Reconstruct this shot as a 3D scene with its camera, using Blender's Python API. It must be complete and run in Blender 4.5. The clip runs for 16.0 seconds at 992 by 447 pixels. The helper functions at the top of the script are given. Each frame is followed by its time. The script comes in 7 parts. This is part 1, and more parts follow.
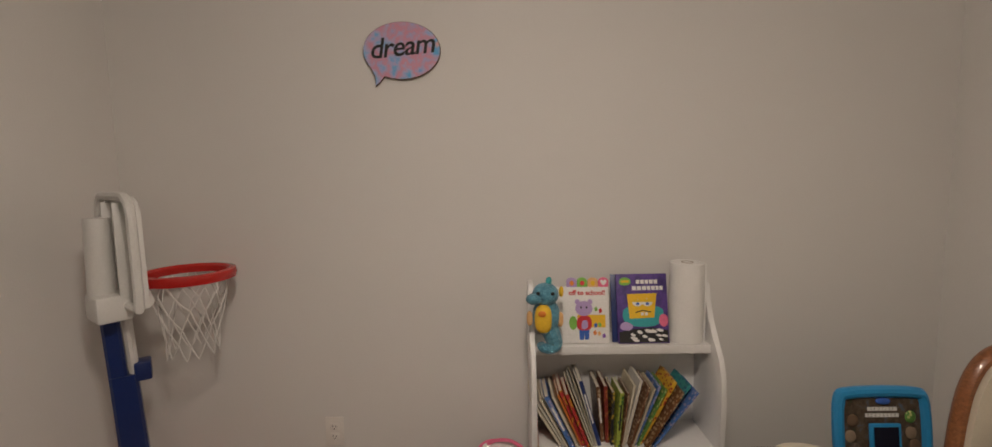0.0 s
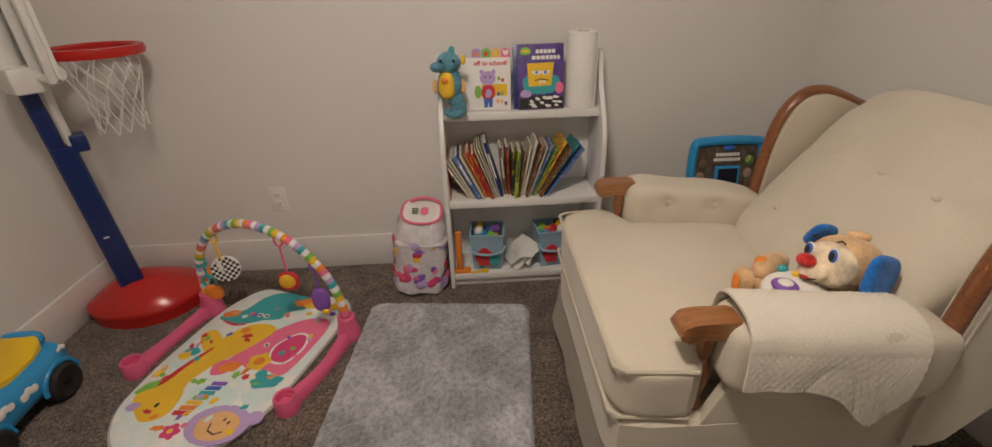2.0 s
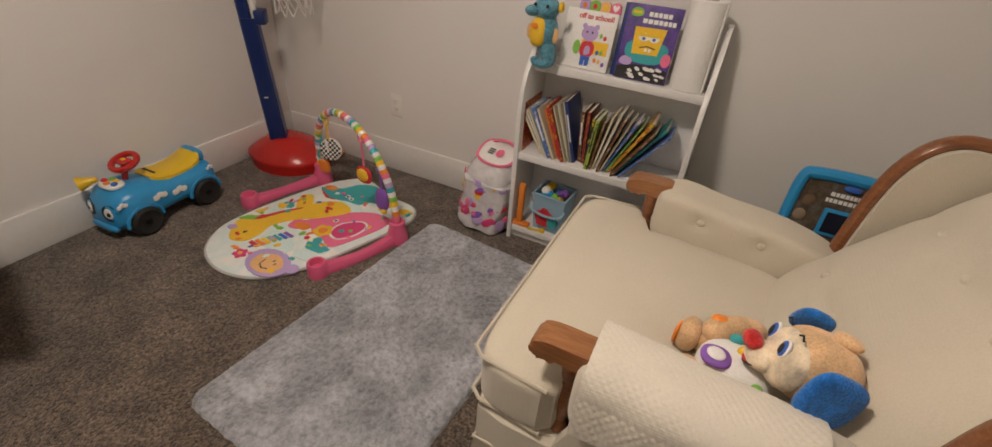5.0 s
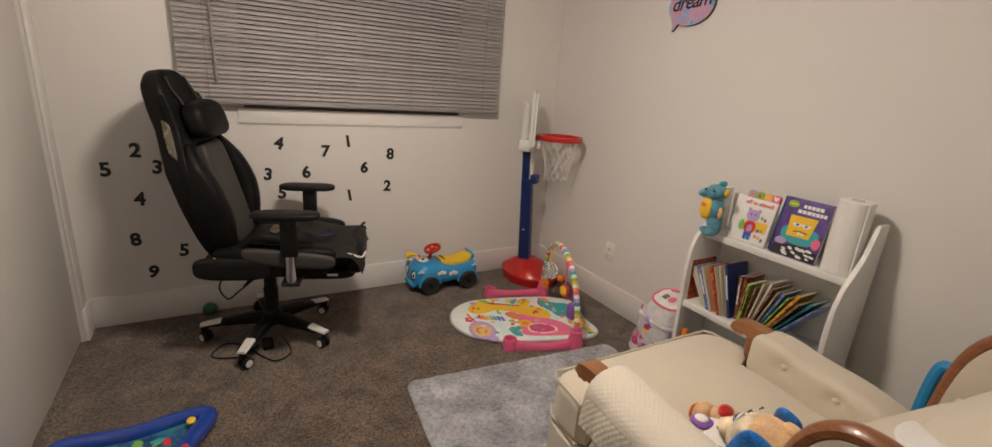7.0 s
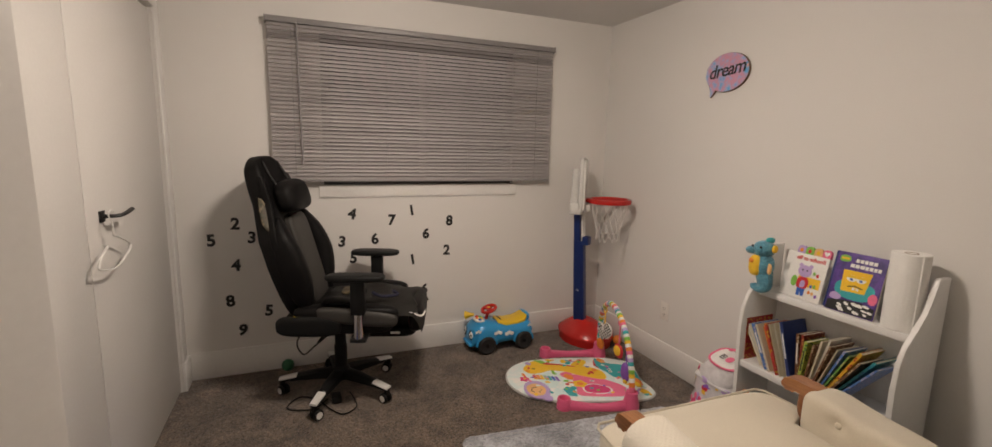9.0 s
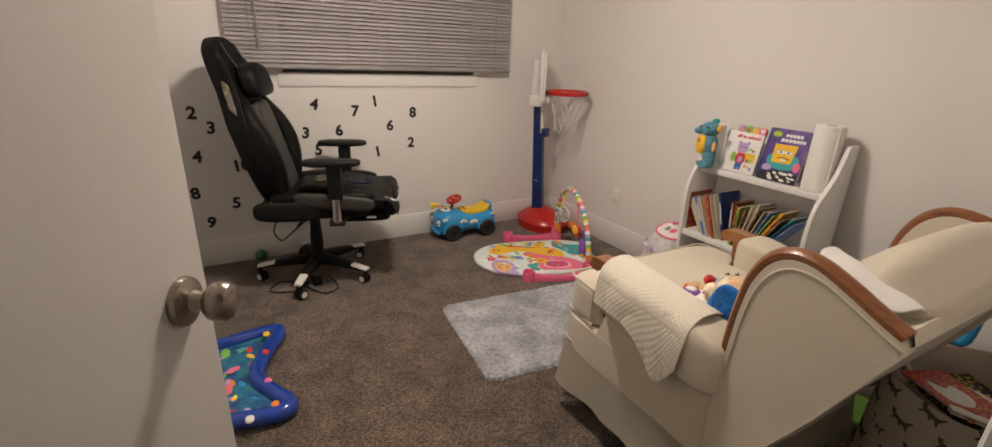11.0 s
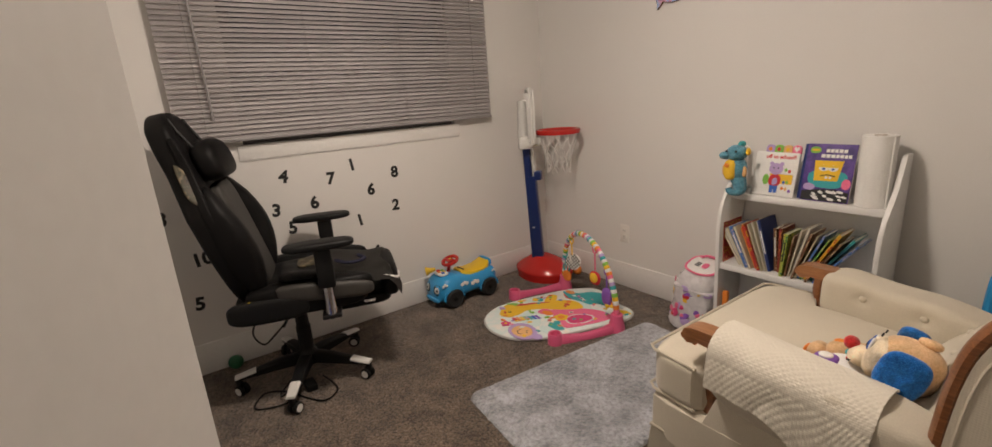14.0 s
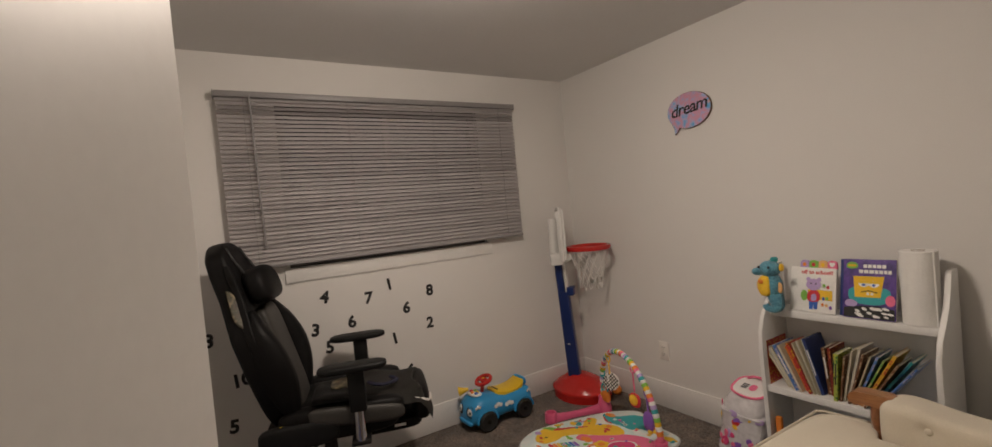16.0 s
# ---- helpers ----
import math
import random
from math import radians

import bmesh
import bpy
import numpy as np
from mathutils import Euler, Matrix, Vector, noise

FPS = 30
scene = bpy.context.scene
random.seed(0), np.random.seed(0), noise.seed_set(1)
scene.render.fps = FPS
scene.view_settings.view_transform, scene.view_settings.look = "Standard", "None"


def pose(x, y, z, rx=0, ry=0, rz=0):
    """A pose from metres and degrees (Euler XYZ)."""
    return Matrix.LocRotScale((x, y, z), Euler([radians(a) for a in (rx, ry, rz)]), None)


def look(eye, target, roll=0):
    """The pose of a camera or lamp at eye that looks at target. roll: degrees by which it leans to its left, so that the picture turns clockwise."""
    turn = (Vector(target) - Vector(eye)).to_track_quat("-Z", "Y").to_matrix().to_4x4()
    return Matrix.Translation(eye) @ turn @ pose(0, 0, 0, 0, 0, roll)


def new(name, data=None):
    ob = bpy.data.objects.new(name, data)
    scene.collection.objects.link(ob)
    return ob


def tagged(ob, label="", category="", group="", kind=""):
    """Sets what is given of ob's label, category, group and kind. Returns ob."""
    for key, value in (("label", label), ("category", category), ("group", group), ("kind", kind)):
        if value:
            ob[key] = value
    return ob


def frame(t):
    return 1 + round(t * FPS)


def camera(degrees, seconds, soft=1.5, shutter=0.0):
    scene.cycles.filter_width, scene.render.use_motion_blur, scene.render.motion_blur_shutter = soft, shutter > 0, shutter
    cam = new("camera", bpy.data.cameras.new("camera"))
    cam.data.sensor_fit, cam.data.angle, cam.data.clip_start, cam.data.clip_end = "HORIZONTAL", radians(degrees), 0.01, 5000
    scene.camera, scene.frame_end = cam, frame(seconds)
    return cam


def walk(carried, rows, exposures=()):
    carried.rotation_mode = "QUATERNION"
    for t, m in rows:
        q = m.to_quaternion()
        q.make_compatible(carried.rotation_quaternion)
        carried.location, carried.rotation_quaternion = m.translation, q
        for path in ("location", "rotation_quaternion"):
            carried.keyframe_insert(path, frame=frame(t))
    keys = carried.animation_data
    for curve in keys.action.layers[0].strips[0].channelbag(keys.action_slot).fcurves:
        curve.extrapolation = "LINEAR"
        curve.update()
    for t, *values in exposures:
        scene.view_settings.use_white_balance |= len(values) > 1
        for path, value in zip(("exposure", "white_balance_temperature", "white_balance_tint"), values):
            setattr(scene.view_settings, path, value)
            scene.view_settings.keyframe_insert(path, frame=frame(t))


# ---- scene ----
cam = camera(92.8, 16.0)
PATH = [
    (0, (-0.023, 0.068, 1.376), (-0.049, 2.058, 1.169), -0.9),
    (0.5, (0.02, -0.027, 1.325), (0.001, 1.929, 0.908), -2.2),
    (0.7, (0.041, -0.064, 1.321), (0.016, 1.862, 0.783), -1.6),
    (1, (0.113, -0.106, 1.313), (0.068, 1.759, 0.593), -1.8),
    (1.5, (0.163, -0.164, 1.288), (0.137, 1.628, 0.399), -1.5),
    (2, (0.185, -0.164, 1.253), (0.272, 1.603, 0.321), -1.5),
    (2.5, (0.204, -0.154, 1.225), (0.364, 1.528, 0.155), -1.6),
    (3, (0.213, -0.162, 1.221), (0.387, 1.444, 0.042), -1.8),
    (3.2, (0.229, -0.16, 1.215), (0.398, 1.423, 0.005), -2.5),
    (5.3, (0.835, -0.031, 1.277), (-0.066, 1.403, 0.214), 3.7),
    (5.5, (0.92, -0.089, 1.282), (-0.148, 1.294, 0.31), 2.6),
    (6, (1.117, -0.229, 1.295), (-0.183, 1.04, 0.459), 1.7),
    (6.5, (1.264, -0.267, 1.333), (-0.198, 0.912, 0.644), 1.0),
    (7, (1.409, -0.298, 1.378), (-0.237, 0.684, 0.805), 4.4),
    (7.5, (1.502, -0.29, 1.396), (-0.206, 0.67, 0.992), 3.6),
    (8, (1.541, -0.278, 1.406), (-0.195, 0.654, 1.065), 2.2),
    (8.5, (1.563, -0.291, 1.407), (-0.232, 0.54, 1.112), 1.4),
    (8.7, (1.567, -0.292, 1.406), (-0.25, 0.492, 1.117), 1.3),
    (10.8, (1.666, -0.515, 1.305), (-0.026, 0.326, 0.648), 2.4),
    (11, (1.667, -0.518, 1.29), (0.038, 0.428, 0.618), 2.2),
    (11.5, (1.667, -0.535, 1.236), (0.15, 0.588, 0.576), 0.4),
    (12, (1.649, -0.555, 1.218), (0.149, 0.58, 0.537), -0.1),
    (12.5, (1.582, -0.57, 1.205), (0.081, 0.595, 0.581), -0.5),
    (13, (1.458, -0.565, 1.218), (-0.062, 0.601, 0.644), -1.3),
    (13.5, (1.322, -0.554, 1.219), (-0.209, 0.614, 0.681), -1.7),
    (14, (1.225, -0.572, 1.3), (-0.348, 0.55, 0.783), -3.9),
    (14.5, (1.196, -0.557, 1.367), (-0.442, 0.548, 1.057), -5.5),
    (15, (1.207, -0.57, 1.359), (-0.481, 0.495, 1.238), -5.7),
    (15.5, (1.219, -0.578, 1.353), (-0.475, 0.482, 1.27), -5.4),
    (16, (1.289, -0.57, 1.356), (-0.407, 0.489, 1.303), -5.3),
]
EXPOSURES = [(0, -0.5), (0.5, -0.53), (1, -0.3), (1.5, -0.22), (2.5, -0.24), (3, -0.15), (5.5, -0.1), (7, 0.02), (8.5, -0.08), (11, 0.2), (13, 0.2), (14, 0.0), (15, -0.38), (16, -0.45)]
walk(cam, [(t, look(eye, target, roll)) for t, eye, target, roll in PATH], EXPOSURES)

# ---- light ----
FL = 0.02          # top of the carpet
WX, NY, EX, SY, CZ = -1.45, 1.822, 1.62, -0.95, 2.28

world = bpy.data.worlds.new("night")
scene.world = world
world.use_nodes = True
world.node_tree.nodes["Background"].inputs[0].default_value = (0.02, 0.025, 0.04, 1)
world.node_tree.nodes["Background"].inputs[1].default_value = 0.3


# ---- materials ----
def mat(name, col, rough=0.5, metal=0.0, var=0.10, coarse=6.0, fine=150.0, bump=0.08, sheen=0.0, coat=0.0, spec=0.5, trans=0.0, rand=0.0, alpha=1.0, sss=0.0):
    """A surface with stains at one scale and grain at another."""
    m = bpy.data.materials.new(name)
    m.use_nodes = True
    nt = m.node_tree
    b = nt.nodes["Principled BSDF"]
    tc = nt.nodes.new("ShaderNodeTexCoord")
    n1 = nt.nodes.new("ShaderNodeTexNoise")
    n2 = nt.nodes.new("ShaderNodeTexNoise")
    n1.inputs["Scale"].default_value, n1.inputs["Detail"].default_value = coarse, 5
    n2.inputs["Scale"].default_value, n2.inputs["Detail"].default_value = fine, 3
    nt.links.new(tc.outputs["Object"], n1.inputs["Vector"])
    nt.links.new(tc.outputs["Object"], n2.inputs["Vector"])
    add = nt.nodes.new("ShaderNodeMath")
    add.operation = "ADD"
    nt.links.new(n1.outputs["Fac"], add.inputs[0])
    nt.links.new(n2.outputs["Fac"], add.inputs[1])
    mr = nt.nodes.new("ShaderNodeMapRange")
    mr.inputs["From Min"].default_value, mr.inputs["From Max"].default_value = 0.65, 1.35
    nt.links.new(add.outputs[0], mr.inputs["Value"])
    mix = nt.nodes.new("ShaderNodeMix")
    mix.data_type = "RGBA"
    mix.inputs[6].default_value = (*[c * (1 - var) for c in col], 1)
    mix.inputs[7].default_value = (*[min(1, c * (1 + var)) for c in col], 1)
    nt.links.new(mr.outputs[0], mix.inputs[0])
    out = mix.outputs[2]
    if rand:
        oi = nt.nodes.new("ShaderNodeObjectInfo")
        hs = nt.nodes.new("ShaderNodeHueSaturation")
        r2 = nt.nodes.new("ShaderNodeMapRange")
        r2.inputs["To Min"].default_value, r2.inputs["To Max"].default_value = 1 - rand, 1 + rand
        nt.links.new(oi.outputs["Random"], r2.inputs["Value"])
        nt.links.new(r2.outputs[0], hs.inputs["Value"])
        nt.links.new(out, hs.inputs["Color"])
        out = hs.outputs[0]
    nt.links.new(out, b.inputs["Base Color"])
    rr = nt.nodes.new("ShaderNodeMapRange")
    rr.inputs["To Min"].default_value, rr.inputs["To Max"].default_value = max(0.02, rough * 0.85), min(1, rough * 1.15)
    nt.links.new(n1.outputs["Fac"], rr.inputs["Value"])
    nt.links.new(rr.outputs[0], b.inputs["Roughness"])
    b.inputs["Metallic"].default_value = metal
    b.inputs["Specular IOR Level"].default_value = spec
    b.inputs["Sheen Weight"].default_value = sheen
    b.inputs["Coat Weight"].default_value = coat
    b.inputs["Transmission Weight"].default_value = trans
    b.inputs["Alpha"].default_value = alpha
    if sss:
        b.inputs["Subsurface Weight"].default_value = sss
        b.inputs["Subsurface Radius"].default_value = (0.01, 0.008, 0.006)
    if bump:
        bp = nt.nodes.new("ShaderNodeBump")
        bp.inputs["Strength"].default_value = bump
        bp.inputs["Distance"].default_value = 0.004
        nt.links.new(n2.outputs["Fac"], bp.inputs["Height"])
        nt.links.new(bp.outputs[0], b.inputs["Normal"])
    return m


def fibre(name, dark, mid, light, scale, blotch, bump, dist, sheen=0.3):
    """Carpet or plush: flecks at fibre size over blotches where the pile lies differently."""
    m = bpy.data.materials.new(name)
    m.use_nodes = True
    nt = m.node_tree
    b = nt.nodes["Principled BSDF"]
    b.inputs["Roughness"].default_value = 0.95
    b.inputs["Specular IOR Level"].default_value = 0.15
    b.inputs["Sheen Weight"].default_value = sheen
    tc = nt.nodes.new("ShaderNodeTexCoord")
    n1 = nt.nodes.new("ShaderNodeTexNoise")
    n1.inputs["Scale"].default_value, n1.inputs["Detail"].default_value, n1.inputs["Roughness"].default_value = scale, 6, 0.7
    n2 = nt.nodes.new("ShaderNodeTexNoise")
    n2.inputs["Scale"].default_value, n2.inputs["Detail"].default_value, n2.inputs["Distortion"].default_value = blotch, 6, 0.6
    n3 = nt.nodes.new("ShaderNodeTexVoronoi")
    n3.inputs["Scale"].default_value = scale * 1.3
    for n in (n1, n2, n3):
        nt.links.new(tc.outputs["Object"], n.inputs["Vector"])
    ramp = nt.nodes.new("ShaderNodeValToRGB")
    e = ramp.color_ramp.elements
    e[0].position, e[0].color = 0.37, (*dark, 1)
    e[1].position, e[1].color = 0.64, (*light, 1)
    k = e.new(0.5)
    k.color = (*mid, 1)
    nt.links.new(n1.outputs["Fac"], ramp.inputs[0])
    hs = nt.nodes.new("ShaderNodeHueSaturation")
    mr = nt.nodes.new("ShaderNodeMapRange")
    mr.inputs["From Min"].default_value, mr.inputs["From Max"].default_value = 0.3, 0.7
    mr.inputs["To Min"].default_value, mr.inputs["To Max"].default_value = 0.58, 1.38
    nt.links.new(n2.outputs["Fac"], mr.inputs["Value"])
    nt.links.new(mr.outputs[0], hs.inputs["Value"])
    nt.links.new(ramp.outputs[0], hs.inputs["Color"])
    nt.links.new(hs.outputs[0], b.inputs["Base Color"])
    sub = nt.nodes.new("ShaderNodeMath")
    sub.operation = "SUBTRACT"
    nt.links.new(n1.outputs["Fac"], sub.inputs[0])
    nt.links.new(n3.outputs["Distance"], sub.inputs[1])
    bp = nt.nodes.new("ShaderNodeBump")
    bp.inputs["Strength"].default_value, bp.inputs["Distance"].default_value = bump, dist
    nt.links.new(sub.outputs[0], bp.inputs["Height"])
    nt.links.new(bp.outputs[0], b.inputs["Normal"])
    return m


def woven(name, col, scale=420, quilt=0.0, var=0.07):
    """Upholstery cloth: fine crossing threads, faint soiling; quilt: the size of stitched diamonds."""
    m = mat(name, col, rough=0.85, var=var, coarse=5, fine=300, bump=0, sheen=0.25, spec=0.2)
    nt = m.node_tree
    b = nt.nodes["Principled BSDF"]
    tc = nt.nodes.new("ShaderNodeTexCoord")
    hs = []
    for d in ("X", "Y", "Z"):
        w = nt.nodes.new("ShaderNodeTexWave")
        w.bands_direction = d
        w.inputs["Scale"].default_value = scale / 6.28
        w.inputs["Distortion"].default_value = 1.5
        nt.links.new(tc.outputs["Object"], w.inputs["Vector"])
        hs.append(w.outputs["Fac"])
    a = nt.nodes.new("ShaderNodeMath")
    a.operation = "ADD"
    nt.links.new(hs[0], a.inputs[0])
    nt.links.new(hs[1], a.inputs[1])
    c = nt.nodes.new("ShaderNodeMath")
    c.operation = "ADD"
    nt.links.new(a.outputs[0], c.inputs[0])
    nt.links.new(hs[2], c.inputs[1])
    bp = nt.nodes.new("ShaderNodeBump")
    bp.inputs["Strength"].default_value, bp.inputs["Distance"].default_value = (0.5, 0.004) if quilt else (0.12, 0.001)
    nt.links.new(c.outputs[0], bp.inputs["Height"])
    nt.links.new(bp.outputs[0], b.inputs["Normal"])
    return m


def wood(name, a, c):
    m = mat(name, a, rough=0.35, var=0.2, coat=0.3)
    nt = m.node_tree
    b = nt.nodes["Principled BSDF"]
    tc = nt.nodes.new("ShaderNodeTexCoord")
    mp = nt.nodes.new("ShaderNodeMapping")
    mp.inputs["Scale"].default_value = (6, 60, 60)
    n = nt.nodes.new("ShaderNodeTexNoise")
    n.inputs["Scale"].default_value, n.inputs["Detail"].default_value, n.inputs["Distortion"].default_value = 2.0, 7, 1.2
    ramp = nt.nodes.new("ShaderNodeValToRGB")
    ramp.color_ramp.elements[0].position, ramp.color_ramp.elements[0].color = 0.3, (*a, 1)
    ramp.color_ramp.elements[1].position, ramp.color_ramp.elements[1].color = 0.75, (*c, 1)
    nt.links.new(tc.outputs["Object"], mp.inputs[0])
    nt.links.new(mp.outputs[0], n.inputs["Vector"])
    nt.links.new(n.outputs["Fac"], ramp.inputs[0])
    nt.links.new(ramp.outputs[0], b.inputs["Base Color"])
    return m


def watercolour(name, cols, scale):
    m = mat(name, cols[0], rough=0.55, bump=0.03)
    nt = m.node_tree
    tc = nt.nodes.new("ShaderNodeTexCoord")
    n = nt.nodes.new("ShaderNodeTexNoise")
    n.inputs["Scale"].default_value, n.inputs["Detail"].default_value, n.inputs["Roughness"].default_value = scale, 4, 0.55
    nt.links.new(tc.outputs["Object"], n.inputs["Vector"])
    ramp = nt.nodes.new("ShaderNodeValToRGB")
    el = ramp.color_ramp.elements
    el[0].position, el[0].color = 0.28, (*cols[0], 1)
    el[1].position, el[1].color = 0.74, (*cols[-1], 1)
    for i, c in enumerate(cols[1:-1]):
        k = el.new(0.28 + 0.46 * (i + 1) / (len(cols) - 1))
        k.color = (*c, 1)
    nt.links.new(n.outputs["Fac"], ramp.inputs[0])
    nt.links.new(ramp.outputs[0], nt.nodes["Principled BSDF"].inputs["Base Color"])
    return m


def glow(name, col, strength):
    m = bpy.data.materials.new(name)
    m.use_nodes = True
    b = m.node_tree.nodes["Principled BSDF"]
    b.inputs["Base Color"].default_value = (0.9, 0.9, 0.88, 1)
    b.inputs["Emission Color"].default_value = (*col, 1)
    b.inputs["Emission Strength"].default_value = strength
    return m


M = {}
M["wall"] = mat("wall_paint", (0.75, 0.73, 0.70), rough=0.75, var=0.02, coarse=1.5, fine=180, bump=0.10, spec=0.3)
M["ceiling"] = mat("ceiling_paint", (0.72, 0.71, 0.695), rough=0.85, var=0.03, coarse=2, fine=120, bump=0.2, spec=0.2)
M["trim"] = mat("white_trim_paint", (0.80, 0.785, 0.76), rough=0.4, var=0.03, coarse=4, fine=60, bump=0.04)
M["door"] = mat("door_paint", (0.68, 0.66, 0.63), rough=0.45, var=0.03, coarse=2, fine=80, bump=0.05)
M["carpet"] = fibre("carpet_pile", (0.034, 0.0245, 0.018), (0.132, 0.098, 0.072), (0.28, 0.212, 0.160), 120, 7.0, 0.8, 0.010, 0.2)
M["rug"] = fibre("rug_plush", (0.27, 0.28, 0.30), (0.41, 0.42, 0.45), (0.50, 0.515, 0.55), 46, 6, 0.8, 0.016, 0.4)
M["cream"] = woven("cream_upholstery", (0.60, 0.545, 0.44))
M["piping"] = woven("cream_piping", (0.54, 0.485, 0.385))
M["quilt"] = woven("quilted_cloth", (0.71, 0.66, 0.56), 420)
M["white_cloth"] = woven("white_cloth", (0.80, 0.79, 0.76), 500)
M["wood"] = wood("stained_wood", (0.16, 0.055, 0.018), (0.30, 0.115, 0.04))
M["wood_light"] = wood("arm_wood", (0.22, 0.085, 0.028), (0.38, 0.165, 0.06))
M["white_wood"] = mat("white_painted_wood", (0.80, 0.79, 0.77), rough=0.38, var=0.03, coarse=5, fine=70, bump=0.04)
M["blind"] = mat("grey_blind_slat", (0.43, 0.405, 0.405), rough=0.42, var=0.04, coarse=8, fine=90, bump=0.02)
M["blind_rail"] = mat("grey_blind_rail", (0.25, 0.24, 0.24), rough=0.4, var=0.05)
M["cord"] = mat("grey_cord", (0.20, 0.19, 0.19), rough=0.7)
M["glass"] = mat("window_glass", (0.9, 0.95, 0.95), rough=0.02, trans=1.0, var=0.0, bump=0)
# frame colour set dark so the gaps between blind slats read as shade
M["vinyl"] = mat("window_vinyl_darkened", (0.10, 0.09, 0.085), rough=0.5)
M["nickel"] = mat("brushed_nickel", (0.36, 0.32, 0.27), rough=0.28, metal=1.0, var=0.12, coarse=20, fine=260, bump=0.06)
M["steel"] = mat("dull_steel", (0.30, 0.28, 0.25), rough=0.42, metal=1.0, var=0.2, coarse=30, fine=200, bump=0.1)
M["brass"] = mat("dirty_brass", (0.30, 0.17, 0.06), rough=0.45, metal=0.9, var=0.35, coarse=60)
M["black_metal"] = mat("black_metal", (0.015, 0.014, 0.014), rough=0.4, metal=0.3)
M["black_vinyl"] = mat("number_vinyl", (0.012, 0.012, 0.012), rough=0.5, bump=0)
M["black_leather"] = mat("black_leatherette", (0.006, 0.0055, 0.0055), rough=0.50, spec=0.15, var=0.25, coarse=12, fine=160, bump=0.15)
M["grey_leather"] = mat("grey_leatherette", (0.036, 0.033, 0.029), rough=0.55, var=0.25, coarse=9, fine=200, bump=0.2)
M["black_plastic"] = mat("black_plastic", (0.007, 0.007, 0.007), rough=0.5, spec=0.25, var=0.15, fine=200, bump=0.08)
M["camo"] = watercolour("camouflage_cloth", [(0.012, 0.010, 0.007), (0.055, 0.035, 0.016), (0.03, 0.030, 0.014), (0.20, 0.15, 0.085), (0.03, 0.022, 0.012)], 22)
M["chrome"] = mat("chrome", (0.55, 0.55, 0.56), rough=0.15, metal=1.0, var=0.05, bump=0.0)
M["white_plastic"] = mat("white_plastic", (0.72, 0.71, 0.68), rough=0.35, var=0.04)
M["offwhite"] = mat("outlet_plastic", (0.82, 0.79, 0.74), rough=0.35, var=0.02)
M["dark_slot"] = mat("dark_slot", (0.02, 0.018, 0.016), rough=0.7)
M["blue_plastic"] = mat("dark_blue_plastic", (0.008, 0.024, 0.125), rough=0.33, var=0.08)
M["red_plastic"] = mat("red_plastic", (0.50, 0.020, 0.016), rough=0.24, var=0.08, coarse=8)
M["net"] = mat("white_net_cord", (0.75, 0.73, 0.70), rough=0.8)
M["pink"] = mat("pink_plastic", (0.72, 0.12, 0.25), rough=0.35, var=0.05)
M["pink_dk"] = mat("deep_pink_print", (0.68, 0.06, 0.20), rough=0.7)
M["pink_lt"] = mat("pink_print", (0.80, 0.17, 0.30), rough=0.8)
M["sky"] = mat("sky_blue_plastic", (0.03, 0.30, 0.62), rough=0.3, var=0.06)
M["yellow"] = mat("yellow_plastic", (0.80, 0.52, 0.02), rough=0.38, var=0.05)
M["rubber"] = mat("black_tyre", (0.014, 0.014, 0.014), rough=0.6, var=0.2)
M["mat_white"] = watercolour("play_mat_pale_print", [(0.85, 0.85, 0.82), (0.85, 0.84, 0.79), (0.70, 0.81, 0.79), (0.85, 0.85, 0.82), (0.85, 0.77, 0.55)], 9)
M["mat_edge"] = mat("play_mat_binding", (0.50, 0.49, 0.47), rough=0.8)
M["mat_aqua"] = mat("play_mat_pale_aqua", (0.66, 0.80, 0.78), rough=0.8)
M["teal"] = mat("teal_print", (0.05, 0.38, 0.40), rough=0.8)
M["orange"] = mat("orange_print", (0.80, 0.24, 0.03), rough=0.6)
M["purple"] = mat("purple_print", (0.24, 0.10, 0.45), rough=0.7)
M["lilac"] = mat("lilac_print", (0.48, 0.35, 0.62), rough=0.8)
M["green"] = mat("green_print", (0.22, 0.50, 0.08), rough=0.7)
M["tan"] = mat("tan_print", (0.78, 0.46, 0.20), rough=0.8)
M["red"] = mat("red_print", (0.60, 0.03, 0.04), rough=0.6)
M["black"] = mat("black_print", (0.02, 0.02, 0.02), rough=0.7)
M["white"] = mat("white_print", (0.82, 0.81, 0.78), rough=0.7)
M["yellow_soft"] = mat("yellow_print", (0.85, 0.53, 0.035), rough=0.8)
M["blue"] = mat("blue_print", (0.04, 0.13, 0.50), rough=0.6)
M["paper"] = mat("paper", (0.80, 0.79, 0.75), rough=0.85, var=0.04)
M["pages"] = mat("page_edges", (0.68, 0.63, 0.52), rough=0.9, var=0.15, coarse=40, fine=500, bump=0.3)
M["towel"] = mat("paper_towel", (0.84, 0.83, 0.80), rough=0.95, var=0.03, coarse=30, fine=160, bump=0.35)
M["card"] = mat("cardboard", (0.30, 0.22, 0.15), rough=0.9)
M["tan_fur"] = fibre("tan_plush", (0.56, 0.34, 0.17), (0.68, 0.44, 0.24), (0.75, 0.52, 0.31), 240, 9, 0.2, 0.002)
M["cream_fur"] = fibre("cream_plush", (0.70, 0.57, 0.39), (0.78, 0.66, 0.48), (0.82, 0.71, 0.55), 220, 20, 0.3, 0.003)
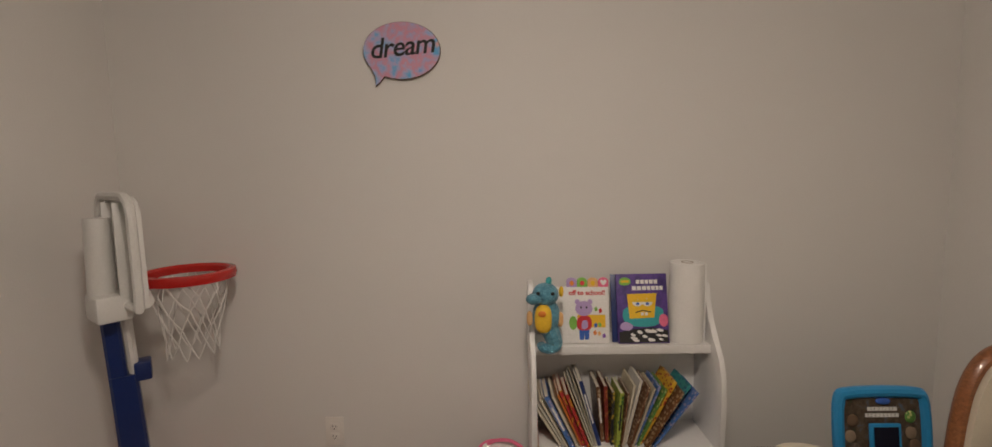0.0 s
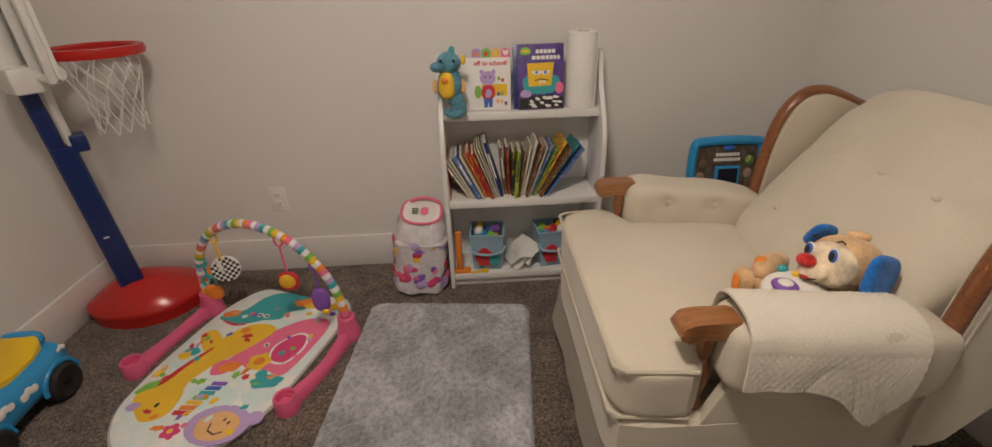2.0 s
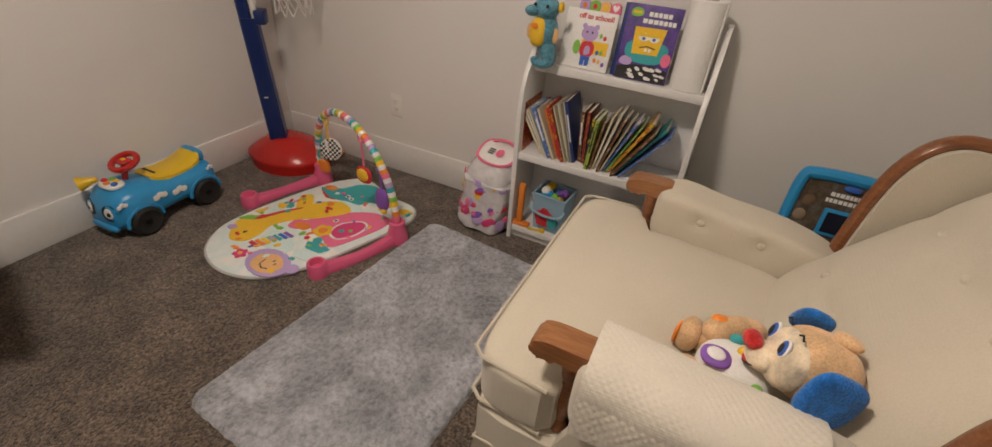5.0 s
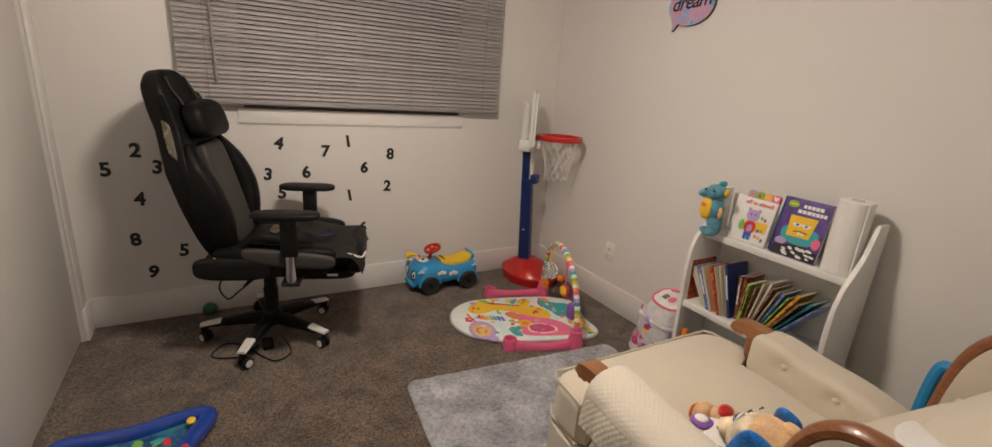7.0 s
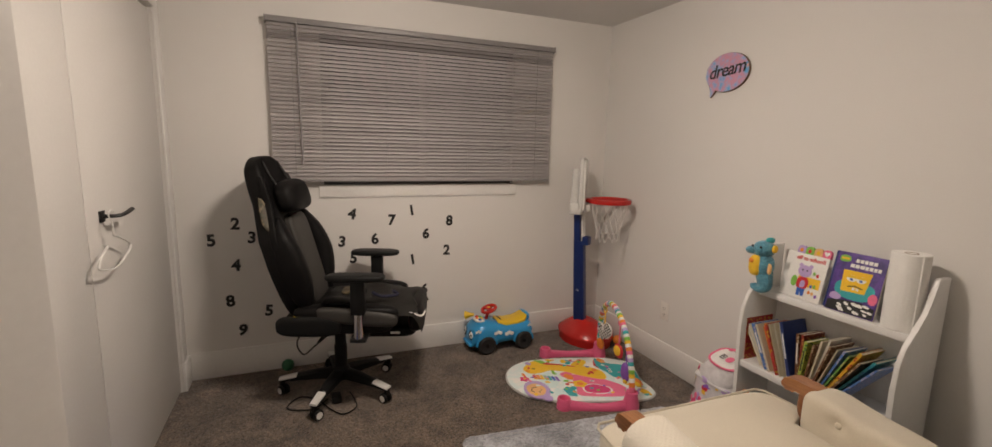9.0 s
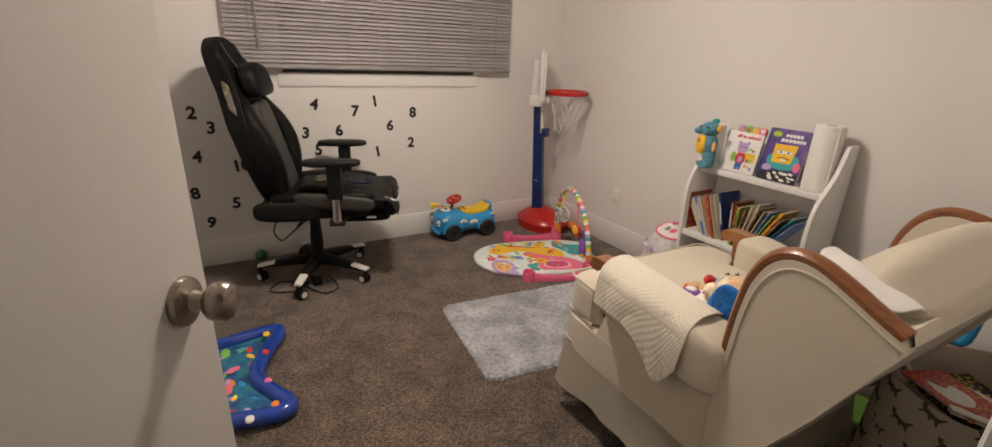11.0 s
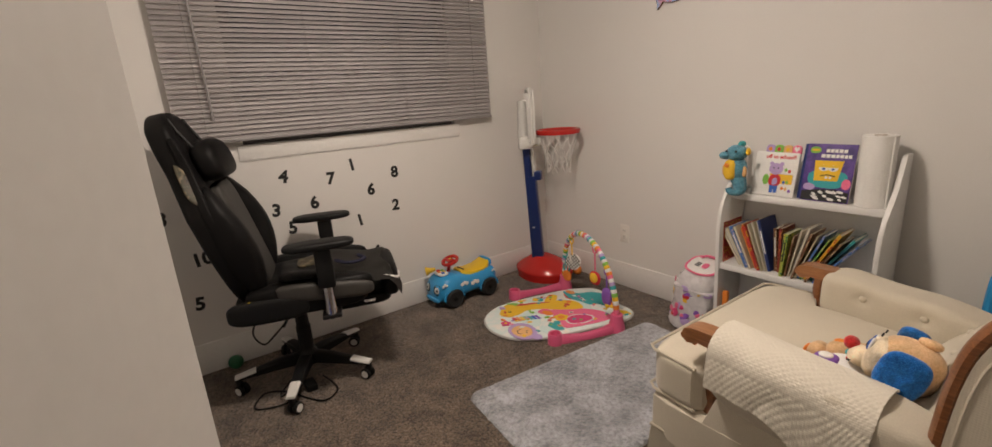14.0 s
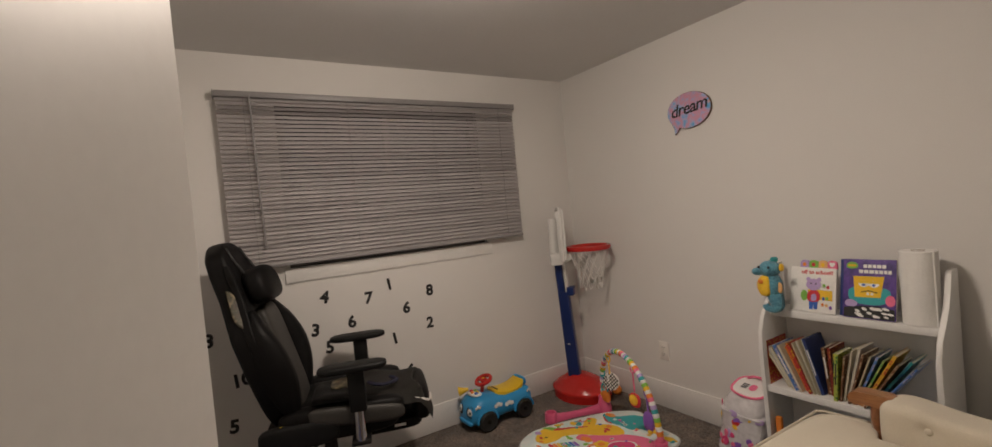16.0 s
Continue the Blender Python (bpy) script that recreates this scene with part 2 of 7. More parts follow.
M["blue_fur"] = fibre("blue_plush", (0.012, 0.11, 0.42), (0.015, 0.17, 0.58), (0.03, 0.24, 0.66), 260, 30, 0.5, 0.004)
M["seahorse"] = fibre("teal_plush", (0.06, 0.20, 0.29), (0.10, 0.28, 0.37), (0.15, 0.36, 0.45), 170, 30, 0.5, 0.004)
M["red_fur"] = fibre("red_plush", (0.45, 0.02, 0.02), (0.62, 0.03, 0.03), (0.7, 0.06, 0.05), 170, 30, 0.3, 0.003)
M["bag"] = mat("clear_bag_vinyl", (0.66, 0.64, 0.65), rough=0.18, var=0.15, coarse=14, fine=40, bump=0.5, coat=0.4)
M["bin"] = mat("pale_blue_bin", (0.30, 0.46, 0.58), rough=0.5, var=0.06)
M["basket"] = woven("basket_canvas", (0.52, 0.46, 0.385), 300)
M["cat_print"] = mat("brown_print", (0.11, 0.085, 0.068), rough=0.85)
M["aqua_rim"] = mat("blue_inflatable_vinyl", (0.012, 0.055, 0.34), rough=0.12, var=0.2, coarse=12, fine=20, bump=0.2, coat=0.6)
M["aqua_bed"] = watercolour("underwater_print", [(0.005, 0.02, 0.07), (0.01, 0.07, 0.20), (0.02, 0.16, 0.30), (0.03, 0.22, 0.16), (0.01, 0.04, 0.12)], 16)
M["dream"] = watercolour("watercolour_print", [(0.06, 0.38, 0.70), (0.14, 0.46, 0.74), (0.46, 0.44, 0.66), (0.66, 0.30, 0.40), (0.42, 0.42, 0.66), (0.10, 0.42, 0.72), (0.72, 0.44, 0.42)], 12)
M["indigo"] = mat("indigo_webbing", (0.014, 0.014, 0.038), rough=0.8)
M["mdf"] = mat("mdf_edge", (0.16, 0.10, 0.06), rough=0.8)
M["navy_cover"] = watercolour("purple_bubble_cover", [(0.03, 0.015, 0.10), (0.07, 0.04, 0.20), (0.12, 0.06, 0.30), (0.05, 0.03, 0.16)], 22)
M["grey_mouse"] = mat("grey_ink", (0.08, 0.08, 0.09), rough=0.8)
M["screen"] = mat("dark_screen", (0.012, 0.014, 0.03), rough=0.12)
M["field"] = watercolour("toy_landscape_print", [(0.02, 0.08, 0.03), (0.07, 0.045, 0.03), (0.12, 0.09, 0.06), (0.10, 0.16, 0.24)], 34)
M["lamp"] = glow("lamp_diffuser", (1.0, 0.85, 0.725), 138.0)


# ---- mesh helpers ----
def part(name, bm, material, parent=None, label="", sharp=35, flat=False):
    me = bpy.data.meshes.new(name)
    bmesh.ops.recalc_face_normals(bm, faces=bm.faces)
    bm.to_mesh(me)
    bm.free()
    if not flat:
        me.polygons.foreach_set("use_smooth", [True] * len(me.polygons))
        me.set_sharp_from_angle(angle=radians(sharp))
    me.materials.append(M[material] if isinstance(material, str) else material)
    ob = new(name, me)
    if parent:
        ob.parent = parent
    if label:
        ob["label"] = label
    return ob


def thing(name, label, category, m=None, group="", kind=""):
    ob = new(name)
    ob.empty_display_size = 0.05
    if m is not None:
        ob.matrix_basis = m
    return tagged(ob, label, category, group, kind)


def single(name, bm, material, label, category, m=None, group="", kind=""):
    ob = part(name, bm, material)
    if m is not None:
        ob.matrix_basis = m
    return tagged(ob, label, category, group, kind)


def B():
    return bmesh.new()


def put(bm, verts, m):
    if m is not None:
        bmesh.ops.transform(bm, matrix=m, verts=verts)


def box(bm, lo, hi, bevel=0.0, seg=2, m=None):
    r = bmesh.ops.create_cube(bm, size=1.0)["verts"]
    c = [(a + b) / 2 for a, b in zip(lo, hi)]
    s = [abs(b - a) for a, b in zip(lo, hi)]
    bmesh.ops.transform(bm, matrix=Matrix.Translation(c) @ Matrix.Diagonal((*s, 1)), verts=r)
    if bevel:
        e = list({x for v in r for x in v.link_edges})
        out = bmesh.ops.bevel(bm, geom=e, offset=min(bevel, min(s) * 0.49), segments=seg, profile=0.5, affect="EDGES")
        r = list({v for f in out["faces"] for v in f.verts} | {v for v in r if v.is_valid})
    put(bm, r, m)
    return bm


def loft(bm, rings, cap=True, closed=True):
    vs = [[bm.verts.new(p) for p in ring] for ring in rings]
    n = len(vs[0])
    for a, b in zip(vs, vs[1:]):
        for i in range(n if closed else n - 1):
            bm.faces.new((a[i], a[(i + 1) % n], b[(i + 1) % n], b[i]))
    if cap and closed:
        bm.faces.new(vs[0][::-1])
        bm.faces.new(vs[-1])
    return bm


def tube(bm, pts, r, seg=8, loop=False):
    pts = [Vector(p) for p in pts]
    rings, up = [], None
    for i, p in enumerate(pts):
        d = (pts[(i + 1) % len(pts)] - pts[i - 1]) if loop else pts[min(i + 1, len(pts) - 1)] - pts[max(i - 1, 0)]
        d.normalize()
        if up is None:
            up = Vector((0, 0, 1)) if abs(d.z) < 0.9 else Vector((1, 0, 0))
        x = d.cross(up).normalized()
        up = x.cross(d).normalized()
        rr = r[i] if isinstance(r, (list, tuple)) else r
        rings.append([p + x * (rr * math.cos(a)) + up * (rr * math.sin(a)) for a in [2 * math.pi * k / seg for k in range(seg)]])
    if loop:
        rings.append(rings[0])
    loft(bm, rings, cap=not loop)
    if loop:
        bmesh.ops.remove_doubles(bm, verts=bm.verts, dist=1e-5)
    return bm


def cyl(bm, p0, p1, r0, r1=None, seg=20):
    return tube(bm, [p0, p1], [r0, r0 if r1 is None else r1], seg)


def lathe(bm, prof, seg=24, m=None):
    rings = [[Vector((max(r, 1e-4) * math.cos(2 * math.pi * k / seg), max(r, 1e-4) * math.sin(2 * math.pi * k / seg), z)) for k in range(seg)] for r, z in prof]
    if m is not None:
        rings = [[m @ p for p in ring] for ring in rings]
    return loft(bm, rings)


def soft(bm, c, s, k=5.0, n=10, fn=None, m=None):
    """A rounded, cushion-like block; k: how square it is (2: an egg)."""
    tmp = bmesh.new()
    r = bmesh.ops.create_cube(tmp, size=2.0)["verts"]
    bmesh.ops.subdivide_edges(tmp, edges=tmp.edges[:], cuts=n, use_grid_fill=True)
    for v in tmp.verts:
        p = v.co
        d = (abs(p.x) ** k + abs(p.y) ** k + abs(p.z) ** k) ** (1 / k)
        p = p / d
        q = Vector((c[0] + p.x * s[0] / 2, c[1] + p.y * s[1] / 2, c[2] + p.z * s[2] / 2))
        if fn:
            q = Vector(fn(q, p))
        v.co = m @ q if m is not None else q
    me = bpy.data.meshes.new("block")
    tmp.to_mesh(me)
    tmp.free()
    bm.from_mesh(me)
    bpy.data.meshes.remove(me)
    return bm


def egg(bm, c, r, m=None, n=6):
    return soft(bm, c, [2 * a for a in r], 2.0, n, None, m)


def prism(bm, poly, a, b, axis="z", bevel=0.0):
    """A closed outline drawn through from a to b along an axis; the outline gives the two other coordinates in order."""
    def at(p, h):
        return {"x": (h, p[0], p[1]), "y": (p[0], h, p[1]), "z": (p[0], p[1], h)}[axis]
    v0 = [bm.verts.new(at(p, a)) for p in poly]
    v1 = [bm.verts.new(at(p, b)) for p in poly]
    n = len(poly)
    f = [bm.faces.new(v0[::-1]), bm.faces.new(v1)]
    for i in range(n):
        bm.faces.new((v0[i], v0[(i + 1) % n], v1[(i + 1) % n], v1[i]))
    if bevel:
        bmesh.ops.bevel(bm, geom=list({e for x in f for e in x.edges}), offset=bevel, segments=2, profile=0.5, affect="EDGES")
    return bm


def ring_pts(cx, cy, rx, ry, n=20, a0=0.0, a1=360.0, wob=0.0):
    full = abs(a1 - a0) >= 360
    out = []
    for i in range(n):
        a = radians(a0 + (a1 - a0) * i / (n if full else n - 1))
        w = 1 + wob * math.sin(5 * a)
        out.append((cx + rx * w * math.cos(a), cy + ry * w * math.sin(a)))
    return out


def smooth_loop(pts, n=6):
    """A closed curve through the given corners."""
    out, c = [], len(pts)
    for i in range(c):
        p0, p1, p2, p3 = [Vector(pts[(i + k - 1) % c]) for k in range(4)]
        for j in range(n):
            t = j / n
            out.append(tuple(0.5 * ((2 * p1) + (p2 - p0) * t + (2 * p0 - 5 * p1 + 4 * p2 - p3) * t * t + (3 * p1 - p0 - 3 * p2 + p3) * t ** 3)))
    return out


def smooth_line(pts, n=6):
    q = [pts[0]] + list(pts) + [pts[-1]]
    out = []
    for i in range(len(pts) - 1):
        p0, p1, p2, p3 = [Vector(x) for x in q[i:i + 4]]
        for j in range(n):
            t = j / n
            out.append(tuple(0.5 * ((2 * p1) + (p2 - p0) * t + (2 * p0 - 5 * p1 + 4 * p2 - p3) * t * t + (3 * p1 - p0 - 3 * p2 + p3) * t ** 3)))
    out.append(tuple(pts[-1]))
    return out


def letters(name, text, size, material, m, parent=None, depth=0.001, bold=0.0, shear=0.0, space=1.0):
    cu = bpy.data.curves.new(name, "FONT")
    cu.body, cu.size, cu.align_x, cu.align_y = text, size, "CENTER", "CENTER"
    cu.extrude, cu.offset, cu.shear, cu.space_character, cu.resolution_u = depth, bold, shear, space, 3
    tmp = bpy.data.objects.new(name, cu)
    scene.collection.objects.link(tmp)
    bpy.context.view_layer.update()
    me = bpy.data.meshes.new_from_object(tmp.evaluated_get(bpy.context.evaluated_depsgraph_get()))
    bpy.data.objects.remove(tmp)
    me.materials.clear()
    me.materials.append(M[material])
    ob = new(name, me)
    ob.matrix_basis = m
    if parent:
        ob.parent = parent
    return ob


# ---- the room ----
def structure(name, bm, material, label, category):
    return tagged(part(name, bm, material), label, category, kind="structure")


WIN = (-0.18, 1.06, 1.15, 2.03)          # window opening: y0, y1, z0, z1
DOOR = (-0.92, -0.075, 2.03)              # doorway in the east wall: y0, y1, top
CLO = (-1.31, 0.62, 2.03)                # closet opening in the south wall: x0, x1, top

structure("floor", box(B(), (WX - 0.15, SY - 0.8, -0.10), (3.0, NY + 0.15, FL)), "carpet", "dark brown-grey cut-pile carpet", "floor")
structure("ceiling", box(B(), (WX - 0.15, SY - 0.8, CZ), (3.0, NY + 0.15, CZ + 0.12)), "ceiling", "plain white painted ceiling", "ceiling")
structure("wall_north", box(B(), (WX - 0.15, NY, FL), (3.0, NY + 0.15, CZ)), "wall", "plain white painted wall", "wall")
bm = B()
box(bm, (WX - 0.15, SY - 0.8, FL), (WX, NY, WIN[2]))
box(bm, (WX - 0.15, SY - 0.8, WIN[3]), (WX, NY, CZ))
box(bm, (WX - 0.15, SY - 0.8, WIN[2]), (WX, WIN[0], WIN[3]))
box(bm, (WX - 0.15, WIN[1], WIN[2]), (WX, NY, WIN[3]))
structure("wall_west", bm, "wall", "white painted wall with a window opening", "wall")
bm = B()
box(bm, (EX, DOOR[1] + 0.02, FL), (EX + 0.12, NY, CZ))
box(bm, (EX, SY - 0.8, FL), (EX + 0.12, DOOR[0] - 0.02, CZ))
box(bm, (EX, DOOR[0] - 0.02, DOOR[2] + 0.02), (EX + 0.12, DOOR[1] + 0.02, CZ))
structure("wall_east", bm, "wall", "white painted wall with the doorway", "wall")
bm = B()
box(bm, (WX, SY - 0.10, FL), (CLO[0], SY, CZ))
box(bm, (CLO[1], SY - 0.10, FL), (EX, SY, CZ))
box(bm, (CLO[0], SY - 0.10, CLO[2]), (CLO[1], SY, CZ))
structure("wall_south", bm, "wall", "white painted wall round the closet", "wall")
structure("closet_back", box(B(), (WX, SY - 0.8, FL), (EX, SY - 0.70, CZ)), "wall", "plain wall at the back of the closet", "wall")
structure("hall_wall", box(B(), (2.90, SY - 0.8, FL), (3.0, NY, CZ)), "wall", "plain white hallway wall", "wall")
structure("hall_end", box(B(), (EX + 0.12, SY - 0.8, FL), (2.90, SY - 0.70, CZ)), "wall", "plain white hallway end wall", "wall")


def board(name, lo, hi, label, cat="baseboard"):
    return structure(name, box(B(), lo, hi, 0.005), "trim", label, cat)


BH = FL + 0.165
board("baseboard_north", (WX + 0.013, NY - 0.013, FL), (EX - 0.013, NY - 0.0005, BH), "tall white painted baseboard")
board("baseboard_west", (WX + 0.0005, SY + 0.013, FL), (WX + 0.013, NY - 0.0005, BH), "tall white painted baseboard")
board("baseboard_east", (EX - 0.013, DOOR[1] + 0.085, FL), (EX - 0.0005, NY - 0.0005, BH), "tall white painted baseboard")
board("baseboard_south", (WX + 0.013, SY + 0.0005, FL), (CLO[0], SY + 0.019, BH), "tall white painted baseboard stub beside the closet")
# closet opening: casing, door, lever and hanger
board("trim_closet_side", (CLO[0] - 0.062, SY + 0.0005, BH + 0.0005), (CLO[0], SY + 0.014, CLO[2] + 0.06), "white flat door casing", "trim")
board("trim_closet_top", (CLO[0] + 0.0005, SY + 0.0005, CLO[2] + 0.002), (CLO[1], SY + 0.014, CLO[2] + 0.06), "white flat door casing", "trim")
cd = thing("door_closet", "flat white painted closet slab door, closed", "door", kind="structure")
part("panel", box(B(), (CLO[0] + 0.006, SY - 0.048, FL + 0.012), (-0.34, SY - 0.012, CLO[2] - 0.012), 0.003), "door", cd)
cd2 = thing("door_closet_second", "flat white painted closet slab door, closed", "door", kind="structure")
part("panel", box(B(), (-0.335, SY - 0.048, FL + 0.012), (CLO[1] - 0.006, SY - 0.012, CLO[2] - 0.012), 0.003), "door", cd2)
hk = thing("coat_hook", "black metal hook bar on the closet door", "hook", pose(-0.03, 0, 0.262) @ Matrix.Diagonal((0.75, 1, 0.785, 1)))
bm = B()
box(bm, (-0.60, SY - 0.012, 1.075), (-0.55, SY - 0.004, 1.125), 0.002)
part("plate", bm, "black_metal", hk)
bm = B()
tube(bm, smooth_line([(-0.575, SY - 0.006, 1.10), (-0.59, SY + 0.03, 1.10), (-0.63, SY + 0.045, 1.103), (-0.75, SY + 0.045, 1.112)], 5), 0.009, 8)
part("bar", bm, "black_metal", hk)
hg = thing("clothes_hanger", "white plastic clothes hanger on the black hook", "hanger", pose(0.035, -0.022, 0.195) @ Matrix.Diagonal((0.78, 1, 0.85, 1)))
bm = B()
tube(bm, smooth_line([(-0.615, SY + 0.055, 1.118), (-0.595, SY + 0.05, 1.125), (-0.585, SY + 0.045, 1.105), (-0.60, SY + 0.05, 1.07), (-0.605, SY + 0.05, 1.02)], 4), 0.003, 6)
part("hook", bm, "white_plastic", hg)
bm = B()
tube(bm, smooth_line([(-0.605, SY + 0.05, 1.02), (-0.70, SY + 0.05, 0.99), (-0.79, SY + 0.05, 0.955), (-0.80, SY + 0.05, 0.935), (-0.77, SY + 0.05, 0.918), (-0.60, SY + 0.05, 0.885), (-0.42, SY + 0.05, 0.915), (-0.405, SY + 0.05, 0.935), (-0.43, SY + 0.05, 0.955), (-0.52, SY + 0.05, 0.99)], 5), 0.0042, 6)
part("body", bm, "white_plastic", hg)

# window: frame, panes, apron and sill
wn = thing("window_1", "dark night window behind a blind, vinyl frame darkened to shade the slat gaps", "window", kind="structure")
for nm, lo, hi in (("frame_bottom", (WX - 0.10, WIN[0], WIN[2]), (WX - 0.03, WIN[1], WIN[2] + 0.045)), ("frame_top", (WX - 0.10, WIN[0], WIN[3] - 0.045), (WX - 0.03, WIN[1], WIN[3])),
                   ("frame_side", (WX - 0.10, WIN[0], WIN[2] + 0.045), (WX - 0.03, WIN[0] + 0.045, WIN[3] - 0.045)), ("frame_side", (WX - 0.10, WIN[1] - 0.045, WIN[2] + 0.045), (WX - 0.03, WIN[1], WIN[3] - 0.045)),
                   ("mullion", (WX - 0.09, 0.42, WIN[2] + 0.045), (WX - 0.04, 0.46, WIN[3] - 0.045))):
    part(nm, box(B(), lo, hi, 0.004), "vinyl", wn)
for a, b in ((WIN[0] + 0.045, 0.42), (0.46, WIN[1] - 0.045)):
    p = part("pane", box(B(), (WX - 0.068, a, WIN[2] + 0.045), (WX - 0.062, b, WIN[3] - 0.045)), "glass", wn)
    p.visible_shadow = False
board("trim_window_apron", (WX + 0.0005, WIN[0] - 0.03, 1.072), (WX + 0.010, WIN[1] + 0.03, WIN[2]), "white window apron board", "trim")
board("trim_window_lip", (WX + 0.0005, WIN[0] - 0.03, 1.066), (WX + 0.004, WIN[1] + 0.03, 1.0715), "thin lip under the window apron", "trim")

# doorway: jambs, casing, strike plate
board("trim_jamb_strike", (EX - 0.010, DOOR[1], FL), (EX + 0.132, DOOR[1] + 0.02, DOOR[2]), "white painted door jamb with chipped paint", "trim")
board("trim_jamb_hinge", (EX - 0.012, DOOR[0] - 0.02, FL), (EX + 0.132, DOOR[0], DOOR[2]), "white painted door jamb", "trim")
board("trim_jamb_head", (EX - 0.012, DOOR[0] - 0.02, DOOR[2] + 0.0005), (EX + 0.132, DOOR[1] + 0.02, DOOR[2] + 0.02), "white painted door head", "trim")
board("trim_casing_strike", (EX - 0.014, DOOR[1] + 0.0205, FL), (EX - 0.0005, DOOR[1] + 0.085, DOOR[2] + 0.08), "white flat door casing", "trim")
board("trim_door_stop", (EX + 0.045, DOOR[1] - 0.012, FL), (EX + 0.075, DOOR[1] - 0.0005, DOOR[2]), "white door stop strip", "trim")
st = thing("strike_plate", "worn steel strike plate with a rough latch hole", "strike plate")
sy = DOOR[1]
part("plate", prism(B(), [(EX + 0.044, 0.908), (EX + 0.044, 0.982), (EX - 0.001, 0.982), (EX - 0.010, 0.973), (EX - 0.010, 0.917), (EX - 0.001, 0.908)], sy - 0.0022, sy - 0.0003, "y"), "steel", st)
part("latch_hole", box(B(), (EX + 0.008, sy - 0.0030, 0.929), (EX + 0.030, sy - 0.0024, 0.961)), "brass", st)
for z in (0.917, 0.973):
    part("screw", lathe(B(), [(0.0, 0), (0.0045, 0), (0.004, 0.0012), (0, 0.0014)], 10, pose(EX + 0.019, sy - 0.0022, z, 90)), "black_metal", st)

# the open door
hinge, edge = Vector((1.60, -0.905, 0)), Vector((0.915, -0.572, 0))
dv = (edge - hinge)
DW = dv.length
yaw = math.degrees(math.atan2(dv.y, dv.x))
dr = thing("door_1", "flat white painted room door standing open", "door", pose(hinge.x, hinge.y, FL, 0, 0, yaw), kind="structure")
# local: x from hinge to edge, the hall-side face looks to local -y
part("leaf", box(B(), (0.0, 0.0, 0.012), (DW, 0.036, 2.0), 0.003), "door", dr)
kx, kz = DW - 0.064, 0.942
kn = part("knob_rose", lathe(B(), [(0, 0), (0.034, 0), (0.035, 0.004), (0.033, 0.010), (0.024, 0.014), (0.016, 0.017), (0.013, 0.030)], 32, pose(kx, 0.0, kz, 90)), "nickel", dr, "satin nickel rose")
part("knob", lathe(B(), [(0.011, 0.026), (0.012, 0.030), (0.019, 0.034), (0.0255, 0.041), (0.028, 0.050), (0.0275, 0.058), (0.024, 0.065), (0.016, 0.069), (0.0, 0.070)], 32, pose(kx, 0.0, kz, 90)), "nickel", kn, "round satin nickel door knob")
kn2 = part("knob_rose", lathe(B(), [(0, 0), (0.034, 0), (0.035, 0.004), (0.033, 0.010), (0.024, 0.014), (0.016, 0.017), (0.013, 0.030)], 32, pose(kx, 0.036, kz, -90)), "nickel", dr, "satin nickel rose")
part("knob", lathe(B(), [(0.011, 0.026), (0.012, 0.030), (0.019, 0.034), (0.0255, 0.041), (0.028, 0.050), (0.0275, 0.058), (0.024, 0.065), (0.016, 0.069), (0.0, 0.070)], 32, pose(kx, 0.036, kz, -90)), "nickel", kn2, "round satin nickel door knob")
part("latch", box(B(), (DW - 0.0005, 0.010, kz - 0.03), (DW + 0.0015, 0.026, kz + 0.03)), "nickel", dr)

# ceiling lamp
cl = thing("ceiling_light", "round flush ceiling light with a glowing white dome", "ceiling light", pose(0.03, 0.20, CZ))
part("base", lathe(B(), [(0, 0), (0.14, 0), (0.14, -0.022), (0.125, -0.026), (0, -0.0245)], 40), "white_plastic", cl)
part("dome", lathe(B(), [(0.112, -0.0265), (0.133, -0.040), (0.137, -0.056), (0.124, -0.074), (0.09, -0.089), (0.05, -0.096), (0.0, -0.098)], 40), "lamp", cl, "glowing diffuser")

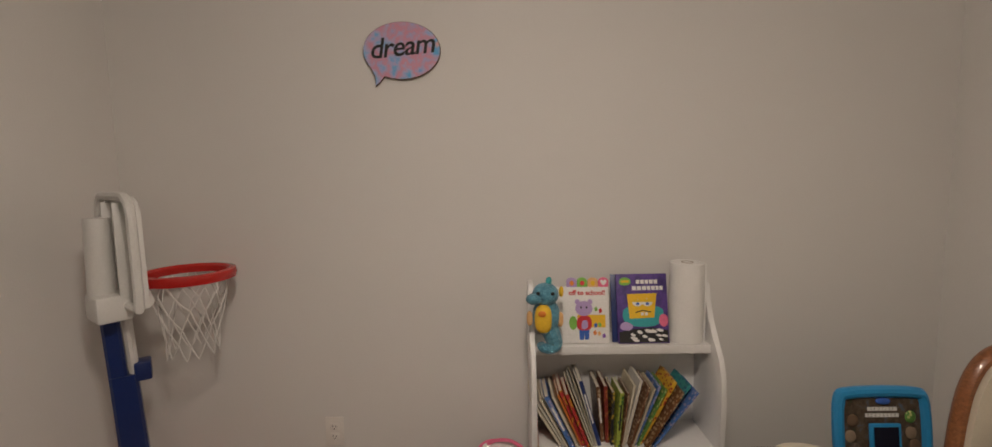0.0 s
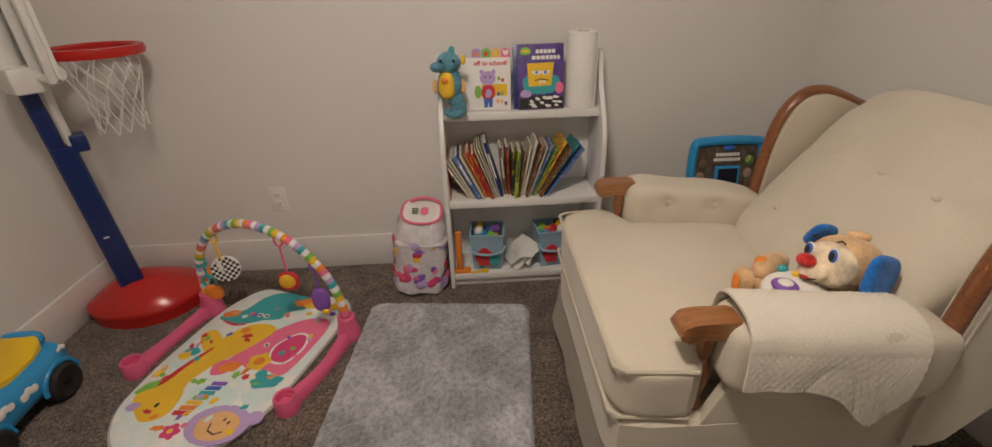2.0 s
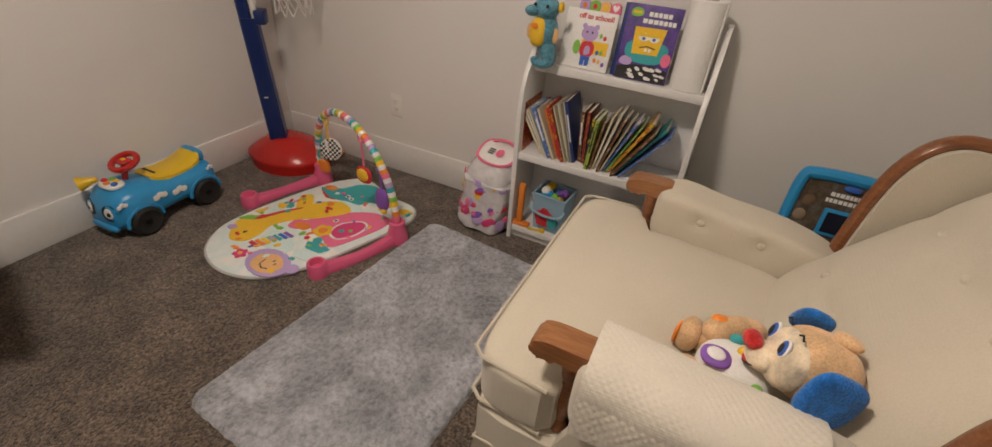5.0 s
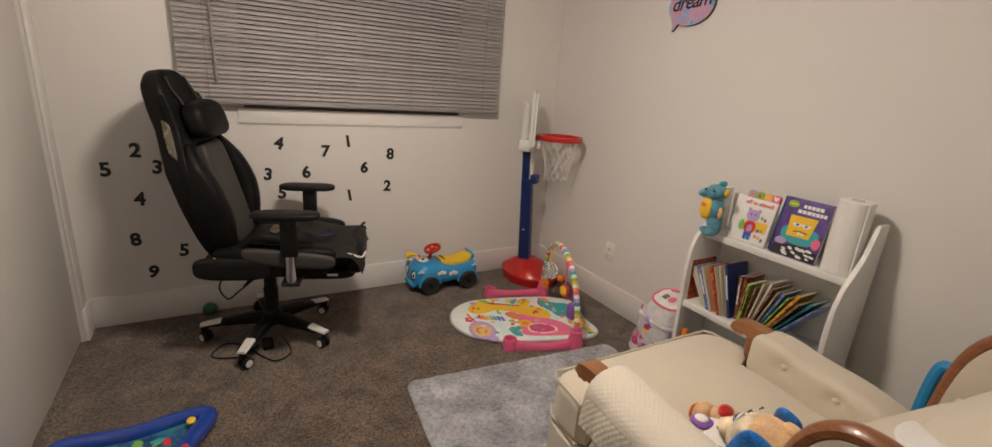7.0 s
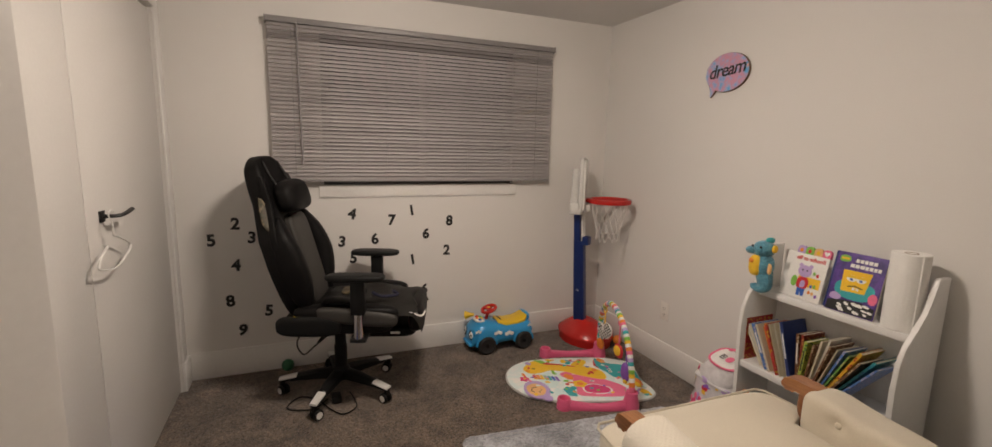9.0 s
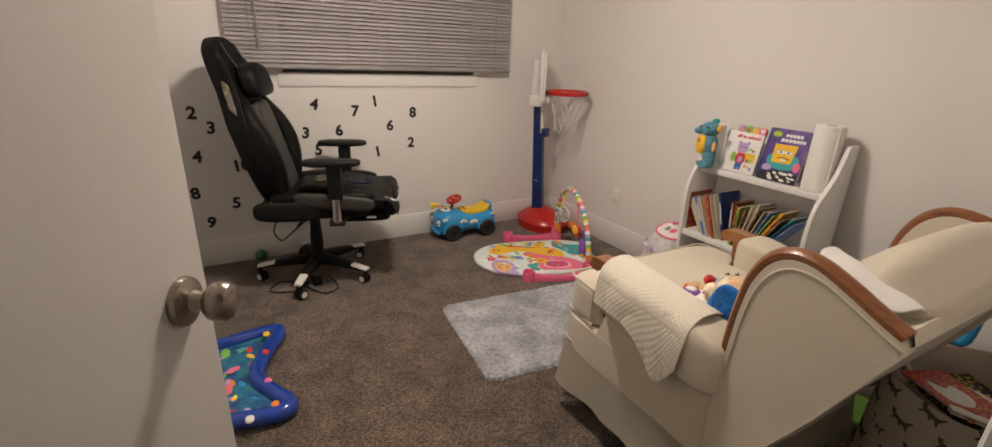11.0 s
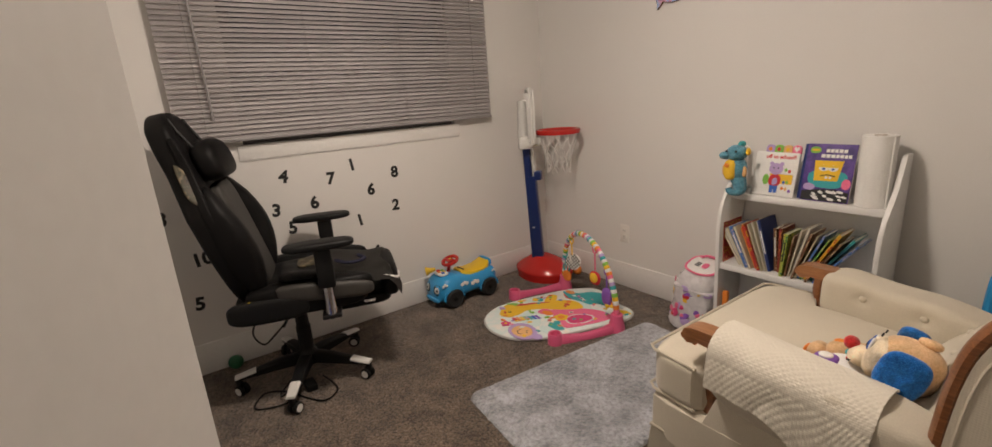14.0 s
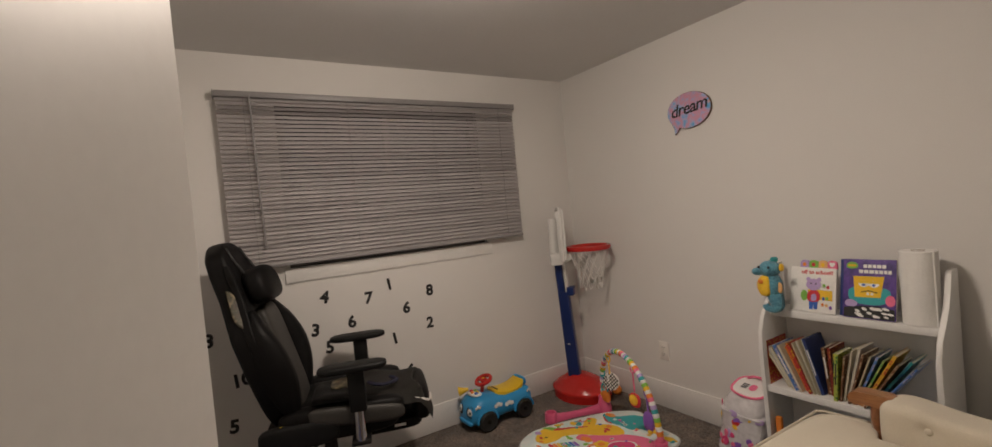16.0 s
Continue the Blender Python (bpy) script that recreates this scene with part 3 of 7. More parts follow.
# ---- window wall: blind and number decals ----
def blind():
    b = thing("window_blind", "closed grey metal venetian blind over the window", "blind", pose(WX + 0.045, 0, 0))
    y0, y1, z0, z1 = -0.455, 1.325, 1.172, 2.075
    part("headrail", box(B(), (-0.022, y0, z1 - 0.030), (0.022, y1, z1), 0.003), "blind_rail", b)
    part("bottom_rail", box(B(), (-0.012, y0 + 0.004, z0), (0.012, y1 - 0.004, z0 + 0.014), 0.003), "blind_rail", b)
    n = 39
    bm = B()
    w = 0.0125
    prof = []
    for i in range(5):
        s = -1 + i / 2
        prof.append((s * w, 0.0014 * (1 - s * s)))
    rings = [[(x, y, z) for x, z in prof] for y in (y0 + 0.004, y1 - 0.004)]
    vs = [[bm.verts.new(p) for p in r] for r in rings]
    for i in range(4):
        bm.faces.new((vs[0][i], vs[0][i + 1], vs[1][i + 1], vs[1][i]))
    bmesh.ops.solidify(bm, geom=bm.faces[:], thickness=0.0007)
    first = part("slat", bm, "blind", b)
    for i in range(n):
        z = z0 + 0.022 + (z1 - 0.036 - z0 - 0.022) * i / (n - 1)
        o = first if i == 0 else new("slat", first.data)
        o.parent = b
        o.matrix_basis = pose(0, 0, z, 0, 54, 0)
    for y in (-0.33, 0.19, 0.71, 1.20):
        part("ladder_cord", tube(B(), [(0.0135, y, z0), (0.0135, y, z1 - 0.03)], 0.0009, 5), "cord", b)
    bm = B()
    tube(bm, [(0.024, -0.30, z1 - 0.02), (0.026, -0.297, z1 - 0.45), (0.028, -0.292, z1 - 0.80)], 0.0042, 6)
    part("tilt_wand", bm, "blind_rail", b, "clear grey tilt wand")
    for y in (y0 - 0.006, y1 + 0.001):
        part("bracket", box(B(), (-0.044, y, z1 - 0.034), (0.020, y + 0.005, z1 + 0.003), 0.001), "blind_rail", b)


blind()

NUM = [("2", -0.641, 0.917, 4), ("5", -0.764, 0.826, -3), ("3", -0.561, 0.833, 6), ("4", -0.649, 0.674, 3), ("8", -0.689, 0.463, -5), ("5", -0.492, 0.384, 5), ("9", -0.635, 0.279, 10), ("10", -0.44, 0.608, -5),
       ("4", -0.007, 0.954, 12), ("7", 0.233, 0.908, 2), ("1", 0.361, 0.967, -8), ("8", 0.612, 0.890, 2), ("6", 0.454, 0.809, 5), ("2", 0.595, 0.689, 4), ("1", 0.366, 0.639, -9), ("6", 0.127, 0.789, -4), ("3", -0.07, 0.782, 8), ("5", -0.004, 0.674, 4), ("6", 0.443, 0.430, 3)]
for ch, y, z, rot in NUM:
    y, z = 1.015 * y - 0.0155, z + 0.010
    o = letters("number_decal", ch, 0.092, "black_vinyl", pose(WX + 0.0012, y, z, 90, 0, 90) @ pose(0, 0, 0, 0, 0, -rot), depth=0.0008, bold=0.0035)
    tagged(o, "black vinyl numeral " + ch + " stuck on the white wall", "wall decal", "number decals")

# ---- north wall: word sign and outlet ----
def dream_sign():
    t = thing("wall_sign", "speech-bubble wall sign in pastel watercolour with black lettering", "wall sign", pose(-0.373, NY - 0.010, 1.821))
    pts = []
    for x, z in ring_pts(0, 0.0, 0.139, 0.100, 44, -118, 216):
        pts.append((x, z))
    pts += [(-0.098, -0.092), (-0.099, -0.124), (-0.082, -0.110)]
    part("panel", prism(B(), pts, -0.006, 0.008, "y", 0.001), "mdf", t, "brown fibreboard panel")
    part("print", prism(B(), [(x * 0.985, z * 0.985) for x, z in pts], -0.0075, -0.0062, "y"), "dream", t, "pastel watercolour print")
    letters("lettering", "dream", 0.098, "black", pose(0.0, -0.0085, 0.012, 90, 0, 0) @ pose(0, 0, 0, 0, 0, 5), t, 0.0006, 0.0010, 0.25, 0.92)


dream_sign()


def outlet():
    t = thing("wall_outlet", "almond plastic duplex wall outlet plate", "outlet", pose(-0.690, NY, 0.385))
    part("plate", box(B(), (-0.036, -0.006, -0.058), (0.036, -0.0004, 0.058), 0.003), "offwhite", t)
    for z in (0.020, -0.020):
        s = part("socket", box(B(), (-0.017, -0.0085, z - 0.014), (0.017, -0.0058, z + 0.014), 0.004), "offwhite", t)
        for x in (-0.0065, 0.0065):
            part("slot", box(B(), (x - 0.001, -0.0090, z - 0.002), (x + 0.001, -0.0084, z + 0.007)), "dark_slot", s)
        part("slot", lathe(B(), [(0, 0), (0.0024, 0), (0, 0.0004)], 10, pose(0, -0.0086, z - 0.008, 90)), "dark_slot", s)
    part("screw", lathe(B(), [(0, 0), (0.003, 0), (0.0025, 0.001), (0, 0.0012)], 10, pose(0, -0.006, 0, 90)), "offwhite", t)


outlet()


# ---- rug ----
def rug():
    nx, ny, w, l = 150, 260, 0.660, 1.145
    verts, faces = [], []
    for j in range(ny + 1):
        for i in range(nx + 1):
            u, v = (i / nx - 0.5), (j / ny - 0.5)
            x, y = u * w, v * l
            r = 0.05
            ax, ay = abs(x) - (w / 2 - r), abs(y) - (l / 2 - r)
            if ax > 0 and ay > 0:
                d = math.hypot(ax, ay)
                k = max(ax, ay) / d
                x = math.copysign(w / 2 - r + ax * k, x)
                y = math.copysign(l / 2 - r + ay * k, y)
            e = min(w / 2 - abs(u * w), l / 2 - abs(v * l))
            rise = 1 - max(0.0, 1 - e / 0.016) ** 2
            h = 0.002 + rise * (0.016 + 0.004 * noise.noise((x * 9, y * 9, 0)) + 0.0030 * noise.noise((x * 60, y * 60, 3)) + 0.0035 * noise.noise((x * 140, y * 140, 7)))
            edge_w = 0.003 * noise.noise((x * 40, y * 40, 9))
            verts.append((x + edge_w, y + edge_w, h))
            if i < nx and j < ny:
                a = j * (nx + 1) + i
                faces.append((a, a + 1, a + nx + 2, a + nx + 1))
    me = bpy.data.meshes.new("rug")
    me.from_pydata(verts, [], faces)
    me.polygons.foreach_set("use_smooth", [True] * len(me.polygons))
    me.materials.append(M["rug"])
    o = new("rug", me)
    o.matrix_basis = pose(0.008, 0.885, FL, 0, 0, -5.5)
    tagged(o, "pale grey plush shag rug with rounded corners", "rug")


rug()


# ---- bookcase and what stands on it ----
CX0, CX1, CB = 0.066, 0.706, 1.785
SH = (0.783, 0.442, 0.085)               # tops of the shelves


def bookcase():
    t = thing("bookcase", "white painted three-shelf bookcase with curved sides", "bookcase", pose(0, 0, 0))
    prof = [(CB, FL), (1.575, FL), (1.568, 0.30), (1.556, 0.60), (1.560, 0.69), (1.585, 0.755), (1.635, 0.815), (1.675, 0.865), (1.698, 0.92), (1.710, 0.975), (1.722, 0.987), (CB, 0.987)]
    for x in (CX0, CX1 - 0.018):
        part("side_panel", prism(B(), prof, x, x + 0.018, "x", 0.003), "white_wood", t)
    for (z, y0) in zip(SH, (1.642, 1.572, 1.585)):
        part("shelf", box(B(), (CX0 + 0.0185, y0, z - 0.030), (CX1 - 0.0185, CB - 0.006, z), 0.003), "white_wood", t)
    part("kick_board", box(B(), (CX0 + 0.0185, 1.60, FL), (CX1 - 0.0185, 1.615, SH[2] - 0.031), 0.002), "white_wood", t)
    part("back_panel", box(B(), (CX0 + 0.0185, CB - 0.0055, FL + 0.05), (CX1 - 0.0185, CB, 0.80)), "white_wood", t)


bookcase()

def speckle(m, second, scale=75.0):
    """Printed spots of a second colour on a cover."""
    nt = m.node_tree
    b = nt.nodes["Principled BSDF"]
    old = b.inputs["Base Color"].links[0].from_socket
    tc = nt.nodes.new("ShaderNodeTexCoord")
    v = nt.nodes.new("ShaderNodeTexVoronoi")
    v.inputs["Scale"].default_value = scale
    nt.links.new(tc.outputs["Object"], v.inputs["Vector"])
    lt = nt.nodes.new("ShaderNodeMath")
    lt.operation = "LESS_THAN"
    lt.inputs[1].default_value = 0.36
    nt.links.new(v.outputs["Distance"], lt.inputs[0])
    mx = nt.nodes.new("ShaderNodeMixRGB")
    mx.inputs[2].default_value = (*second, 1)
    nt.links.new(lt.outputs[0], mx.inputs[0])
    nt.links.new(old, mx.inputs[1])
    nt.links.new(mx.outputs[0], b.inputs["Base Color"])


COVERS = [mat("book_cover_" + n, c, rough=0.35, var=0.12, coarse=30, fine=90, bump=0.02) for n, c in (
    ("red", (0.42, 0.03, 0.03)), ("navy", (0.02, 0.04, 0.16)), ("teal", (0.05, 0.30, 0.30)), ("yellow", (0.70, 0.42, 0.04)), ("green", (0.12, 0.28, 0.06)), ("cream", (0.62, 0.55, 0.40)),
    ("white", (0.70, 0.69, 0.66)), ("brown", (0.16, 0.07, 0.03)), ("blue", (0.08, 0.18, 0.45)), ("orange", (0.62, 0.20, 0.04)), ("black", (0.02, 0.02, 0.025)), ("violet", (0.16, 0.08, 0.28)), ("lime", (0.40, 0.48, 0.08)), ("maroon", (0.22, 0.03, 0.02)))]
CNAME = ["red", "navy", "teal", "yellow", "green", "cream", "white", "brown", "blue", "orange", "black", "violet", "lime", "maroon"]
PRINTS = {0: (0.55, 0.30, 0.03), 2: (0.02, 0.12, 0.22), 3: (0.40, 0.05, 0.02), 4: (0.55, 0.52, 0.20), 7: (0.45, 0.34, 0.22), 8: (0.40, 0.36, 0.50), 10: (0.60, 0.42, 0.05), 12: (0.05, 0.16, 0.04), 13: (0.45, 0.16, 0.05)}
for k, c in PRINTS.items():
    speckle(COVERS[k], c)


def book(m, th, h, d, ci, fore=True, name_extra="", group="books on the shelf"):
    """A book standing on its lower edge; local: x across its thickness, y into the shelf, z up."""
    t = thing("book", CNAME[ci] + "-covered children's book " + name_extra, "book", m, group)
    bm = B()
    c = max(0.0012, th * 0.10)
    if fore:
        box(bm, (-th / 2, 0, 0), (-th / 2 + c, d, h), 0.0004, 1)
        box(bm, (th / 2 - c, 0, 0), (th / 2, d, h), 0.0004, 1)
        box(bm, (-th / 2, d, 0), (th / 2, d + c, h), 0.0004, 1)
    else:
        box(bm, (-th / 2, 0.001, 0), (-th / 2 + c, d, h), 0.0004, 1)
        box(bm, (th / 2 - c, 0.001, 0), (th / 2, d, h), 0.0004, 1)
        box(bm, (-th / 2, -c, 0), (th / 2, 0.0008, h), 0.0006, 1)
    part("cover", bm, COVERS[ci], t)
    part("page_block", box(B(), (-th / 2 + c, 0.003, 0.002), (th / 2 - c, d - 0.002, h - 0.003)), "pages", t)
    if not fore and th > 0.012:
        part("spine_title", box(B(), (-th * 0.22, -c - 0.0006, h * 0.35), (th * 0.22, -c - 0.0001, h * 0.8)), "white" if ci in (0, 1, 7, 8, 10, 11) else "black", t)
    return t


def shelf_of_books():
    rng = random.Random(5)
    zs = SH[1] + 0.0005
    # a tall red book flat against the left side
    book(pose(0.086, 1.59, zs, 0, -2.0, 0), 0.010, 0.255, 0.17, 0, True, "upright against the case side")
    x = 0.168
    left = [(0.009, 0.195, 5), (0.007, 0.20, 6), (0.008, 0.195, 5), (0.006, 0.205, 6), (0.016, 0.205, 8), (0.009, 0.21, 5), (0.007, 0.20, 9), (0.012, 0.215, 0), (0.011, 0.21, 0), (0.005, 0.225, 5), (0.005, 0.23, 6), (0.004, 0.235, 5), (0.006, 0.235, 6), (0.013, 0.24, 1)]
    ang = 31.0
    for th, h, ci in left:
        a = ang + rng.uniform(-0.5, 0.5)
        s, c = math.sin(radians(a)), math.cos(radians(a))
        book(pose(x, 1.580 + rng.uniform(0, 0.03), zs + th / 2 * s, 0, -a, 0), th, h, rng.uniform(0.14, 0.17), ci, ci in (5, 6), "leaning on its neighbours")
        x += (th + 0.0012) / c
        ang -= 1.2
    x += 0.001
    ang = -5.0
    right = [(0.013, 0.20, 7, 0.05), (0.012, 0.205, 13, 0.045), (0.010, 0.19, 10, 0.03), (0.013, 0.20, 12, 0.0), (0.007, 0.195, 7, 0.01), (0.008, 0.22, 5, 0.02), (0.010, 0.235, 6, 0.03), (0.008, 0.225, 7, 0.005), (0.006, 0.22, 5, 0.012), (0.009, 0.225, 8, 0.025), (0.007, 0.22, 4, 0.02), (0.012, 0.25, 3, 0.03), (0.008, 0.23, 7, 0.0), (0.010, 0.25, 2, 0.03), (0.007, 0.24, 8, 0.01)]
    for i, (th, h, ci, back) in enumerate(right):
        a = ang + 3.0 * i
        s, c = math.sin(radians(a)), math.cos(radians(a))
        if x + h * s > CX1 - 0.022:
            h = (CX1 - 0.024 - x - th) / s
        book(pose(x, 1.582 + back, zs + th / 2 * abs(s), 0, a, 0), th, h, rng.uniform(0.13, 0.15), ci, ci in (5, 6), "leaning on its neighbours")
        x += (th + 0.0015) / math.cos(radians(a + 3.0))


shelf_of_books()


def towel_roll():
    t = thing("paper_towel_roll", "white paper towel roll standing on the bookcase", "paper towel", pose(0.620, 1.698, SH[0] + 0.0005))
    part("roll", lathe(B(), [(0.020, 0.001), (0.055, 0.0), (0.0572, 0.003), (0.0575, 0.14), (0.0572, 0.276), (0.055, 0.279), (0.021, 0.278)], 40), "towel", t)
    part("core", lathe(B(), [(0.019, 0.27), (0.0205, 0.2795), (0.0190, 0.2795), (0.0175, 0.24), (0.0, 0.24)], 24), "card", t, "brown cardboard tube core")
    part("loose_edge", box(B(), (0.050, -0.032, 0.001), (0.0545, -0.030, 0.278)), "towel", t)


towel_roll()


def flat_on(t, name, poly, y, material, k=0.0006):
    """A flat printed shape on a cover; the outline is in the cover's x and z."""
    return part(name, prism(B(), poly, y - k, y, "y"), material, t, flat=True)


def board_book():
    w, h, th = 0.186, 0.196, 0.016
    t = thing("board_book", "white picture board book with index tabs standing on the bookcase", "book", pose(0.160, 1.668, SH[0] + 0.003, -11, 0, -2))
    part("cover", box(B(), (0, 0, 0), (w, th, h), 0.004), "white", t)
    y = -0.0003
    for i, c in enumerate(("lilac", "green", "tan", "pink_lt")):
        x = 0.040 + i * 0.037
        tb = part("index_tab", prism(B(), [(x, h - 0.004), (x + 0.035, h - 0.004)] + ring_pts(x + 0.0175, h + 0.018, 0.0175, 0.014, 9, 0, 180), 0.001, th - 0.003, "y"), c, t)
        if i == 3:
            part("heart", prism(B(), smooth_loop([(x + 0.0175, h + 0.004), (x + 0.029, h + 0.018), (x + 0.023, h + 0.025), (x + 0.0175, h + 0.020), (x + 0.012, h + 0.025), (x + 0.006, h + 0.018)], 3), 0.0002, 0.0012, "y"), "white", tb)
        else:
            part("tab_picture", prism(B(), ring_pts(x + 0.0175, h + 0.012, 0.008, 0.009, 10, 0, 360, 0.15), 0.0002, 0.0012, "y"), ("orange", "red", "yellow_soft")[i], tb)
    letters("title", "off to school!", 0.0235, "red", pose(0.110, y, h - 0.022, 90), t, 0.0004, 0.0007)
    flat_on(t, "table_print", [(0.075, 0.055), (0.172, 0.055), (0.172, 0.098), (0.075, 0.098)], y, "yellow_soft")
    flat_on(t, "plant_print", ring_pts(0.060, 0.070, 0.014, 0.024, 14), y - 0.0008, "green")
    flat_on(t, "trousers_print", [(0.082, 0.012), (0.096, 0.012), (0.098, 0.034), (0.101, 0.012), (0.114, 0.014), (0.116, 0.052), (0.080, 0.052)], y - 0.0008, "blue")
    flat_on(t, "shirt_print", smooth_loop([(0.078, 0.048), (0.118, 0.048), (0.124, 0.080), (0.108, 0.096), (0.090, 0.096), (0.074, 0.080)], 3), y - 0.0014, "red")
    flat_on(t, "bag_print", smooth_loop([(0.090, 0.050), (0.110, 0.054), (0.108, 0.078), (0.092, 0.076)], 3), y - 0.0020, "lilac")
    flat_on(t, "round_head_print", ring_pts(0.098, 0.120, 0.030, 0.026, 18), y - 0.0020, "lilac")
    for x in (0.076, 0.120):
        flat_on(t, "round_ear_print", ring_pts(x, 0.143, 0.009, 0.009, 10), y - 0.0014, "lilac")
    for x in (0.088, 0.108):
        flat_on(t, "dot_print", ring_pts(x, 0.124, 0.003, 0.004, 8), y - 0.0026, "black")
    for x, z, c in ((0.140, 0.118, "green"), (0.155, 0.112, "red"), (0.135, 0.036, "orange"), (0.150, 0.034, "tan"), (0.138, 0.062, "blue"), (0.152, 0.064, "green"), (0.166, 0.026, "purple")):
        flat_on(t, "object_print", ring_pts(x, z, 0.006, 0.008, 9, 0, 360, 0.2), y - 0.0010, c)


board_book()


def purple_book():
    w, h, th = 0.178, 0.240, 0.010
    t = thing("picture_book", "dark purple picture book with a yellow square figure, standing", "book", pose(0.374, 1.655, SH[0] + 0.003, -12.5, 0, 1))
    part("cover", box(B(), (0, 0, 0), (w, th, h), 0.0015), "navy_cover", t)
    part("page_block", box(B(), (0.001, 0.0015, -0.0004), (w + 0.0004, th - 0.0015, h + 0.0004)), "pages", t)
    y = -0.0003
    flat_on(t, "badge", smooth_loop([(0.012, 0.205), (0.030, 0.200), (0.050, 0.206), (0.048, 0.222), (0.030, 0.228), (0.014, 0.222)], 3), y, "green")
    flat_on(t, "badge_bar", [(0.017, 0.210), (0.045, 0.210), (0.045, 0.218), (0.017, 0.218)], y - 0.0008, "yellow_soft")
    for z, a, b in ((0.212, 0.070, 0.150), (0.190, 0.055, 0.168)):
        x = a
        while x < b - 0.006:
            k = 0.010 + 0.006 * ((x * 977) % 1)
            flat_on(t, "title_bar", [(x, z - 0.007), (x + k, z - 0.007), (x + k, z + 0.007), (x, z + 0.007)], y, "white")
            x += k + 0.003
    flat_on(t, "green_sleeve", smooth_loop([(0.020, 0.085), (0.050, 0.060), (0.130, 0.060), (0.160, 0.090), (0.145, 0.125), (0.035, 0.125)], 3), y, "teal")
    flat_on(t, "yellow_square", [(0.042, 0.085), (0.128, 0.088), (0.140, 0.172), (0.036, 0.170)], y - 0.0008, "yellow_soft")
    for x in (0.072, 0.106):
        flat_on(t, "white_oval", ring_pts(x, 0.140, 0.018, 0.013, 14), y - 0.0014, "white")
        flat_on(t, "half_lid", [(x - 0.018, 0.142), (x + 0.018, 0.142), (x + 0.013, 0.152), (x - 0.013, 0.152)], y - 0.0020, "yellow")
        flat_on(t, "dark_dot", ring_pts(x, 0.136, 0.006, 0.005, 9), y - 0.0020, "blue")
    flat_on(t, "wavy_line", [(0.064, 0.104), (0.088, 0.111), (0.118, 0.105), (0.118, 0.109), (0.088, 0.115), (0.064, 0.108)], y - 0.0014, "black")
    for x in (0.082, 0.096):
        flat_on(t, "small_white_square", [(x, 0.096), (x + 0.009, 0.096), (x + 0.009, 0.106), (x, 0.106)], y - 0.0018, "white")
    flat_on(t, "pink_patch", smooth_loop([(0.010, 0.050), (0.040, 0.045), (0.052, 0.062), (0.030, 0.074), (0.012, 0.068)], 3), y - 0.0010, "lilac")
    flat_on(t, "pink_swirl", ring_pts(0.160, 0.078, 0.016, 0.022, 14), y - 0.0010, "pink_lt")
    flat_on(t, "black_floor", [(0.004, 0.003), (0.174, 0.003), (0.174, 0.044), (0.120, 0.054), (0.060, 0.050), (0.004, 0.040)], y, "black")
    rng = random.Random(3)
    for i in range(15):
        cx, cz = 0.016 + 0.150 * rng.random(), 0.010 + 0.036 * rng.random()
        flat_on(t, "white_scrap", ring_pts(cx, cz, 0.007 + 0.006 * rng.random(), 0.004 + 0.003 * rng.random(), 7, 0, 360, 0.25), y - 0.0009 - 0.00004 * i, "white")
    # a second thin book just behind
    t2 = thing("picture_book", "thin dark blue book behind the purple one", "book", pose(0.357, 1.672, SH[0] + 0.003, -12.0, 0, 0))
    part("cover", box(B(), (0, 0, 0), (0.17, 0.006, 0.236), 0.001), COVERS[1], t2)


purple_book()


def seahorse():
    t = thing("seahorse_plush", "teal plush seahorse toy with a yellow glowing belly", "soft toy", pose(0.112, 1.606, SH[0] + 0.001, 0, 0, -8) @ Matrix.Diagonal((1.30, 1.5, 1.15, 1)))
    bm = B()
    egg(bm, (0.004, 0, 0.168), (0.034, 0.032, 0.034))
    egg(bm, (-0.022, -0.020, 0.160), (0.022, 0.020, 0.016))
    part("head", bm, "seahorse", t)
    bm = B()
    egg(bm, (0.006, 0.0, 0.105), (0.036, 0.030, 0.052))
    part("body", bm, "seahorse", t)
    bm = B()
    pts = smooth_line([(0.010, 0.004, 0.075), (0.022, 0.0, 0.045), (0.028, -0.004, 0.022), (0.016, -0.010, 0.013), (-0.002, -0.014, 0.016), (-0.008, -0.016, 0.028)], 4)
    tube(bm, pts, [0.026 - 0.016 * i / (len(pts) - 1) for i in range(len(pts))], 10)
    part("tail", bm, "seahorse", t)
    part("belly", soft(B(), (0.000, -0.022, 0.104), (0.044, 0.030, 0.082), 2.6, 6), "yellow_soft", t, "yellow belly panel")
    part("heart_button", egg(B(), (-0.002, -0.038, 0.124), (0.010, 0.003, 0.009)), "orange", t)
    for x in (-0.036, 0.042):
        part("fin", soft(B(), (x, -0.006, 0.098), (0.016, 0.010, 0.044), 2.3, 4), "tan", t)
    part("crest", soft(B(), (0.012, 0.012, 0.203), (0.016, 0.030, 0.024), 2.4, 4), "teal", t)
    part("side_fin", soft(B(), (0.044, 0.004, 0.176), (0.012, 0.018, 0.030), 2.4, 4), "yellow_soft", t)
    for x in (-0.012, 0.024):
        part("eye", egg(B(), (x, -0.030, 0.180), (0.0045, 0.003, 0.005), None, 4), "black", t)


seahorse()


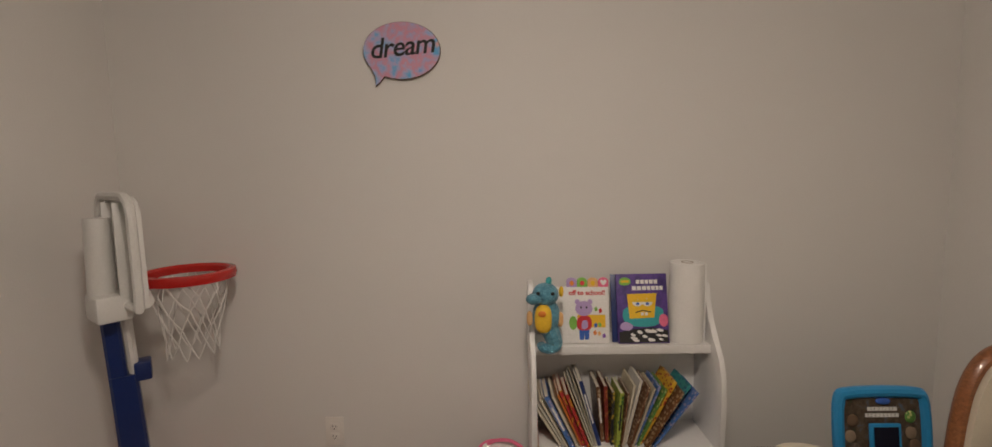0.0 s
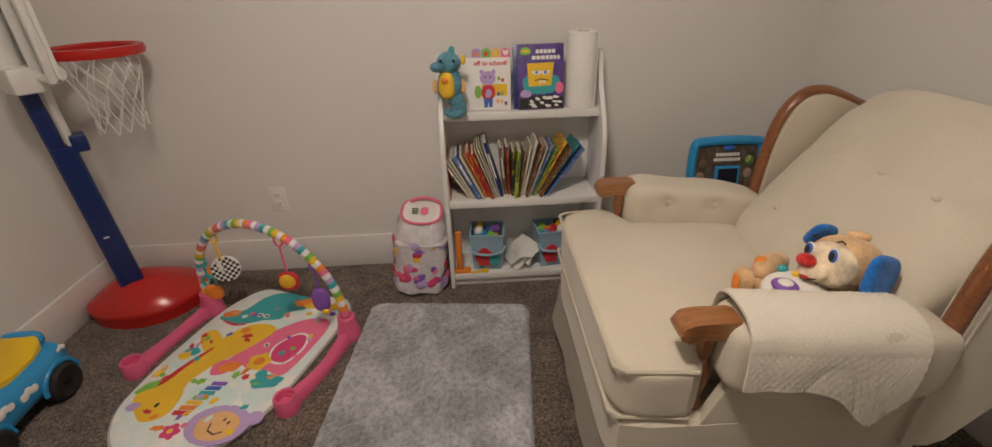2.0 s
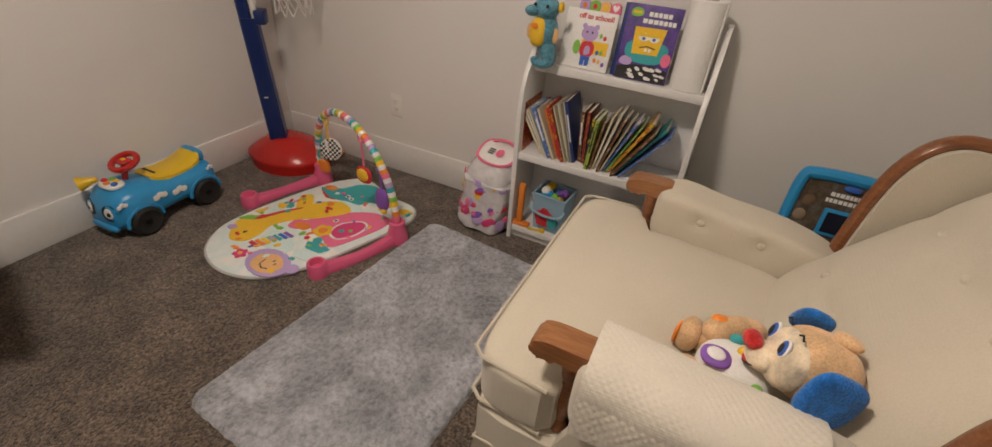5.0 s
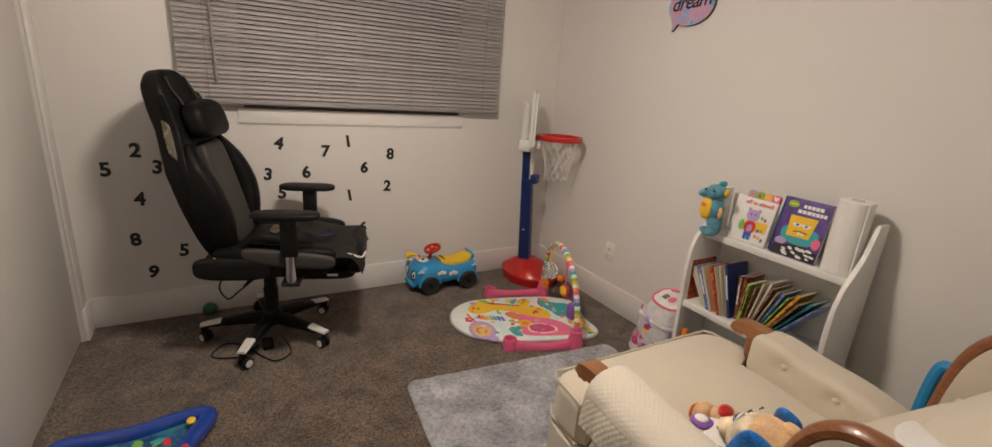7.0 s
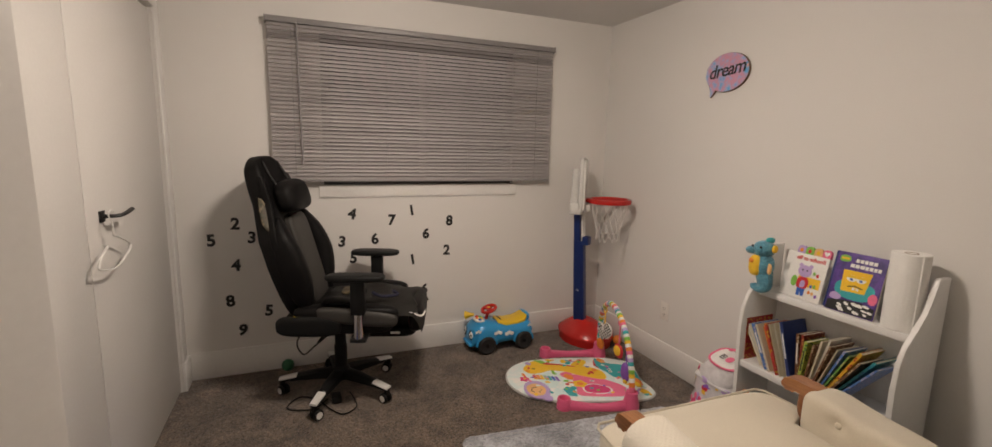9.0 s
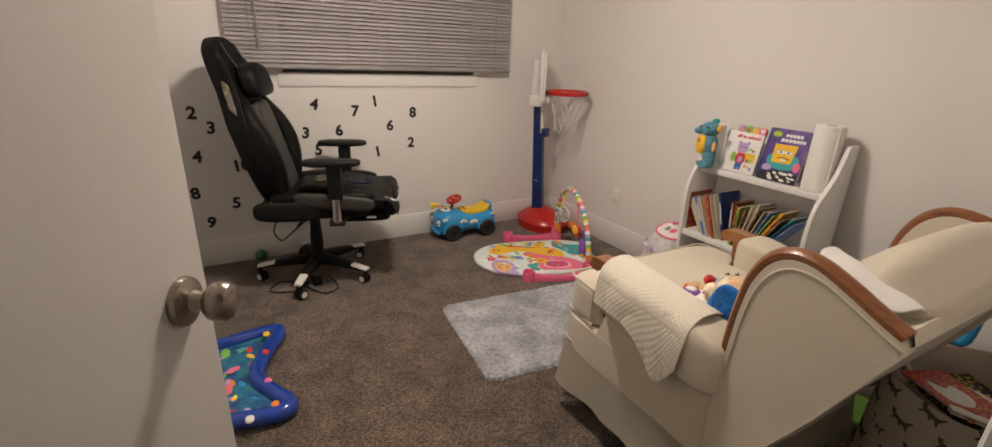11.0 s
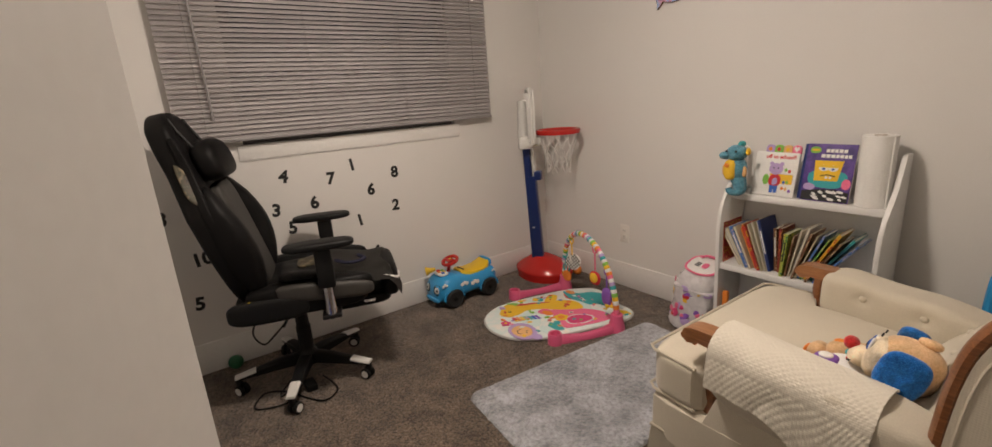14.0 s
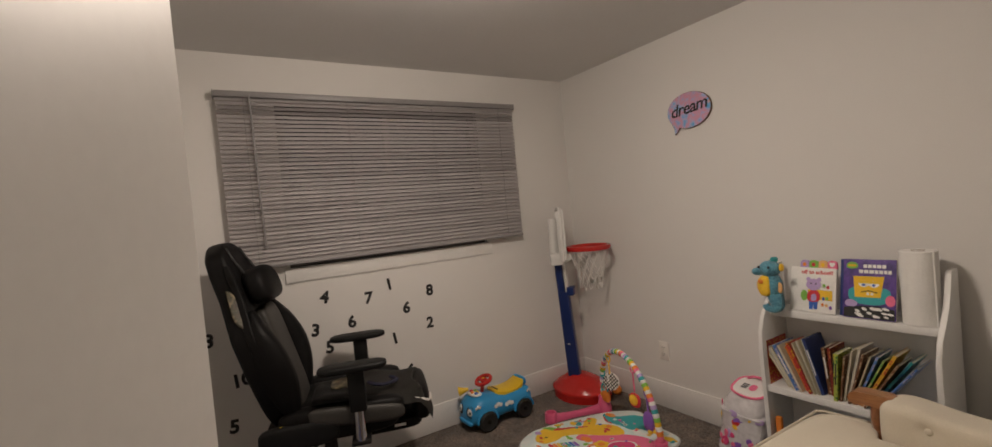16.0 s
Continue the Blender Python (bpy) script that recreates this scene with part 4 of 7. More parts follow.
def toy_bin(m, w, label, seed):
    t = thing("toy_bin", label, "toy bin", m, "toy bins on the bottom shelf")
    d, h = 0.13, 0.17
    bm = B()
    o, k = 0.012, 0.004
    def ring(e, z):
        return [(-w / 2 - e, -d / 2 - e, z), (w / 2 + e, -d / 2 - e, z), (w / 2 + e, d / 2 + e, z), (-w / 2 - e, d / 2 + e, z)]
    loft(bm, [ring(-o, 0), ring(0.0, h), ring(0.004, h), ring(0.004, h + 0.008), ring(-k, h + 0.008), ring(-k, h), ring(-o - k, 0.004)])
    part("tub", bm, "bin", t, "pale blue fabric tub", sharp=30)
    bm = B()
    tube(bm, smooth_line([(-w / 2 - 0.004, -d / 2, h * 0.75), (-w / 2 + 0.01, -d / 2 - 0.018, h * 0.62), (0, -d / 2 - 0.024, h * 0.56), (w / 2 - 0.01, -d / 2 - 0.018, h * 0.62), (w / 2 + 0.004, -d / 2, h * 0.75)], 4), 0.006, 8)
    part("handle", bm, "bin", t)
    part("picture_patch", prism(B(), ring_pts(-0.012, h * 0.42, 0.040, 0.042, 14, 0, 360, 0.12), -d / 2 - 0.008, -d / 2 + 0.004, "y"), "red", t)
    part("picture_patch", prism(B(), ring_pts(0.030, h * 0.36, 0.022, 0.030, 12, 0, 360, 0.1), -d / 2 - 0.010, -d / 2 + 0.003, "y"), "teal", t)
    rng = random.Random(seed)
    for i in range(9):
        c = ("red", "yellow", "blue", "green", "orange", "black", "sky", "purple", "white")[(i + seed) % 9]
        x, y, z = rng.uniform(-w / 2 + 0.025, w / 2 - 0.025), rng.uniform(-0.04, 0.04), h - 0.012 + rng.uniform(-0.004, 0.022)
        a = Matrix.Translation((x, y, z)) @ pose(0, 0, 0, rng.uniform(-40, 40), rng.uniform(-40, 40), rng.uniform(0, 180))
        bm = B()
        if i % 3 == 1:
            egg(bm, (0, 0, 0), (0.021, 0.021, 0.021), a, 4)
        else:
            box(bm, (-0.024, -0.015, -0.012), (0.024, 0.015, 0.012), 0.003, 1, a)
            for q in (-0.012, 0.012):
                cyl(bm, a @ Vector((q, 0, 0.012)), a @ Vector((q, 0, 0.017)), 0.006, None, 8)
        o2 = single("toy_block", bm, c, c.replace("sky", "light blue") + " plastic toy piece lying in a toy bin", "toy", m)
        o2["group"] = "toys in the bins"


toy_bin(pose(0.235, 1.668, SH[2] + 0.001, 0, 0, -4), 0.145, "pale blue toy bin with a red picture, full of toys", 1)
toy_bin(pose(0.520, 1.672, SH[2] + 0.001, 0, 0, 6), 0.140, "pale blue toy bin full of coloured building bricks", 4)
t = thing("orange_toy_hammer", "bright orange plastic toy piece standing on the bottom shelf", "toy", pose(0.108, 1.605, SH[2] + 0.0005))
part("bar", box(B(), (-0.013, -0.012, 0.014), (0.013, 0.012, 0.205), 0.006), "orange", t)
part("foot", box(B(), (-0.028, -0.016, 0.0), (0.048, 0.016, 0.016), 0.005), "orange", t)
t = thing("yellow_toy_key", "small yellow plastic toy lying on the bottom shelf", "toy", pose(0.19, 1.594, SH[2] + 0.0005, 0, 0, 12))
bm = B()
box(bm, (-0.035, -0.005, 0), (0.02, 0.005, 0.008), 0.002)
lathe(bm, [(0, 0), (0.014, 0), (0.014, 0.009), (0, 0.009)], 14, pose(0.03, 0, 0))
part("body", bm, "yellow", t)
for i, (x, rz, ry) in enumerate(((0.365, 20, 34), (0.385, -12, 26), (0.40, 30, 48))):
    bm = B()
    bmesh.ops.create_grid(bm, x_segments=6, y_segments=6, size=0.5)
    for v in bm.verts:
        v.co = Vector((v.co.x * 0.105, v.co.y * 0.15, 0.010 * math.sin(v.co.x * 5 + i) + 0.004 * math.cos(v.co.y * 7)))
    bmesh.ops.solidify(bm, geom=bm.faces[:], thickness=0.0012)
    single("folded_paper", bm, "paper", "creased white paper sheet leaning on the bottom shelf", "paper", pose(x, 1.66, SH[2] + 0.048 + 0.012 * i, 0, -ry, rz), "loose papers")


# ---- zipped toy bag beside the bookcase ----
def toy_bag():
    t = thing("toy_bag", "clear plastic zip bag with pink trim, full of toys", "toy bag", pose(-0.070, 1.625, FL, -4, 5, 0) @ Matrix.Diagonal((1, 1, 0.87, 1)))
    bm = B()
    n, rings = 56, []
    for z, r, k in ((0.0, 0.095, 3), (0.012, 0.113, 3), (0.05, 0.119, 2.8), (0.09, 0.114, 2.8), (0.13, 0.121, 2.8), (0.17, 0.117, 2.8), (0.21, 0.123, 2.8), (0.245, 0.115, 2.8), (0.28, 0.119, 2.8), (0.31, 0.108, 2.8), (0.34, 0.108, 2.8), (0.37, 0.094, 3), (0.405, 0.080, 3)):
        ring = []
        for i in range(n):
            a = 2 * math.pi * i / n
            c, s = math.cos(a), math.sin(a)
            d = (abs(c) ** k + abs(s) ** k) ** (1 / k)
            w = 1 + 0.12 * noise.noise((c * 1.8, s * 1.8, z * 9)) + 0.06 * noise.noise((c * 5, s * 5, z * 24))
            zz = z + (0.030 * s if z > 0.3 else 0)
            ring.append((r * w * c / d, r * 0.9 * w * s / d, zz))
        rings.append(ring)
    loft(bm, rings)
    part("bag_body", bm, "bag", t, "crinkled clear vinyl over pale contents")
    lid = [(0.082 * c / (abs(c) ** 3 + abs(s) ** 3) ** (1 / 3), 0.074 * s / (abs(c) ** 3 + abs(s) ** 3) ** (1 / 3), 0.409 + 0.031 * s) for c, s in [(math.cos(2 * math.pi * i / 28), math.sin(2 * math.pi * i / 28)) for i in range(28)]]
    part("zip_trim", tube(B(), lid, 0.0065, 8, True), "pink_lt", t, "pink zip piping")
    bm = B()
    bm.faces.new([bm.verts.new((x * 0.95, y * 0.95, z + 0.002)) for x, y, z in lid])
    bmesh.ops.solidify(bm, geom=bm.faces[:], thickness=0.002)
    part("lid", bm, "white", t, "pale lid panel")
    a = pose(0, 0, 0.412, 21, 0, 0)
    bm = B()
    soft(bm, (0.012, -0.006, 0.004), (0.034, 0.050, 0.005), 2.4, 4, None, a)
    part("lid_print", bm, "pink_lt", t)
    for k in range(3):
        part("lid_text_bar", box(B(), (-0.040, -0.026 + 0.014 * k, 0.003), (-0.014, -0.019 + 0.014 * k, 0.0045), 0, 1, a), "grey_mouse", t)
    part("strap", tube(B(), smooth_line([(-0.05, 0.055, 0.43), (-0.02, 0.050, 0.452), (0.03, 0.045, 0.458), (0.075, 0.035, 0.44)], 4), 0.007, 8), "pink_lt", t)
    rng = random.Random(9)
    for i in range(34):
        a = radians(-90 + rng.uniform(-85, 60))
        z = rng.uniform(0.06, 0.30)
        c, s = math.cos(a), math.sin(a)
        d = (abs(c) ** 2.8 + abs(s) ** 2.8) ** (1 / 2.8)
        p = Vector((0.121 * c / d, 0.108 * s / d, z))
        mm = Matrix.Translation(p) @ pose(0, 0, 0, 0, 0, math.degrees(a) - 90) @ pose(0, 0, 0, 0, rng.uniform(0, 90), 0)
        r = rng.uniform(0.012, 0.036)
        part("printed_patch", soft(B(), (0, 0, 0), (r * 2, 0.006, r * rng.uniform(0.9, 1.8)), 2.4, 3, None, mm), ("pink_dk", "lilac", "pink_lt", "red", "purple", "yellow_soft", "pink_lt", "lilac")[i % 8], t)


toy_bag()


# ---- basketball hoop ----
def hoop():
    t = thing("toy_basketball_hoop", "toy basketball hoop with red base and dark blue pole", "basketball hoop", pose(0, 0, 0))
    out = smooth_loop([(-1.44, 1.56), (-1.41, 1.47), (-1.30, 1.415), (-1.17, 1.415), (-1.06, 1.48), (-1.00, 1.60), (-1.03, 1.68), (-1.14, 1.765), (-1.30, 1.775), (-1.42, 1.70)], 5)
    c = Vector((-1.235, 1.56))
    def ring(k, z, kz=1.0):
        return [(c.x + (x - c.x) * k, c.y + (y - c.y) * k, z) for x, y in out]
    bm = B()
    loft(bm, [ring(0.95, FL), ring(0.97, FL + 0.045), ring(1.0, FL + 0.048), ring(1.0, FL + 0.060), ring(0.98, FL + 0.069), ring(0.72, FL + 0.110), ring(0.42, FL + 0.148), ring(0.30, FL + 0.158), ring(0.1, FL + 0.159)])
    part("base", bm, "red_plastic", t, "red sand-filled plastic base", sharp=28)
    p0, p1 = Vector((-1.241, 1.545, FL + 0.12)), Vector((-1.240, 1.492, 1.0))
    def section(p, w, d, rz=36):
        q = pose(p.x, p.y, p.z, 0, 0, rz)
        b = 0.008
        return [q @ Vector(v) for v in ((-w + b, -d, 0), (w - b, -d, 0), (w, -d + b, 0), (w, d - b, 0), (w - b, d, 0), (-w + b, d, 0), (-w, d - b, 0), (-w, -d + b, 0))]
    bm = B()
    loft(bm, [section(p0.lerp(p1, k), 0.041 - 0.006 * k, 0.033 - 0.005 * k) for k in (0, 0.25, 0.5, 0.72)])
    pole = part("lower_pole", bm, "blue_plastic", t, "dark blue plastic pole", sharp=25)
    bm = B()
    q = p0.lerp(p1, 0.72)
    off = Vector((-0.012, -0.006, 0))
    loft(bm, [section(q + off + (p1 - q) * k, 0.024, 0.026) for k in (-0.02, 1.0)])
    part("upper_pole_blue", bm, "blue_plastic", t)
    bm = B()
    off = Vector((0.024, 0.016, 0))
    loft(bm, [section(q + off + (p1 - q) * k, 0.013, 0.018) for k in (-0.05, 0.98)])
    part("inner_pole", bm, "white_plastic", t, "white telescoping inner pole")
    bm = B()
    a = pose(q.x + 0.038, q.y + 0.03, q.z + 0.005, 0, 0, 36)
    box(bm, (-0.020, -0.034, -0.030), (0.026, 0.034, 0.030), 0.006, 2, a)
    part("height_clip", bm, "blue_plastic", t)
    part("label_strip", box(B(), (-0.014, -0.0345, -0.003), (0.004, -0.0338, 0.003), 0, 1, pose(p0.lerp(p1, 0.30).x, p0.lerp(p1, 0.30).y, p0.lerp(p1, 0.30).z, 0, 0, 36)), "white", pole)
    # backboard: local x along its width, y its normal towards the rim
    f = pose(-1.205, 1.478, 1.0, 0, 0, -36)
    t_b = [(-0.15, 0.0)] + [(-0.155, 0.05), (-0.15, 0.25)] + ring_pts(-0.09, 0.27, 0.06, 0.06, 6, 180, 100) + ring_pts(0.09, 0.27, 0.06, 0.06, 6, 80, 0) + [(0.15, 0.25), (0.155, 0.05), (0.15, 0.0)]
    bm = B()
    prism(bm, t_b, 0.020, 0.032, "y", 0.003)
    bmesh.ops.transform(bm, matrix=f, verts=bm.verts)
    bb = part("backboard", bm, "white_plastic", t, "white moulded backboard")
    rim_pts = [f @ Vector((x, 0.006, z)) for x, z in t_b]
    part("board_edge", tube(B(), rim_pts, 0.013, 8, True), "white_plastic", bb)
    bm = B()
    for x in (-0.055, 0.055):
        box(bm, (x - 0.005, -0.012, 0.02), (x + 0.005, 0.021, 0.31), 0.002, 2, f)
    part("board_rib", bm, "white_plastic", bb)
    bm = B()
    cyl(bm, f @ Vector((-0.01, -0.040, 0.02)), f @ Vector((-0.01, -0.035, 0.265)), 0.034, 0.032, 20)
    part("post_sleeve", bm, "white_plastic", bb)
    bm = B()
    box(bm, (-0.060, -0.072, -0.045), (0.060, 0.020, 0.035), 0.010, 2, f)
    box(bm, (-0.040, 0.015, -0.030), (0.040, 0.070, 0.040), 0.016, 3, f)
    part("bracket", bm, "white_plastic", t, "white pivot bracket")
    for x in (-0.066, 0.066):
        bm = B()
        cyl(bm, f @ Vector((x - 0.012, 0.045, 0.006)), f @ Vector((x + 0.012, 0.045, 0.006)), 0.024, 0.022, 16)
        part("pivot_knob", bm, "white_plastic", t)
    c = f @ Vector((0.0, 0.0, 0.055)) + (f.to_3x3() @ Vector((0, 0.192, 0)))
    R = 0.138
    prof = [(R - 0.020, -0.014), (R + 0.006, -0.016), (R + 0.010, 0.0), (R + 0.006, 0.014), (R - 0.010, 0.016), (R - 0.020, 0.008)]
    bm = B()
    rings = [[(c.x + r * math.cos(a), c.y + r * math.sin(a), c.z + z) for r, z in prof] for a in [2 * math.pi * k / 40 for k in range(41)]]
    loft(bm, rings, cap=False)
    bmesh.ops.remove_doubles(bm, verts=bm.verts, dist=1e-5)
    rim = part("rim", bm, "red_plastic", t, "red plastic rim")
    bm = B()
    box(bm, (-0.045, 0.02, 0.042), (0.045, 0.075, 0.068), 0.006, 2, f)
    part("rim_bracket", bm, "red_plastic", rim)
    bm = B()
    n = 12
    lv = [(R - 0.012, 0.004), (R - 0.022, -0.055), (R - 0.036, -0.11), (R - 0.052, -0.17), (R - 0.060, -0.225), (R - 0.058, -0.275)]
    def npt(i, j):
        r, z = lv[j]
        a = 2 * math.pi * (i + 0.5 * (j % 2)) / n + 0.05 * math.sin(i * 3.1 + j)
        return (c.x + r * math.cos(a), c.y + r * math.sin(a), c.z + z + 0.006 * math.sin(i * 2.3 + j * 1.7))
    for j in range(len(lv) - 1):
        for i in range(n):
            for s in ((0, -1) if j % 2 == 0 else (0, 1)):
                a, b = Vector(npt(i, j)), Vector(npt(i + s, j + 1))
                mid = a.lerp(b, 0.5) + Vector((0, 0, -0.004))
                tube(bm, [a, mid, b], 0.0022, 5)
    part("net", bm, "net", rim, "white cord net")


hoop()
bm = B()
egg(bm, (0, 0, 0.032), (0.032, 0.032, 0.032), None, 8)
single("toy_ball", bm, "orange", "small orange plastic ball behind the hoop base", "ball", pose(-1.06, 1.752, FL))


# ---- ride-on car ----
def ride_on_car():
    t = thing("ride_on_car", "sky-blue plastic ride-on toy car with yellow seat", "ride-on toy", pose(-1.315, 0.935, FL, 0, 0, 2))
    # local: y forward is -y (nose), x across
    def sec(y, w, z0, z1, k=3.2):
        pts = []
        for i in range(20):
            a = 2 * math.pi * i / 20
            c, s = math.cos(a), math.sin(a)
            d = (abs(c) ** k + abs(s) ** k) ** (1 / k)
            pts.append((w * c / d, y, (z0 + z1) / 2 + (z1 - z0) / 2 * s / d))
        return pts
    bm = B()
    loft(bm, [sec(-0.235, 0.045, 0.06, 0.13), sec(-0.225, 0.085, 0.045, 0.165), sec(-0.18, 0.108, 0.04, 0.205), sec(-0.12, 0.112, 0.04, 0.215), sec(-0.05, 0.104, 0.045, 0.200), sec(0.02, 0.100, 0.05, 0.178), sec(0.09, 0.106, 0.05, 0.182), sec(0.16, 0.110, 0.05, 0.190), sec(0.205, 0.100, 0.06, 0.185), sec(0.228, 0.06, 0.08, 0.15)])
    part("body", bm, "sky", t, "glossy sky-blue plastic body", sharp=50)
    for x in (-1, 1):
        for y in (-0.135, 0.140):
            w = part("wheel", lathe(B(), [(0.0, -0.022), (0.050, -0.024), (0.062, -0.016), (0.064, 0.0), (0.062, 0.016), (0.050, 0.024), (0.040, 0.020), (0.020, 0.017), (0.0, 0.018)], 28, pose(x * 0.098, y, 0.064, 0, 90 * x, 0)), "rubber", t, "black plastic wheel")
            part("hub", lathe(B(), [(0.0, 0.018), (0.014, 0.018), (0.012, 0.023), (0, 0.024)], 14, pose(x * 0.098, y, 0.064, 0, 90 * x, 0)), "black_plastic", w)
            bm = B()
            tube(bm, [(x * 0.104, y + 0.072 * math.cos(a), 0.064 + 0.072 * math.sin(a)) for a in [math.pi * k / 10 for k in range(11)]], 0.008, 6)
            part("wheel_arch", bm, "sky", t)
    bm = B()
    prof = [(0.075, 0.0), (0.082, 0.13), (0.070, 0.172)]
    rings = []
    for y, w, z in ((-0.035, 0.050, 0.196), (-0.02, 0.064, 0.200), (0.05, 0.070, 0.186), (0.12, 0.074, 0.190), (0.165, 0.070, 0.206), (0.185, 0.056, 0.220)):
        rings.append([(-w, y, z - 0.02), (-w, y, z - 0.002), (-w * 0.85, y, z + 0.006), (0, y, z + 0.008), (w * 0.85, y, z + 0.006), (w, y, z - 0.002), (w, y, z - 0.02)])
    loft(bm, rings)
    seat = part("seat", bm, "yellow", t, "yellow plastic seat", sharp=40)
    part("seat_slot", box(B(), (-0.036, -0.012, 0.205), (0.036, -0.002, 0.2085), 0.001), "dark_slot", seat)
    part("seat_back", soft(B(), (0, 0.195, 0.208), (0.13, 0.03, 0.055), 3, 5), "sky", t)
    part("steering_post", cyl(B(), (0, -0.105, 0.20), (0, -0.085, 0.275), 0.011, None, 12), "red_plastic", t)
    sw = part("steering_wheel", tube(B(), [(0.050 * math.cos(a), -0.082 + 0.044 * math.sin(a), 0.280 + 0.016 * math.sin(a)) for a in [2 * math.pi * k / 24 for k in range(24)]], 0.012, 8, True), "red_plastic", t, "red plastic steering wheel")
    part("hub_cap", soft(B(), (0, -0.082, 0.282), (0.055, 0.05, 0.022), 2.4, 5), "red_plastic", sw)
    part("hub_star", soft(B(), (0.004, -0.084, 0.294), (0.020, 0.018, 0.006), 2.2, 3), "yellow", sw)
    bm = B()
    lathe(bm, [(0.010, 0.0), (0.014, 0.02), (0.022, 0.045), (0.030, 0.06), (0.026, 0.06), (0.0, 0.03)], 18, pose(-0.020, -0.185, 0.245, 100, 0, -35))
    part("horn", bm, "yellow", t, "yellow toy horn")
    for x in (-0.055, 0.052):
        e = part("headlight", lathe(B(), [(0, 0), (0.036, 0), (0.034, 0.006), (0, 0.008)], 20, pose(x, -0.222, 0.130, 80, 0, x * 260)), "black", t, "round black-ringed eye-like headlight")
        part("lens", lathe(B(), [(0, 0.008), (0.022, 0.008), (0.018, 0.012), (0, 0.013)], 16, pose(x, -0.222, 0.130, 80, 0, x * 260)), "white", e)
        part("lens_dot", lathe(B(), [(0, 0.013), (0.009, 0.013), (0.006, 0.016), (0, 0.016)], 12, pose(x + 0.004, -0.222, 0.128, 80, 0, x * 260)), "black", e)
    part("bumper", soft(B(), (0, -0.232, 0.062), (0.15, 0.03, 0.03), 3, 5), "sky", t)
    part("console", soft(B(), (0, -0.155, 0.213), (0.10, 0.07, 0.02), 3, 5), "white", t, "white dashboard with buttons")
    for x, y, c in ((-0.03, -0.16, "red"), (0.0, -0.17, "orange"), (0.03, -0.16, "blue"), (0.012, -0.142, "yellow"), (-0.016, -0.14, "green")):
        part("dash_button", egg(B(), (x, y, 0.224), (0.012, 0.012, 0.008), None, 4), c, t)
    for x, y, z, s in ((0.112, -0.055, 0.140, 1.0), (0.1075, 0.03, 0.125, 1.1), (0.110, 0.185, 0.165, 0.6), (0.110, -0.20, 0.165, 0.7)):
        for k in range(3):
            part("cloud_sticker", soft(B(), (x - 0.004, y + 0.017 * s * (k - 1), z + (0.007 if k == 1 else 0)), (0.006, 0.026 * s, 0.024 * s), 2.5, 3), "white", t)
    part("tow_hook", box(B(), (-0.02, 0.222, 0.09), (0.02, 0.245, 0.12), 0.006), "blue_plastic", t)


ride_on_car()


